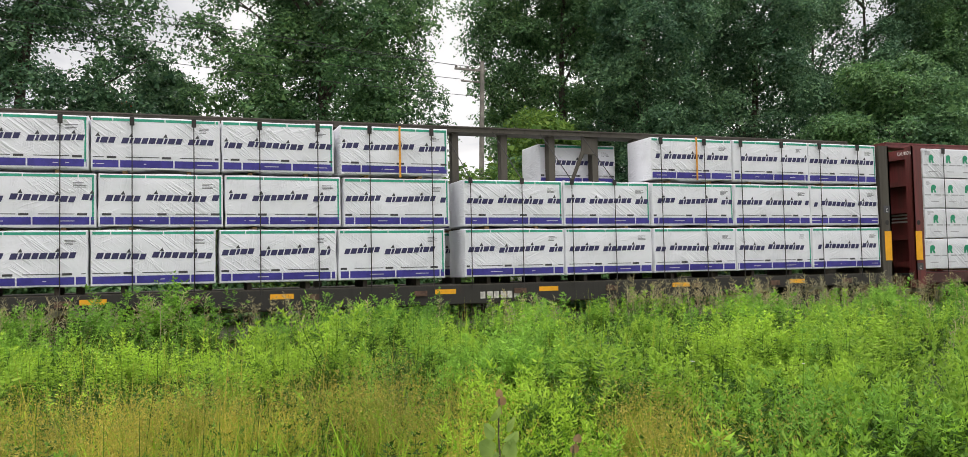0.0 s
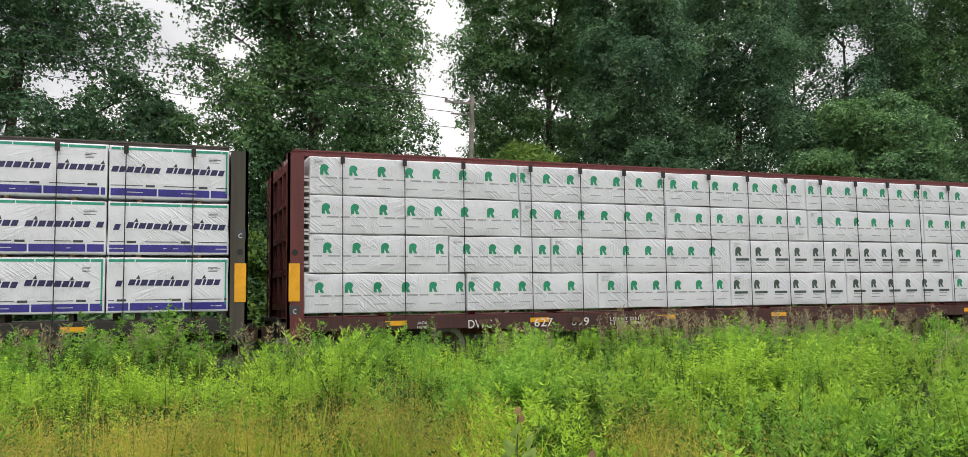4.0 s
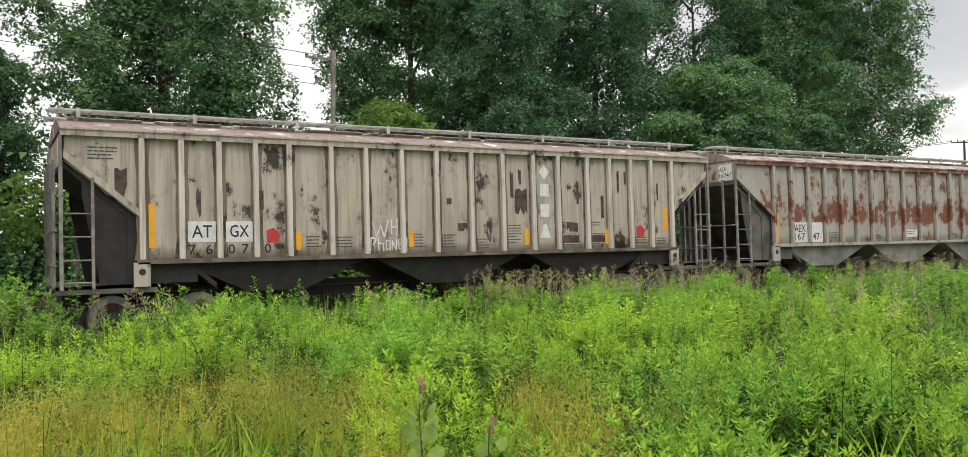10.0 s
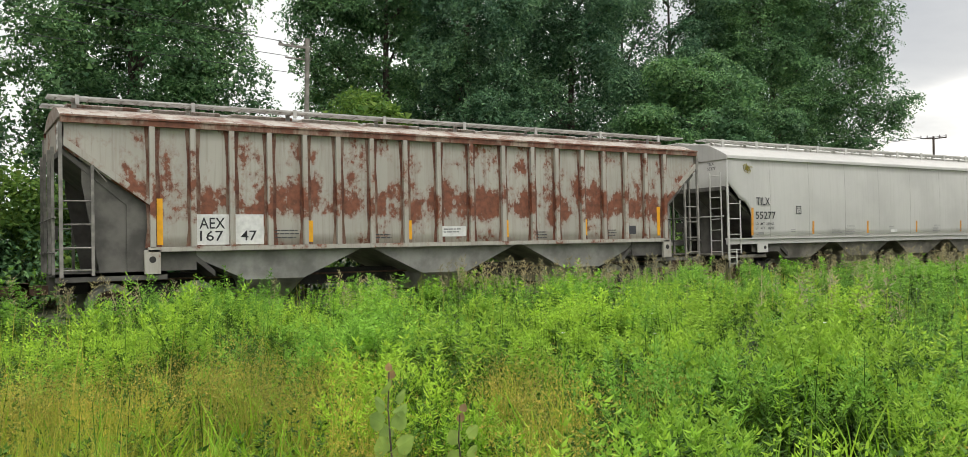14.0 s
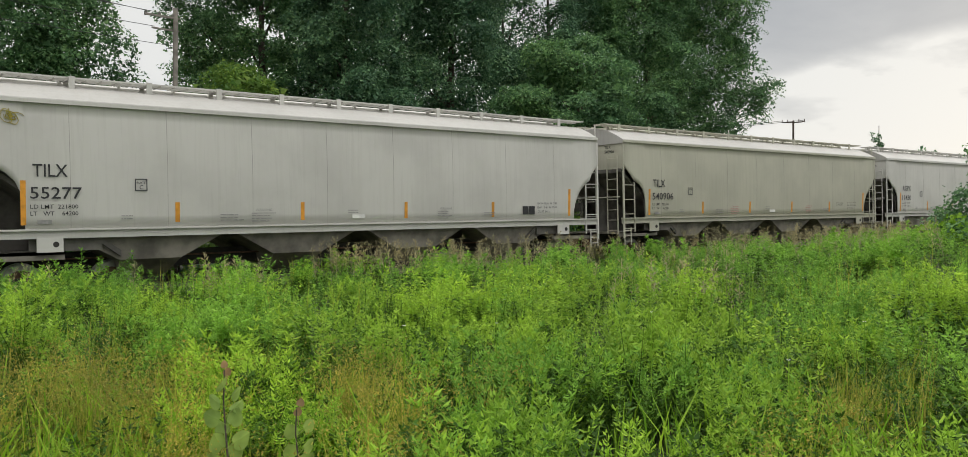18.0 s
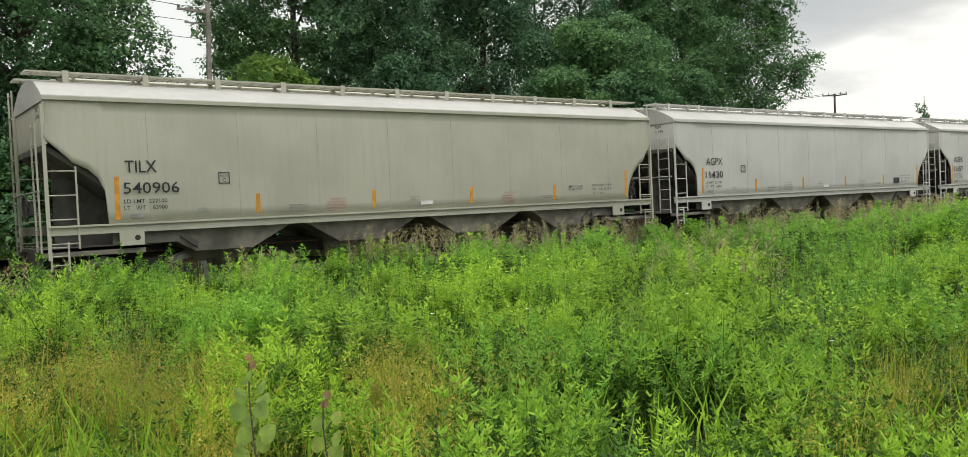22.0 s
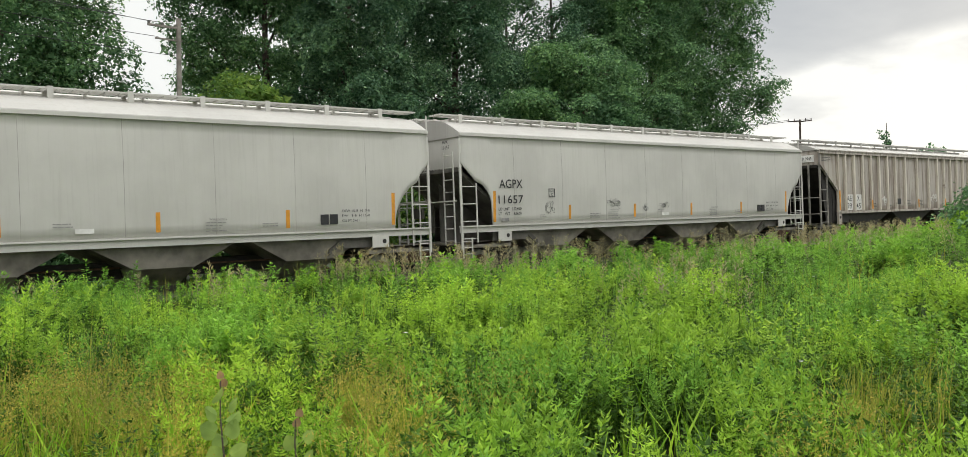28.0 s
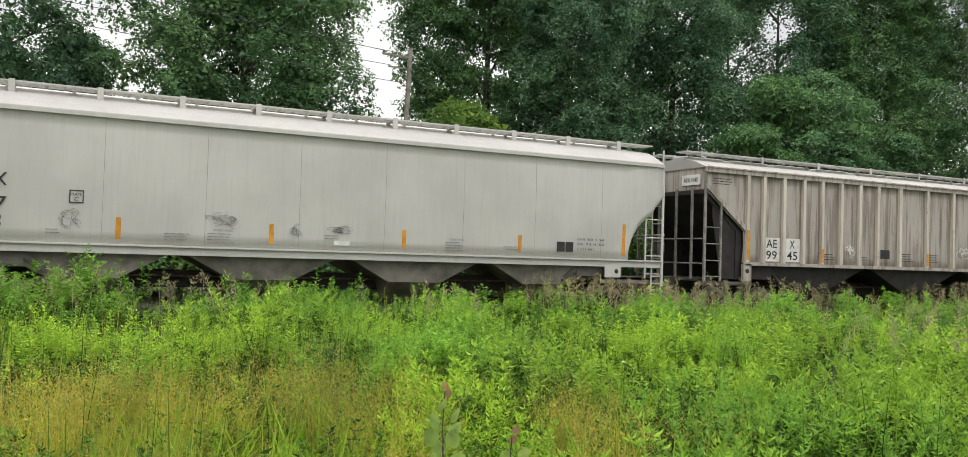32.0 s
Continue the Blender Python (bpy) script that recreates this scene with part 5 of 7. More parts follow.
def pack_mesh(w, d, h, seed):
    """A wrapped pack: rounded edges, its front and back slightly bellied, its corners tucked."""
    bm = bmesh.new()
    r = 0.014
    nx, nz = max(6, int(w * 7)), 9
    xs = [0, r, 2 * r] + [r + (w - 2 * r) * k / nx for k in range(1, nx)] + [w - 2 * r, w - r, w]
    zs = [0, r, 2 * r] + [r + (h - 2 * r) * k / nz for k in range(1, nz)] + [h - 2 * r, h - r, h]
    grid = {}
    for s in (0, 1):
        for i, x in enumerate(xs):
            for j, z in enumerate(zs):
                ex = 1 if i in (0, len(xs) - 1) else 0
                ez = 1 if j in (0, len(zs) - 1) else 0
                tuck = r * (ex or ez) * (1.0 if not (ex and ez) else 1.6)
                y = tuck - bulge(x, z, w, h, seed)
                sag = (0.02 if j else 0.07) * noise.noise(Vector((x * 1.1, seed, 2.0 if j else 5.0))) if ez else 0
                jut = 0.02 * noise.noise(Vector((z * 2.2, seed, 9.0 + ex + i))) if ex else 0
                grid[s, i, j] = bm.verts.new((x + jut, y if s == 0 else d - y, max(0.0, z + sag) if j == 0 else z + sag))
    ni, nj = len(xs) - 1, len(zs) - 1
    for i in range(ni):
        for j in range(nj):
            bm.faces.new((grid[0, i, j], grid[0, i + 1, j], grid[0, i + 1, j + 1], grid[0, i, j + 1]))
            bm.faces.new((grid[1, i, j], grid[1, i, j + 1], grid[1, i + 1, j + 1], grid[1, i + 1, j]))
    for i in range(ni):
        for j in (0, nj):
            bm.faces.new((grid[0, i, j], grid[1, i, j], grid[1, i + 1, j], grid[0, i + 1, j]))
    for j in range(nj):
        for i in (0, ni):
            bm.faces.new((grid[0, i, j], grid[0, i, j + 1], grid[1, i, j + 1], grid[1, i, j]))
    bmesh.ops.recalc_face_normals(bm, faces=bm.faces[:])
    for f in bm.faces:
        f.smooth = True
    return bm


def patch(bm, outline, w, h, seed, mat, lift=0.005):
    """A flat printed shape that follows the wrap's front."""
    vs = []
    for x, z in outline:
        x, z = min(max(x, 0.035), w - 0.035), min(max(z, 0.03), h - 0.03)
        vs.append(bm.verts.new((x, -bulge(x, z, w, h, seed) - lift, z)))
    try:
        bm.faces.new(vs).material_index = mat
    except ValueError:
        pass


def strip(bm, x0, x1, z0, z1, w, h, seed, mat):
    x0, x1 = max(x0, 0.035), min(x1, w - 0.035)
    if x1 - x0 < 0.01:
        return
    n = max(1, int((x1 - x0) / 0.12))
    for k in range(n):
        a, b = x0 + (x1 - x0) * k / n, x0 + (x1 - x0) * (k + 1) / n
        patch(bm, [(a, z0), (b, z0), (b, z1), (a, z1)], w, h, seed, mat)


def blue_print(w, h, seed, rng, wrap):
    """Green and blue bands and the slanted blocks of a lumber company's mark, each a part of the wrap."""
    mats = [M_BLUE, M_GREEN, M_NAVY, M_INK, M_WHITE]
    bm = bmesh.new()
    tilt = rng.uniform(-0.012, 0.012)
    a = -rng.uniform(0, 1.0)
    while a < w:
        strip(bm, a, a + 0.98, h - 0.085, h - 0.03, w, h, seed, 1)
        a += 1.0
    part("green_band", bm, mats, wrap)
    low = bmesh.new()
    bm = bmesh.new()
    a = -rng.uniform(0, 1.1)
    while a < w:
        strip(low, a, a + 1.02, 0.05, 0.20, w, h, seed, 0)
        strip(low, a + 0.45, a + 0.75, 0.115, 0.13, w, h, seed, 4)
        strip(bm, a + 0.1, a + 0.75, 0.255, 0.27, w, h, seed, 3)
        strip(bm, a + 0.8, a + 0.98, 0.235, 0.28, w, h, seed, 3)
        a += 1.05
    if rng.random() < 0.6:
        strip(bm, w - 0.075, w - 0.04, 0.15, h - 0.06, w, h, seed, 1)
    part("blue_band", low, mats, wrap)
    for k in range(4):
        strip(bm, w - 0.42, w - 0.42 + rng.uniform(0.12, 0.26), h - 0.20 - 0.03 * k, h - 0.19 - 0.03 * k, w, h, seed, 3)
    tagged(part("fine_print", bm, mats, wrap), kind="stuff")
    a = -rng.uniform(0.1, 1.1)
    z0 = h * 0.50
    widths = (0.125, 0.055, 0.125, 0.11, 0.125, 0.115, 0.055, 0.13, 0.11)
    while a < w:
        x = a
        for k, bw in enumerate(widths):
            hh = 0.120
            z = z0 + tilt * (x - a) * 4
            lean = 0.04
            if x > 0.03 and x + bw < w - 0.05:
                bm = bmesh.new()
                patch(bm, [(x, z), (x + bw, z), (x + bw + lean, z + hh), (x + lean, z + hh)], w, h, seed, 2)
                if k in (1, 6):
                    patch(bm, [(x + 0.0, z + hh + 0.015), (x + bw + 0.03, z + hh + 0.015), (x + bw * 0.75 + 0.015, z + hh + 0.095)], w, h, seed, 3)
                part("company_mark", bm, mats, wrap)
            x += bw + 0.026
        a += 1.29


def arch_shapes(cx, z, s):
    """A plain leafy blob on two short feet: its outlines, each convex."""
    blob = [(cx + 0.46 * s * math.cos(a), z + 0.72 * s + 0.42 * s * math.sin(a)) for a in (0.1, 0.6, 1.1, 1.6, 2.1, 2.6, 3.1)]
    blob += [(cx - 0.46 * s, z + 0.45 * s), (cx + 0.25 * s, z + 0.38 * s)]
    stem = [(cx - 0.46 * s, z), (cx - 0.12 * s, z), (cx - 0.10 * s, z + 0.46 * s), (cx - 0.46 * s, z + 0.46 * s)]
    foot = [(cx + 0.14 * s, z), (cx + 0.5 * s, z), (cx + 0.26 * s, z + 0.44 * s), (cx - 0.08 * s, z + 0.44 * s)]
    return blob, stem, foot


def green_print(w, h, seed, rng, ink, wrap, start=None):
    mats = [M_LOGO, M_LOGODARK, M_FAINT]
    fine = bmesh.new()
    x = rng.uniform(0.10, 0.45) if start is None else start
    z = h * 0.52
    while x < w - 0.1:
        bm = bmesh.new()
        for outline in arch_shapes(x, z, 0.21):
            patch(bm, outline, w, h, seed, 0 if not ink else 1)
        if ink:
            strip(bm, x - 0.08, x + 0.34, z - 0.13, z - 0.065, w, h, seed, 1)
            strip(fine, x - 0.08, x + 0.22, z - 0.18, z - 0.16, w, h, seed, 2)
        else:
            strip(fine, x - 0.33, x - 0.12, z - 0.08, z - 0.05, w, h, seed, 2)
            strip(fine, x + 0.02, x + 0.28, z - 0.08, z - 0.05, w, h, seed, 2)
        strip(fine, x - 0.1, x + 0.2, z - 0.27, z - 0.25, w, h, seed, 2)
        part("company_mark", bm, mats, wrap)
        x += 0.66
    for k in range(4):
        strip(fine, 0.1, 0.1 + rng.uniform(0.1, 0.25), h - 0.09 - 0.03 * k, h - 0.08 - 0.03 * k, w, h, seed, 2)
    tagged(part("fine_print", fine, mats, wrap), kind="stuff")


def lumber_pack(u0, u1, z0, z1, style, label, group, seed, y=-1.50, depth=1.18, skid=0.05, start=None):
    rng = random.Random(seed)
    w, h = u1 - u0, z1 - z0
    pack = thing("lumber_pack", label, "lumber pack", group)
    rolling(pack, u0)
    pack.matrix_basis = pack.matrix_basis @ Matrix.Translation((0, y, z0))
    MOVING[-1] = (pack, u0, y, z0)
    mats = M_WRAP if style == "blue" else M_WRAP_GREY
    wrap = part("wrap", pack_mesh(w, depth, h, seed), mats, pack)
    if style == "blue":
        blue_print(w, h, seed, rng, wrap)
    else:
        green_print(w, h, seed, rng, style == "ink", wrap, start)
    for k in range(2 + int(w > 3.5)):
        x = w * (k + 0.5) / (2 + int(w > 3.5))
        bm = bmesh.new()
        box(bm, x - 0.045, x + 0.045, 0.16, depth - 0.10, -skid, 0.0)
        # Bottom-row skids take the dark tie colour to paint the gap as shaded.
        part("skid", bm, M_TIE if skid > 0.1 else M_LUMBER, pack)
    return pack


RIV = -3.85
olive = centre_beam(RIV, 23.4, M_OLIVE, "dark olive centre-beam flat car stacked with wrapped panel packs", [2.35, 4.95, 7.4, 10.85, 12.16, 13.50, 14.76, 16.0, 18.4, 20.8], 1.20, 5.10, [2.45, 6.16, 9.85, 12.45, 16.15, 19.8], M_OLIVESILL)
bm = bmesh.new()
prism(bm, [(13.92, 3.6), (14.00, 3.6), (14.42, 4.52), (14.74, 4.52), (14.74, 4.96), (14.36, 4.96), (14.34, 4.60)], -0.2, -0.16)
part("gusset_brace", bm, M_OLIVE, olive)
LAST_FIVE = [(6.74, 9.29), (9.33, 11.74), (11.80, 14.26), (14.29, 16.74), (16.77, 19.15)]
STACK = [((1.36, 2.49), [(-3.55, -1.25), (-1.20, 1.20), (1.28, 3.75), (3.80, 6.26), *LAST_FIVE]),
         ((2.56, 3.65), [(-3.55, -1.10), (-1.06, 1.36), (1.40, 3.86), (3.93, 6.40), *LAST_FIVE]),
         ((3.73, 4.82), [(-3.55, -1.24), (-1.20, 1.31), (1.34, 3.72), (3.86, 6.38), *LAST_FIVE])]
seed = 100
LAB = "white-wrapped panel pack with blue and green bands on flat car"
for row, ((z0, z1), columns) in enumerate(STACK):
    skid = 0.16 if row == 0 else 0.07
    for k, (a, b) in enumerate(columns):
        if row == 2 and k in (4, 5):
            continue
        seed += 1
        lumber_pack(a, b, z0, z1, "blue", LAB, "packs on the olive car", seed, -1.50 + (RNG.uniform(0, 0.05) if row else 0), skid=skid)
    for k in (4, 5, 6):
        seed += 1
        a, b = ((6.5, 8.85), (9.45, 11.70), (11.8, 14.2))[k - 4]
        if row < 2 or k == 5:
            lumber_pack(a, b, z0, z1, "blue", "white-wrapped panel pack on the far side of the flat car", "packs on the olive car", seed, 0.22, skid=skid)

RES = 20.38
red = centre_beam(RES, 23.45, M_RED, "oxide red centre-beam flat car fully loaded with wrapped lumber", [2.5 + 2.3 * k for k in range(9)], 1.18, 5.12, [2.2 + 3.6 * k for k in range(6)], M_REDSILL)
write(red, "CAUTION", 0, 0, 0, 0.1, M_WHITE, 0.5).matrix_basis = end_place(-0.004, -1.05, 4.60)
write(red, "DWC 627", 0, 0, 0, 0.14, M_WHITE, 0.85).matrix_basis = end_place(0.25, -0.62, 3.72)
bm = bmesh.new()
for k in range(4):
    box(bm, 0.25, 0.256, -1.2, -0.5 + 0.05 * k, 2.95 - 0.1 * k, 3.0 - 0.1 * k)
tagged(part("small_writing", bm, M_WHITE, red), kind="stuff")
write(red, "DWC", 4.2, 0.86, -1.53, 0.2, M_WHITE, 0.6)
write(red, "627", 5.9, 0.86, -1.53, 0.2, M_WHITE, 0.5)
write(red, "099", 6.9, 0.86, -1.53, 0.2, M_WHITE, 0.5)
write(red, "LD LMT 225100", 8.0, 0.96, -1.53, 0.085, M_WHITE, 1.0)
write(red, "LT  WT   60900", 8.0, 0.85, -1.53, 0.085, M_WHITE, 1.0)
write(red, "JACK", 2.95, 0.97, -1.53, 0.06, M_WHITE, 0.24)
write(red, "HERE", 2.95, 0.89, -1.53, 0.06, M_WHITE, 0.24)
bm = bmesh.new()
for k in range(12):
    bars(bm, 0.365, 4.35 - 0.24 * k, -1.45, 2, 0.16, 0.05, 0.03, RNG)
tagged(part("small_writing", bm, M_WHITE, red), kind="stuff")
ROWS_OF_PACKS = [((3.93, 4.79), [20.85, 25.95, 30.12, 34.78, 39.18, 43.52], "green", {1: 0.08, 2: 0.26}),
                 ((3.05, 3.91), [20.85, 25.99, 30.15, 34.80, 39.18, 43.52], "green", {1: 0.32, 2: 0.33}),
                 ((2.17, 3.03), [20.85, 24.13, 26.79, 32.13, 36.08, 40.10, 43.52], "mixed", {1: 0.43, 2: 0.12}),
                 ((1.27, 2.15), [20.73, 24.56, 28.07, 32.11, 36.10, 40.20, 43.52], "mixed", {1: 0.10, 2: 0.36})]
for (z0, z1), cuts, style, starts in ROWS_OF_PACKS:
    for k, (a, b) in enumerate(zip(cuts, cuts[1:])):
        seed += 1
        s = "ink" if style == "mixed" and k in (3, 4) else "green"
        lumber_pack(a + 0.015, b - 0.015, z0, z1, s, "white-wrapped lumber pack with green marks on the red car" if s == "green" else "white-wrapped lumber pack with grey marks on the red car", "packs on the red car", seed, -1.48, start=starts.get(k))


def straps(car, u, places, deck, top, name="tie_down_cable"):
    for x in places:
        bm = bmesh.new()
        tube(bm, (x - u, -1.56, deck - 0.1), (x - u, -1.555, top - 0.22), 0.011, n=5)
        tube(bm, (x - u, -1.555, top - 0.22), (x - u, -0.3, top - 0.06), 0.011, n=5)
        box(bm, x - u - 0.045, x - u + 0.045, -1.575, -1.535, top - 0.36, top - 0.19)
        part(name, bm, M_SOOTSHADE, car)


straps(olive, RIV, [-2.95, -1.75, -0.42, 0.78, 2.12, 3.36, 4.52, 5.97, 12.06, 13.36, 14.50, 15.82, 17.10, 18.42], 1.20, 5.0)
straps(red, RES, [21.6, 23.05, 24.5, 26.25, 27.62, 28.88, 30.05, 31.48, 32.74, 34.04, 35.26, 36.55, 37.77, 38.97, 40.19, 41.53, 42.83], 1.18, 5.0)

for x in (6.9, 8.2, 9.52, 10.70):                           # cables over the lower packs, up to the beam
    bm = bmesh.new()
    tube(bm, (x - RIV, -1.56, 1.1), (x - RIV, -1.555, 3.66), 0.011, n=5)
    tube(bm, (x - RIV, -1.555, 3.66), (x - 0.25 - RIV, -0.3, 5.0), 0.011, n=5)
    box(bm, x - RIV - 0.045, x - RIV + 0.045, -1.575, -1.535, 3.56, 3.69)
    part("tie_down_cable", bm, M_SOOTSHADE, olive)
part("stained_strap", bevelled(13.10 - RIV, 13.145 - RIV, -1.575, -1.55, 3.72, 4.84, 0.004), M_ORANGE, olive, "rust-stained orange strap")
bm = bmesh.new()                                           # plain blocks of the owner's mark on the sill
for k in range(6):
    box(bm, 10.95 + 0.17 * k, 11.07 + 0.17 * k + 0.02 * (k % 2), -1.526, -1.521, 0.86, 1.02)
part("company_mark", bm, M_WORN, olive)
part("stained_strap", bevelled(5.19 - RIV, 5.235 - RIV, -1.575, -1.55, 3.66, 4.84, 0.004), M_ORANGE, olive, "rust-stained orange strap")


# ---------------------------------------------------------------- ground and track
def smooth(a, b, v):
    k = np.clip((v - a) / (b - a), 0, 1)
    return k * k * (3 - 2 * k)


def ground_z(x, y):
    """The ground climbs with the track; a bank rises beyond it on the near side."""
    x, y = np.asarray(x, float), np.asarray(y, float)
    z = GRADE * np.clip(x, -260, 260)
    z = z + 0.75 * smooth(12, 28, x) * smooth(14.5, 6, y) * smooth(90, 60, x)
    z = z + 0.05 * np.sin(x * 0.9 + 1.3 * np.sin(y * 0.6)) * np.cos(y * 0.8)
    return z - 0.12 * smooth(16.5, 19.0, y) * smooth(40, 26, y)


def make_ground():
    xs = np.concatenate([[-2500, -1200, -600, -300, -160, -90, -60], np.arange(-40, 81, 1.0), [95, 120, 160, 220, 300, 600, 1200, 2500]])
    ys = np.concatenate([[-2500, -1000, -400, -150, -60, -30, -15], np.arange(-8, 48, 1.0), [55, 70, 100, 160, 300, 700, 1500, 2500]])
    gx, gy = np.meshgrid(xs, ys, indexing="ij")
    v = np.stack([gx, gy, ground_z(gx, gy)], -1).reshape(-1, 3)
    n = len(ys)
    i, j = np.meshgrid(np.arange(len(xs) - 1), np.arange(n - 1), indexing="ij")
    a = (i * n + j).ravel()
    me = mesh_np("ground", v, np.stack([a, a + n, a + n + 1, a + 1], 1), M_SOIL)
    tagged(new("ground", me), "dark soil under weeds and grass", "ground", kind="structure")


make_ground()
bm = bmesh.new()
drawn(bm, [(TRACK - 3.2, -0.75), (TRACK - 1.75, -0.17), (TRACK + 1.75, -0.17), (TRACK + 3.2, -0.75)], -170, 260)
for v in bm.verts:
    v.co.z += GRADE * v.co.x
ballast = tagged(part("track_bed", bm, M_BALLAST), "grey crushed stone bed under the rails", "track bed", kind="structure")
for s in (-1, 1):
    bm = bmesh.new()
    y = TRACK + s * 0.7525
    drawn(bm, [(y - 0.07, -0.16), (y + 0.07, -0.16), (y + 0.07, -0.145), (y + 0.012, -0.12), (y + 0.012, -0.04), (y + 0.036, -0.03), (y + 0.036, 0), (y - 0.036, 0), (y - 0.036, -0.03), (y - 0.012, -0.04), (y - 0.012, -0.12), (y - 0.07, -0.145)], -170, 260)
    for v in bm.verts:
        v.co.z += GRADE * v.co.x
    tagged(part("rail", bm, M_RUSTSTEEL), "rusty steel rail with a worn head", "rail", kind="structure")
bm = bmesh.new()
box(bm, -0.115, 0.115, -1.3, 1.3, -0.17, 0.0)
TIE = bpy.data.meshes.new("tie")
bm.to_mesh(TIE)
bm.free()
for k in range(150):
    x = -12 + 0.52 * k
    t = part_of("tie", TIE, M_TIE, ballast)
    t.location = (x, TRACK, GRADE * x - 0.162)


# ---------------------------------------------------------------- plants
GEN = np.random.default_rng(11)


def leaf_tris(base, along, side, length, width, fold):
    """Folded leaves, two triangles each: arrays of points and of corner numbers."""
    up = np.cross(along, side)
    tip = base + along * length[:, None] - up * (fold * length)[:, None]
    mid = base + along * (length * 0.45)[:, None]
    left = mid + side * (width * 0.5)[:, None] + up * (width * 0.18)[:, None]
    right = mid - side * (width * 0.5)[:, None] + up * (width * 0.18)[:, None]
    v = np.stack([base, left, tip, right], 1).reshape(-1, 3)
    k = np.arange(len(base))[:, None] * 4
    f = np.concatenate([k + [0, 2, 1], k + [0, 3, 2]], 1).reshape(-1, 3)
    return v, f


def unit(v):
    return v / np.maximum(1e-9, np.linalg.norm(v, axis=1))[:, None]


def joined(pieces):
    vs, fs, n = [], [], 0
    for v, f in pieces:
        vs.append(v)
        fs.append(f + n)
        n += len(v)
    return np.concatenate(vs), np.concatenate(fs)


def leaf_single(base, along, side, length, width):
    """Leaves of one triangle each, for plants that stay some way off."""
    v = np.stack([base - side * (width * 0.5)[:, None] + along * (length * 0.25)[:, None], base + side * (width * 0.5)[:, None] + along * (length * 0.3)[:, None], base + along * length[:, None]], 1).reshape(-1, 3)
    return v, np.arange(len(v)).reshape(-1, 3)


def weed(rng, leaves, shape, size, rise=0.35, single=False, low=0.32, bunch=1):
    """One upright leafy weed, 1 m tall: stems and spirals of leaves. shape: lobed, broad or narrow."""
    pieces, young = [], []
    for stem_no in range(bunch):
        lean = rng.normal(0, 0.06 if bunch == 1 else 0.16, 2)
        foot = rng.normal(0, 0.05, 2) * (bunch > 1)
        tall = 1.0 if stem_no == 0 else rng.uniform(0.72, 0.98)

        def stem(h):
            return np.stack([foot[0] + lean[0] * h * h, foot[1] + lean[1] * h * h, h * tall], 1)
        h = np.linspace(0, 0.97, 3)
        c = stem(h)
        r = 0.006 * (1 - 0.7 * h)
        ring = np.concatenate([np.stack([c[:, 0] + r * math.cos(a), c[:, 1] + r * math.sin(a), c[:, 2]], 1) for a in (0, 2.1, 4.2)])
        f = []
        for k in range(3):
            for j in range(2):
                a, b = k * 3 + j, ((k + 1) % 3) * 3 + j
                f += [(a, b, b + 1), (a, b + 1, a + 1)]
        pieces.append((ring, np.array(f)))
        n = leaves // bunch
        hh = low + (1 - low) * np.sort(rng.random(n)) ** 0.75
        az = np.arange(n) * 2.4 + rng.normal(0, 0.4, n)
        up = np.where(hh > 0.90, 0.55 + rise, rise + 0.3 * (hh - 0.6)) + rng.normal(0, 0.2, n)
        along = unit(np.stack([np.cos(az), np.sin(az), up], 1))
        side = unit(np.cross(along, np.array([0, 0, 1.0]) + rng.normal(0, 0.3, (n, 3))))
        length = size * (1.15 - 0.42 * hh ** 2) * rng.uniform(0.7, 1.25, n)
        base = stem(hh)
        fold = rng.uniform(0.05, 0.4, n)
        if shape == "lobed":
            pieces.append(leaf_single(base, along, side, length * 1.2, length * 0.50) if single else leaf_tris(base, along, side, length * 1.2, length * 0.40, fold))
        elif single:
            pieces.append(leaf_single(base, along, side, length * 1.2, length * (0.52 if shape == "broad" else 0.32)))
        else:
            pieces.append(leaf_tris(base, along, side, length * 1.2, length * (0.46 if shape == "broad" else 0.26), fold))
    v, f = joined(pieces)
    # Slot 1: upper leaves, painted as lit; slot 0: lower ones, painted as shaded.
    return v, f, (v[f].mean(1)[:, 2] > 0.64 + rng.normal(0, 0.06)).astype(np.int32)


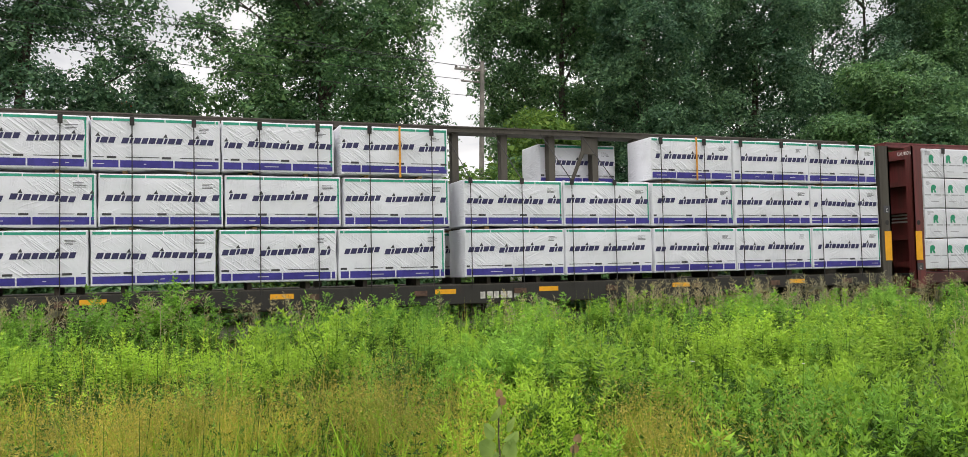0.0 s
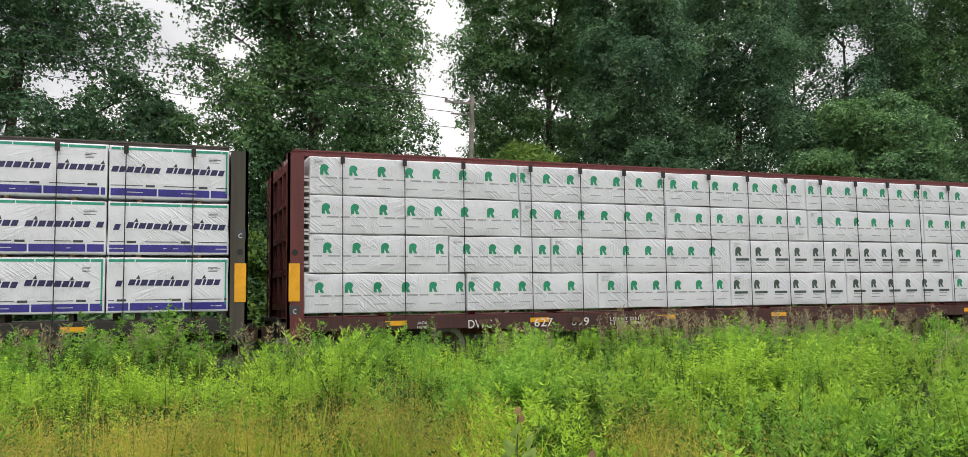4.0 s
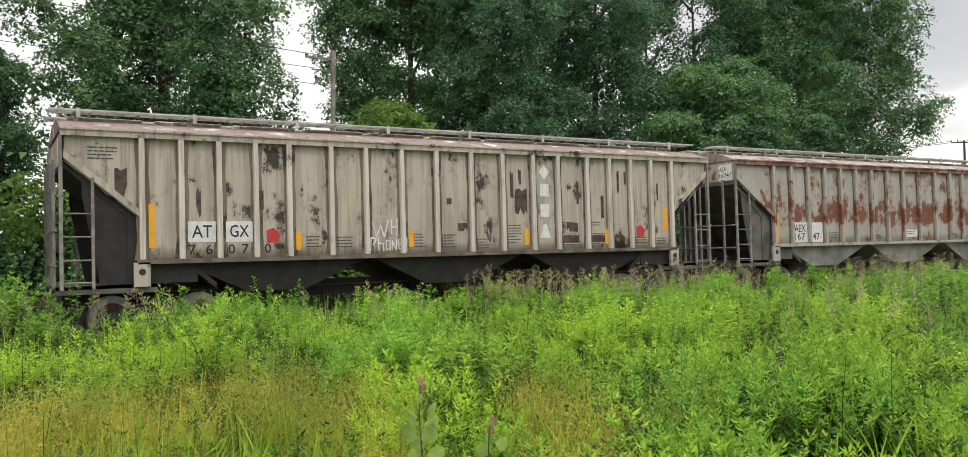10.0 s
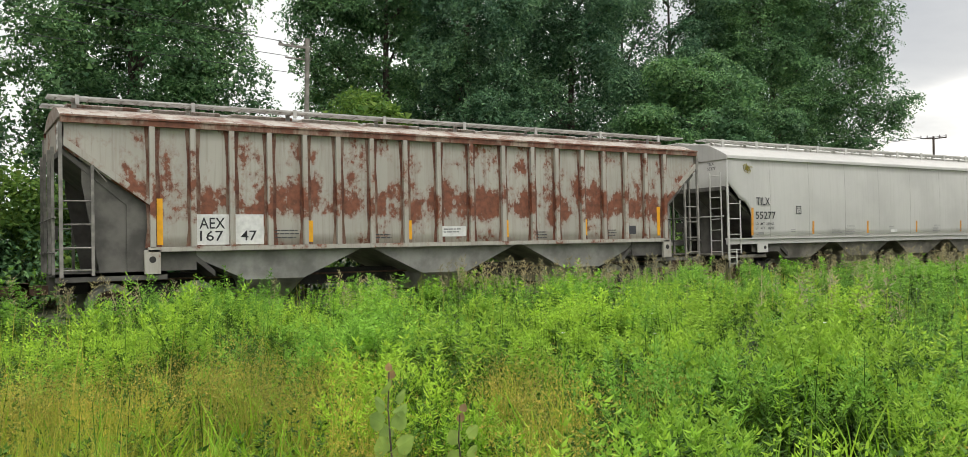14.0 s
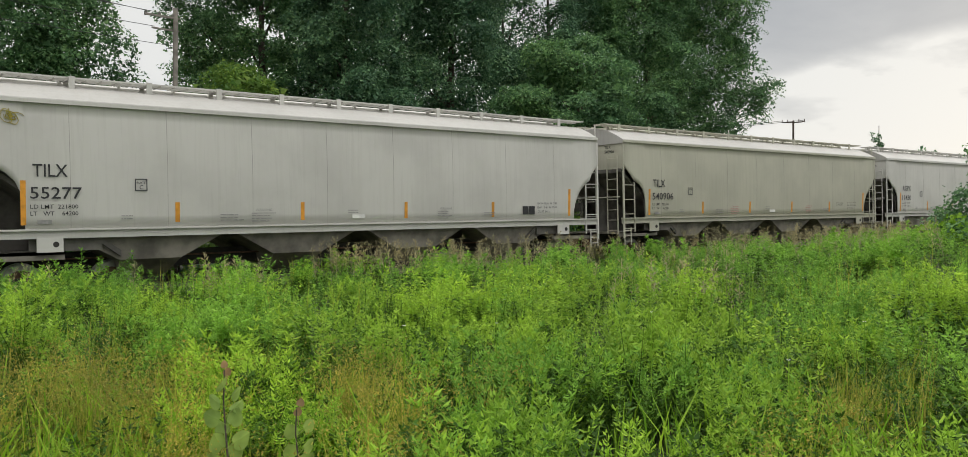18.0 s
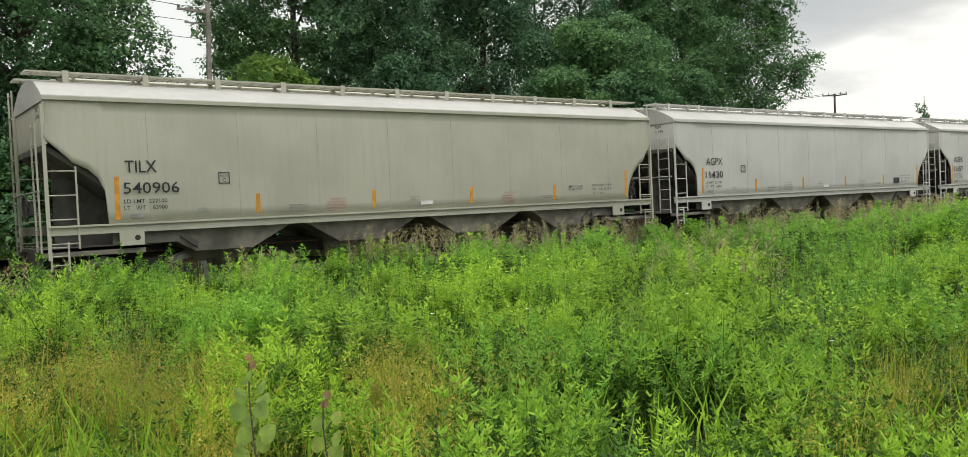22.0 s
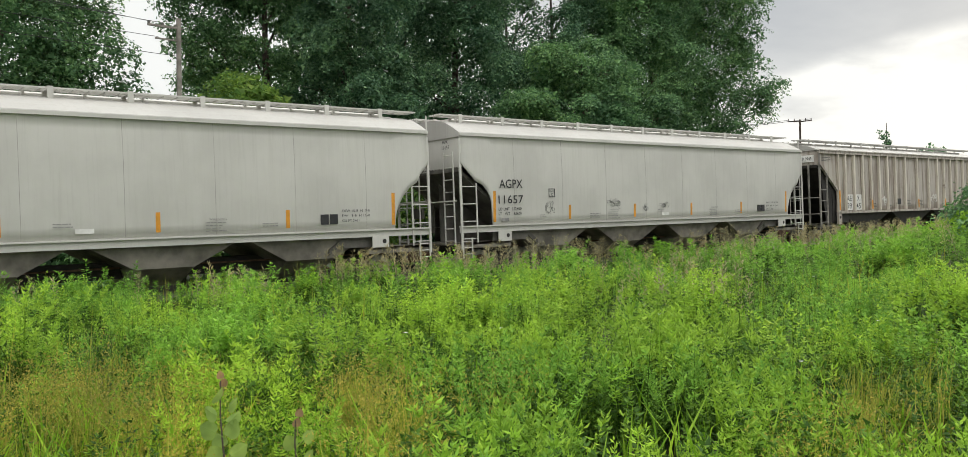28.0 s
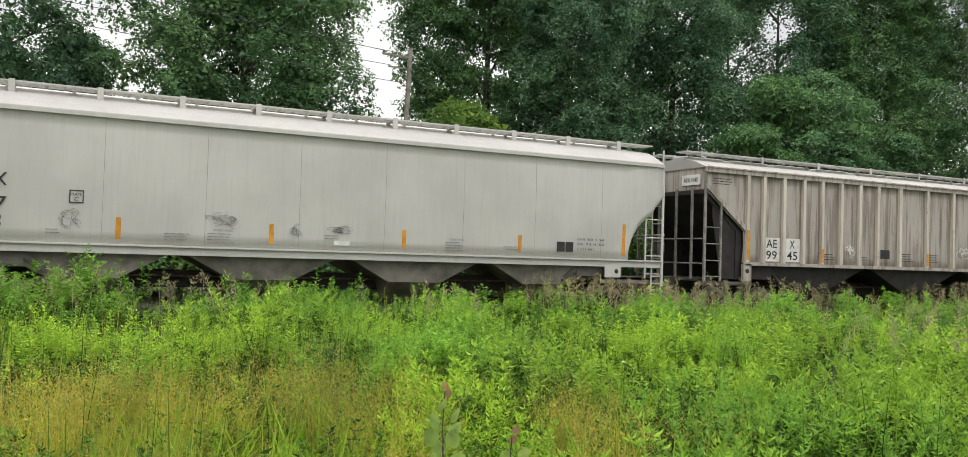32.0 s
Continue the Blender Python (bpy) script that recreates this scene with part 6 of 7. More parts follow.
def planted(name, templates, pos, size, mat, label, category, tilt=0.1, squash=1.0):
    """Many plants of a few kinds as one object of uncountable stuff."""
    which = GEN.integers(0, len(templates), len(pos))
    pieces, slots = [], []
    # The third array parts lit-toned upper leaves from shade-toned lower ones.
    for k, (v, f, *young) in enumerate(templates):
        p, s = pos[which == k], size[which == k]
        n = len(p)
        if not n:
            continue
        a = GEN.uniform(0, math.tau, n)
        ca, sa = np.cos(a)[:, None], np.sin(a)[:, None]
        w = s[:, None] * squash
        x = (v[None, :, 0] * ca - v[None, :, 1] * sa) * w
        y = (v[None, :, 0] * sa + v[None, :, 1] * ca) * w
        z = v[None, :, 2] * s[:, None]
        tx, ty = GEN.normal(0, tilt, (2, n))
        x = x + z * tx[:, None]
        y = y + z * ty[:, None]
        vv = np.stack([x + p[:, 0:1], y + p[:, 1:2], z + p[:, 2:3]], -1).reshape(-1, 3)
        ff = (f[None] + (np.arange(n) * len(v))[:, None, None]).reshape(-1, 3)
        pieces.append((vv, ff))
        slots.append(np.tile(young[0] if young else np.zeros(len(f), np.int32), n))
    v, f = joined(pieces)
    return tagged(new(name, mesh_np(name, v, f, mat, np.concatenate(slots))), label, category, kind="stuff")


def field(n, x0, x1, y0, y1, keep=None):
    """Random spots on the ground that lie within the seen field."""
    x, y = GEN.uniform(x0, x1, n), GEN.uniform(y0, y1, n)
    ok = keep(x, y) if keep is not None else np.ones(n, bool)
    x, y = x[ok], y[ok]
    return np.stack([x, y, ground_z(x, y)], 1)


def patchy(x, y, scale, seed):
    """Smooth random values between about -1 and 1 over the ground."""
    r = np.random.default_rng(seed)
    v = np.zeros_like(x)
    for _ in range(7):
        a, k, ph = r.uniform(0, math.tau), scale * r.uniform(0.6, 1.7), r.uniform(0, math.tau)
        v += np.sin((x * math.cos(a) + y * math.sin(a)) * k + ph)
    return v / 3.0


def bearing(x, y):
    return np.degrees(np.arctan2(x, y))


def in_view(x, y):
    b, d = bearing(x, y), np.hypot(x, y)
    return (b > -14) & (b < 84) & (d > 2.6) & (y < 18.6)


def clearing(x, y):
    """Lower growth round the saplings and on the line of sight to them."""
    d = np.hypot(x, y)
    off = np.abs(x * 4.18 - y * 1.98) / 4.62
    return 1 - 0.70 * smooth(0.55, 0.22, off) * smooth(5.2, 4.7, d) * smooth(2.4, 3.2, d)


def rushes_here(x, y):
    d, b = np.hypot(x, y), bearing(x, y)
    wob = 0.7 * patchy(x, y, 1.1, 8)
    main = smooth(34, 14, b + 5 * patchy(x, y, 0.9, 12)) * smooth(8.6, 5.8, d + 1.2 * wob) * smooth(2.4, 3.8, d + 0.4 * wob)
    second = 0.8 * np.exp(-((b - 33 + 3 * wob) / 3.6) ** 2) * np.exp(-((d - 5.6) / 1.2) ** 2)
    third = 0.7 * np.exp(-((b - 66 + 4 * wob) / 4.5) ** 2) * np.exp(-((d - 5.4) / 1.4) ** 2)
    return np.minimum(main + second + third, 1.0)


def weeds():
    r = np.random.default_rng(3)
    ZONES = [("near", 0, 7.0, 4800, (-3, 7.5, 0.3, 7.2)), ("middle", 7.0, 13.5, 6800, (-4, 13.5, 0.8, 13.5)), ("distant", 13.5, 21, 5800, (-6, 21, 1, 18.6)), ("far", 21, 64, 4200, (8, 64, 1, 18.6))]
    for zone, d0, d1, tries, area in ZONES:
        if zone == "near":
            kinds = {"mug": [weed(r, 104, "lobed", 0.068, 0.12, low=0.38, bunch=3) for _ in range(6)], "gold": [weed(r, 124, "narrow", 0.064, 0.35, low=0.35, bunch=2) for _ in range(5)], "broad": [weed(r, 92, "broad", 0.056, 0.2, low=0.35, bunch=2) for _ in range(5)]}
        elif zone == "middle":
            kinds = {"mug": [weed(r, 124, "lobed", 0.068, 0.12, single=True, low=0.42, bunch=3) for _ in range(6)], "gold": [weed(r, 130, "narrow", 0.074, 0.35, True, low=0.40, bunch=3) for _ in range(5)], "broad": [weed(r, 112, "broad", 0.060, 0.2, True, low=0.40, bunch=2) for _ in range(5)]}
        elif zone == "distant":
            kinds = {"mug": [weed(r, 120, "lobed", 0.082, 0.12, True, low=0.42, bunch=3) for _ in range(6)], "gold": [weed(r, 124, "narrow", 0.092, 0.35, True, low=0.42, bunch=3) for _ in range(5)], "broad": [weed(r, 110, "broad", 0.080, 0.2, True, low=0.42, bunch=2) for _ in range(5)]}
        else:
            kinds = {"mug": [weed(r, 96, "broad", 0.105, 0.15, True, low=0.45, bunch=3) for _ in range(4)], "gold": [weed(r, 96, "narrow", 0.13, 0.35, True, low=0.45, bunch=3) for _ in range(4)], "broad": [weed(r, 80, "broad", 0.115, 0.2, True, low=0.45, bunch=2) for _ in range(4)]}

        def ok(x, y):
            d = np.hypot(x, y)
            keep = in_view(x, y) & (d >= d0) & (d < d1) & (patchy(x, y, 2.3, 4) + 0.35 * patchy(x, y, 6.0, 6) > -0.55)
            return keep & (GEN.random(len(x)) > 0.70 * rushes_here(x, y))
        centre = field(tries // 13, *area)
        n = GEN.integers(8, 20, len(centre))
        k = np.repeat(np.arange(len(centre)), n)
        spread = GEN.uniform(0.17, 0.34, len(centre)) * (1.0 if zone == "near" else 1.1)
        off = GEN.normal(0, 1, (len(k), 2)) * spread[k][:, None]
        x, y = centre[k, 0] + off[:, 0], centre[k, 1] + off[:, 1]
        own = ok(x, y)
        k, off, x, y = k[own], off[own], x[own], y[own]
        p = np.stack([x, y, ground_z(x, y)], 1)
        d = np.hypot(x, y)
        dome = 1.13 - 0.50 * np.minimum(1.2, np.hypot(off[:, 0], off[:, 1]) / (2.1 * spread[k]))
        h = (0.84 + 0.12 * patchy(x, y, 1.3, 2)) * GEN.uniform(0.82, 1.16, len(centre))[k] * dome * GEN.uniform(0.88, 1.08, len(p))
        h *= 0.76 + 0.24 * smooth(3.5, 8.0, d) + 0.06 * smooth(12, 17, y) + 0.25 * smooth(14, 17, y) * smooth(8, 0, x)
        h = np.where(GEN.random(len(p)) < 0.05, h * 1.2, h) * clearing(x, y) * (1 - 0.22 * rushes_here(x, y))
        v = (patchy(centre[:, 0], centre[:, 1], 0.9, 21) + GEN.normal(0, 0.35, len(centre)))[k] + GEN.normal(0, 0.1, len(p))
        w = (patchy(centre[:, 0], centre[:, 1], 1.2, 22) + GEN.normal(0, 0.3, len(centre)))[k] + GEN.normal(0, 0.1, len(p))
        gold, broad = v > 0.6, (v <= 0.6) & (w < -0.5)
        mug = ~gold & ~broad
        pale = w > -0.2 - 0.5 * smooth(42, 60, bearing(x, y))
        bright = M_WEED_PALE if zone in ("near", "middle") else M_WEED_COOL
        # First material paints shade into the lower leaves, the second brightens the tops.
        for which, kind, mats, label in ((mug & pale, "mug", [M_WEED_SHADE, bright], "pale yellow-green leafy weeds with cut leaves"), (mug & ~pale, "mug", [M_WEED_SHADE, M_WEED], "bright green leafy weeds with cut leaves"),
                                         (gold & pale, "gold", [M_WEED_SHADE, bright], "slender yellow-green weeds with narrow leaves"), (gold & ~pale, "gold", [M_WEED_SHADE, M_WEED_COOL], "slender cool green weeds with narrow leaves"), (broad, "broad", [M_WEED_SHADE, M_WEED_COOL], "dark green broad-leaved weeds in clumps")):
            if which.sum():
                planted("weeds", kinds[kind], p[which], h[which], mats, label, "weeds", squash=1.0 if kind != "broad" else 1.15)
    # low growth that hides the soil, painted dark as the shaded gaps between weeds
    r2 = np.random.default_rng(5)
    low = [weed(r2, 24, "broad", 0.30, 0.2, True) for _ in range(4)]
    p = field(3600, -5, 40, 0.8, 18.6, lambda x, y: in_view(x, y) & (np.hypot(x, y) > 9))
    planted("ground_cover", low, p, GEN.uniform(0.25, 0.45, len(p)) * clearing(p[:, 0], p[:, 1]), [M_WEED_SHADE, M_WEED_SHADE], "low ground cover toned shade-dark under the weeds", "ground cover", squash=1.3)
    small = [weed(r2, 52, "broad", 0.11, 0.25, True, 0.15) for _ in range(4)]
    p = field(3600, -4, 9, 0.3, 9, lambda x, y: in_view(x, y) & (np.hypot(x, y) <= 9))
    planted("ground_cover", small, p, GEN.uniform(0.3, 0.58, len(p)) * clearing(p[:, 0], p[:, 1]), [M_WEED_SHADE, M_WEED_SHADE], "short green plants filling in between the taller weeds", "ground cover", squash=1.2)


weeds()


def blades(pos, height, width, bend, mat, name, label, category):
    n = len(pos)
    a = GEN.uniform(0, math.tau, n)
    out = np.stack([np.cos(a), np.sin(a), np.zeros(n)], 1)
    side = np.stack([-np.sin(a), np.cos(a), np.zeros(n)], 1) * (width / 2)[:, None]
    up = np.array([0, 0, 1.0])
    m = pos + up * (height * 0.55)[:, None] + out * (bend * height * 0.25)[:, None]
    tip = pos + up * (height * (1 - 0.25 * bend))[:, None] + out * (bend * height)[:, None]
    v = np.stack([pos - side * 0.7, pos + side * 0.7, m - side, m + side, tip], 1).reshape(-1, 3)
    k = np.arange(n)[:, None] * 5
    f = np.concatenate([k + [0, 1, 3], k + [0, 3, 2], k + [2, 3, 4]], 1).reshape(-1, 3)
    tagged(new(name, mesh_np(name, v, f, mat)), label, category, kind="stuff")
    return tip


def grasses():
    def rush_ok(x, y):
        return in_view(x, y) & (GEN.random(len(x)) < rushes_here(x, y)) & (patchy(x, y, 5.0, 14) > 0.0)
    tuft = field(4000, -2.4, 6.6, 1.6, 8.8, rush_ok)
    k = np.repeat(np.arange(len(tuft)), GEN.integers(16, 42, len(tuft)))
    p = tuft[k] + np.concatenate([GEN.normal(0, 0.055, (len(k), 2)), np.zeros((len(k), 1))], 1)
    hh = GEN.uniform(0.5, 0.88, len(tuft))[k] * GEN.uniform(0.7, 1.08, len(p)) * (0.5 + 0.5 * clearing(p[:, 0], p[:, 1]))
    tips = blades(p, hh, GEN.uniform(0.003, 0.0065, len(p)), GEN.uniform(0.05, 0.55, len(p)), M_RUSH, "rushes", "tussocks of yellowing thin rushes and grass stalks", "grass")
    top = tips[(GEN.random(len(tips)) < 0.8) & (patchy(tips[:, 0], tips[:, 1], 1.4, 15) > -0.35)]
    n = 9
    base = np.repeat(top, n, 0) + GEN.normal(0, 0.026, (len(top) * n, 3)) - np.array([0, 0, 1.0]) * GEN.exponential(0.07, (len(top) * n, 1))
    along = unit(GEN.normal(0, 1, (len(base), 3)) + np.array([0, 0, 0.6]))
    side = unit(np.cross(along, GEN.normal(0, 1, (len(base), 3))))
    v, f = leaf_single(base, along, side, GEN.uniform(0.016, 0.036, len(base)), GEN.uniform(0.005, 0.011, len(base)))
    tagged(new("seed_heads", mesh_np("seed_heads", v, f, M_SEED)), "tan seed heads on the rushes", "seed heads", kind="stuff")

    def broad_ok(x, y):
        d, b = np.hypot(x, y), bearing(x, y)
        w = 0.8 * np.exp(-((b - 24) / 9.0) ** 2) * smooth(9, 5.5, d) + 0.45 * smooth(7.5, 3.5, d) * smooth(40, 20, b) + 0.10 * smooth(12, 4, d) + 0.04 + 0.28 * smooth(46, 56, b) * smooth(7, 4.5, d)
        return in_view(x, y) & (GEN.random(len(x)) < w)
    p = field(48000, -3, 14, 1, 14, broad_ok)
    blades(p, GEN.uniform(0.30, 0.78, len(p)) * clearing(p[:, 0], p[:, 1]), GEN.uniform(0.008, 0.019, len(p)), GEN.uniform(0.15, 0.7, len(p)), M_GRASS, "grass_blades", "bright green broad grass blades among the weeds", "grass")

    # scattered stalks of rush through the whole field
    def thin_ok(x, y):
        return in_view(x, y) & (patchy(x, y, 0.8, 31) > 0.35)
    p = field(3500, -5, 30, 3, 18, thin_ok)
    blades(p, GEN.uniform(0.7, 1.12, len(p)), GEN.uniform(0.006, 0.011, len(p)), GEN.uniform(0.03, 0.3, len(p)), M_RUSH, "rushes", "thin yellowish grass stalks standing through the weeds", "grass")
    p = field(2600, -3, 16, 1.5, 15, lambda x, y: in_view(x, y) & (np.hypot(x, y) > 4.6) & (patchy(x, y, 1.0, 33) > -0.1))
    blades(p, GEN.uniform(0.72, 1.1, len(p)) * clearing(p[:, 0], p[:, 1]), GEN.uniform(0.005, 0.009, len(p)), GEN.uniform(0.02, 0.2, len(p)), M_WEED_SHADE, "weed_stems", "thin dark green stems standing between the leaves", "weeds")


grasses()


def dry_plume(r):
    """A dead stalk with a loose brown head, 1 m tall."""
    pieces = []
    n = 46
    h = r.uniform(0.45, 1.0, n)
    spread = 0.16 * (1.05 - h)
    a = r.uniform(0, math.tau, n)
    base = np.stack([np.cos(a) * spread * 0.4, np.sin(a) * spread * 0.4, h], 1)
    along = unit(np.stack([np.cos(a), np.sin(a), r.uniform(0.4, 1.3, n)], 1))
    side = unit(np.cross(along, r.normal(0, 1, (n, 3))))
    pieces.append(leaf_single(base, along, side, r.uniform(0.05, 0.12, n), r.uniform(0.008, 0.02, n)))
    z = np.linspace(0, 1, 3)
    v = np.stack([np.concatenate([-0.004 + 0 * z, 0.004 + 0 * z]), np.zeros(6), np.concatenate([z, z])], 1)
    pieces.append((v, np.array([(0, 3, 4), (0, 4, 1), (1, 4, 5), (1, 5, 2)])))
    return joined(pieces)


def dry_plants():
    r = np.random.default_rng(9)
    kinds = [dry_plume(r) for _ in range(5)]

    def edge(x, y):
        return in_view(x, y) & (patchy(x, y, 0.55, 41) > 0.05)
    p = field(1000, -8, 50, 15.8, 18.6, edge)
    planted("dry_stalks", kinds, p, GEN.uniform(0.85, 1.3, len(p)), M_DRY, "dead brown seed stalks along the track bed", "dry weeds", 0.12)
    spots = [(12.6, 15.0, 0.9, 26), (5.9, 13.6, 0.7, 14), (9.2, 6.4, 0.5, 12), (16.5, 12.0, 1.2, 20), (2.6, 14.8, 0.8, 14), (11.2, 9.0, 0.6, 12), (20.5, 9.5, 1.4, 22), (24, 11.5, 1.5, 22)]
    c = np.concatenate([np.stack([GEN.normal(x, s, n), GEN.normal(y, s, n)], 1) for x, y, s, n in spots])
    p = np.stack([c[:, 0], c[:, 1], ground_z(c[:, 0], c[:, 1])], 1)
    planted("dry_stalks", kinds, p, GEN.uniform(0.85, 1.15, len(p)), M_DRY, "clump of dead brown seed stalks among green weeds", "dry weeds", 0.15)


dry_plants()


def sapling(x, y, height, count, low, label):
    z0 = float(ground_z(x, y))
    plant = thing("sapling", label, "sapling", "saplings in the weeds", at=pose(x, y, z0))
    r = np.random.default_rng(int(x * 100))
    bm = bmesh.new()
    pts = [Vector((0.015 * math.sin(k), 0.01 * math.cos(1.7 * k), height * k / 5)) for k in range(6)]
    for k, (a, b) in enumerate(zip(pts, pts[1:])):
        tube(bm, a, b, 0.008 - 0.001 * k, 0.007 - 0.001 * k, 6)
    part("stem", bm, M_BARK, plant)
    for k in range(count):
        f = k / (count - 1)
        last = k >= count - 2
        h = height * (low + (0.97 - low) * f)
        size = 0.108 * r.uniform(0.85, 1.15) * (1.0 - 0.35 * f) * (0.62 if last else 1.0)
        turn = r.normal(0.43, 0.55)
        out = Vector((math.cos(turn), -math.sin(turn), 0)) * (1 if k % 2 else -1)
        rise = r.uniform(0.5, 1.15) if not last else r.uniform(0.0, 0.5)
        d = (out * math.sin(rise) + Vector((0, 0, math.cos(rise)))).normalized()
        n = (Vector((math.sin(0.43), math.cos(0.43), 0.0)) + Vector(r.normal(0, 0.4, 3)) + Vector((0, 0, -1.0))).normalized()
        s = d.cross(n).normalized()
        n = s.cross(d).normalized()
        root = Vector((0, 0, h)) + d * 0.035
        outline = [(0.08, 0), (0.0, 0.20), (0.10, 0.40), (0.36, 0.50), (0.64, 0.42), (0.86, 0.20), (1.0, 0.0), (0.86, -0.20), (0.64, -0.42), (0.36, -0.50), (0.10, -0.40), (0.0, -0.20)]
        bm = bmesh.new()
        spine = [bm.verts.new(root + d * (u * size) - n * (u * u * 0.16) * size) for u in (0.08, 0.45, 1.0)]
        edge = [bm.verts.new(root + d * (u * size) + s * (w * size) + n * (abs(w) * 0.28 - u * u * 0.16) * size) for u, w in outline if w]
        half = len(edge) // 2
        for side in (edge[:half], edge[half:][::-1]):
            loop = [spine[0], *side, spine[2]]
            for a, b in zip(loop, loop[1:]):
                bm.faces.new((spine[1], a, b))
        tube(bm, (0, 0, h - 0.01), root + d * size * 0.08, 0.0025, n=4)
        part("leaf", bm, M_SAPLING_NEW if last else M_SAPLING, plant, "reddish young leaf" if last else "")
    return plant


sapling(1.89, 4.20, 0.92, 13, 0.42, "young sapling with broad heart-shaped green leaves and red tips")
sapling(2.24, 4.07, 0.66, 8, 0.40, "small sapling with broad leaves and reddish tips in grass")


def leaf_cloud(r, blobs, count, size, gap, floor=0.3, flat=0.6):
    """Leaves strewn through the shells of many lobes, thinned by noise so that sky shows through."""
    blobs = np.array(blobs)
    share = blobs[:, 3] ** 2 * np.where(blobs[:, 2] > 13, 0.4, 1.0)
    which = r.choice(len(blobs), count, p=share / share.sum())
    d = unit(r.normal(0, 1, (count, 3)))
    rad = blobs[which, 3] * (0.45 + 0.62 * np.sqrt(r.random(count))) * (1 + 0.10 * np.sin(d[:, 0] * 9 + which) * np.cos(d[:, 2] * 8 + which * 1.7))
    c = blobs[which, :3] + d * rad[:, None] * np.array([1, 1, 0.82])
    f = patchy(c[:, 0] + 0.7 * c[:, 2], c[:, 1] * 0.8 - c[:, 2], 1.3, int(gap * 100) + 1) + 0.5 * patchy(c[:, 0] * 2.3, c[:, 2] * 2.3, 1.5, 77)
    c, d = c[f > -gap], d[f > -gap]
    n = len(c)
    along = unit(d * 0.7 + r.normal(0, 0.7, (n, 3)) + np.array([0, 0, -0.35]))
    side = unit(np.cross(along, np.array([0, 0, 1.0]) * flat + r.normal(0, 0.6, (n, 3))))
    length = size * r.uniform(0.6, 1.35, n)
    return leaf_tris(c, along, side, length, length * r.uniform(0.55, 0.9, n), r.uniform(0.0, 0.35, n))


# where the crowns are thin and the sky shows between branches: two ends and a radius
THIN = [(Vector((31.2, 33, 12.9)), Vector((38.2, 41, 15.5)), 2.1), (Vector((28.0, 34, 10.6)), Vector((34.5, 42.5, 12.8)), 0.75), (Vector((33.4, 34, 15.8)), Vector((41.0, 42.5, 19.4)), 1.3),
        (Vector((-3.4, 33, 9.6)), Vector((-3.8, 38, 10.8)), 1.2)]


def thinned(r, pos):
    """False for the leaves that are missing in the thin places."""
    keep = np.ones(len(pos), bool)
    for a, b, radius in THIN:
        a, d = np.array(a), np.array(b - a)
        f = np.clip(((pos - a) @ d) / (d @ d), -0.3, 1.3)
        off = np.linalg.norm(pos - a - f[:, None] * d, axis=1) / radius
        off = off + 0.35 * patchy(pos[:, 0] * 1.3, pos[:, 2] * 1.3, 1.5, 91)
        keep &= r.random(len(pos)) < 0.16 + 0.84 * smooth(0.55, 1.0, off)
    return keep


def sprays(r, blobs, count, leaves, size, spread=(0.35, 0.8), droop=0.35, flat=0.85, at=None):
    """Flat, drooping sprays of leaves set through the lobes of a crown, thickest near their skins."""
    blobs = np.array(blobs)
    share = blobs[:, 3] ** 2
    which = r.choice(len(blobs), count, p=share / share.sum())
    d = unit(r.normal(0, 1, (count, 3)) * np.array([1, 1, 0.9]) + np.array([0, 0, 0.35]))
    c = blobs[which, :3] + d * (blobs[which, 3] * (0.35 + 0.68 * r.random(count) ** 0.5))[:, None] * np.array([1, 1, flat])
    face = unit(d * 0.55 + np.array([0, 0, 0.75]) + r.normal(0, 0.3, (count, 3)))
    a = unit(np.cross(face, r.normal(0, 1, (count, 3))))
    b = np.cross(face, a)
    sp = r.uniform(*spread, count)
    k = np.repeat(np.arange(count), leaves)
    n = len(k)
    th, rho = r.uniform(0, math.tau, n), np.sqrt(r.random(n)) * sp[k]
    out = a[k] * np.cos(th)[:, None] + b[k] * np.sin(th)[:, None]
    pos = c[k] + out * rho[:, None] - np.array([0, 0, 1.0]) * (droop * rho ** 2 / sp[k])[:, None] + face[k] * r.normal(0, 0.07, n)[:, None]
    along = unit(out + r.normal(0, 0.45, (n, 3)) + np.array([0, 0, -0.35]))
    side = unit(np.cross(along, face[k] + r.normal(0, 0.45, (n, 3))))
    length = size * r.uniform(0.6, 1.35, n)
    wide = length * r.uniform(0.6, 0.95, n)
    if at is not None:
        k = thinned(r, pos + np.array(at))
        pos, along, side, length, wide = pos[k], along[k], side[k], length[k], wide[k]
    return leaf_single(pos, along, side, length, wide)


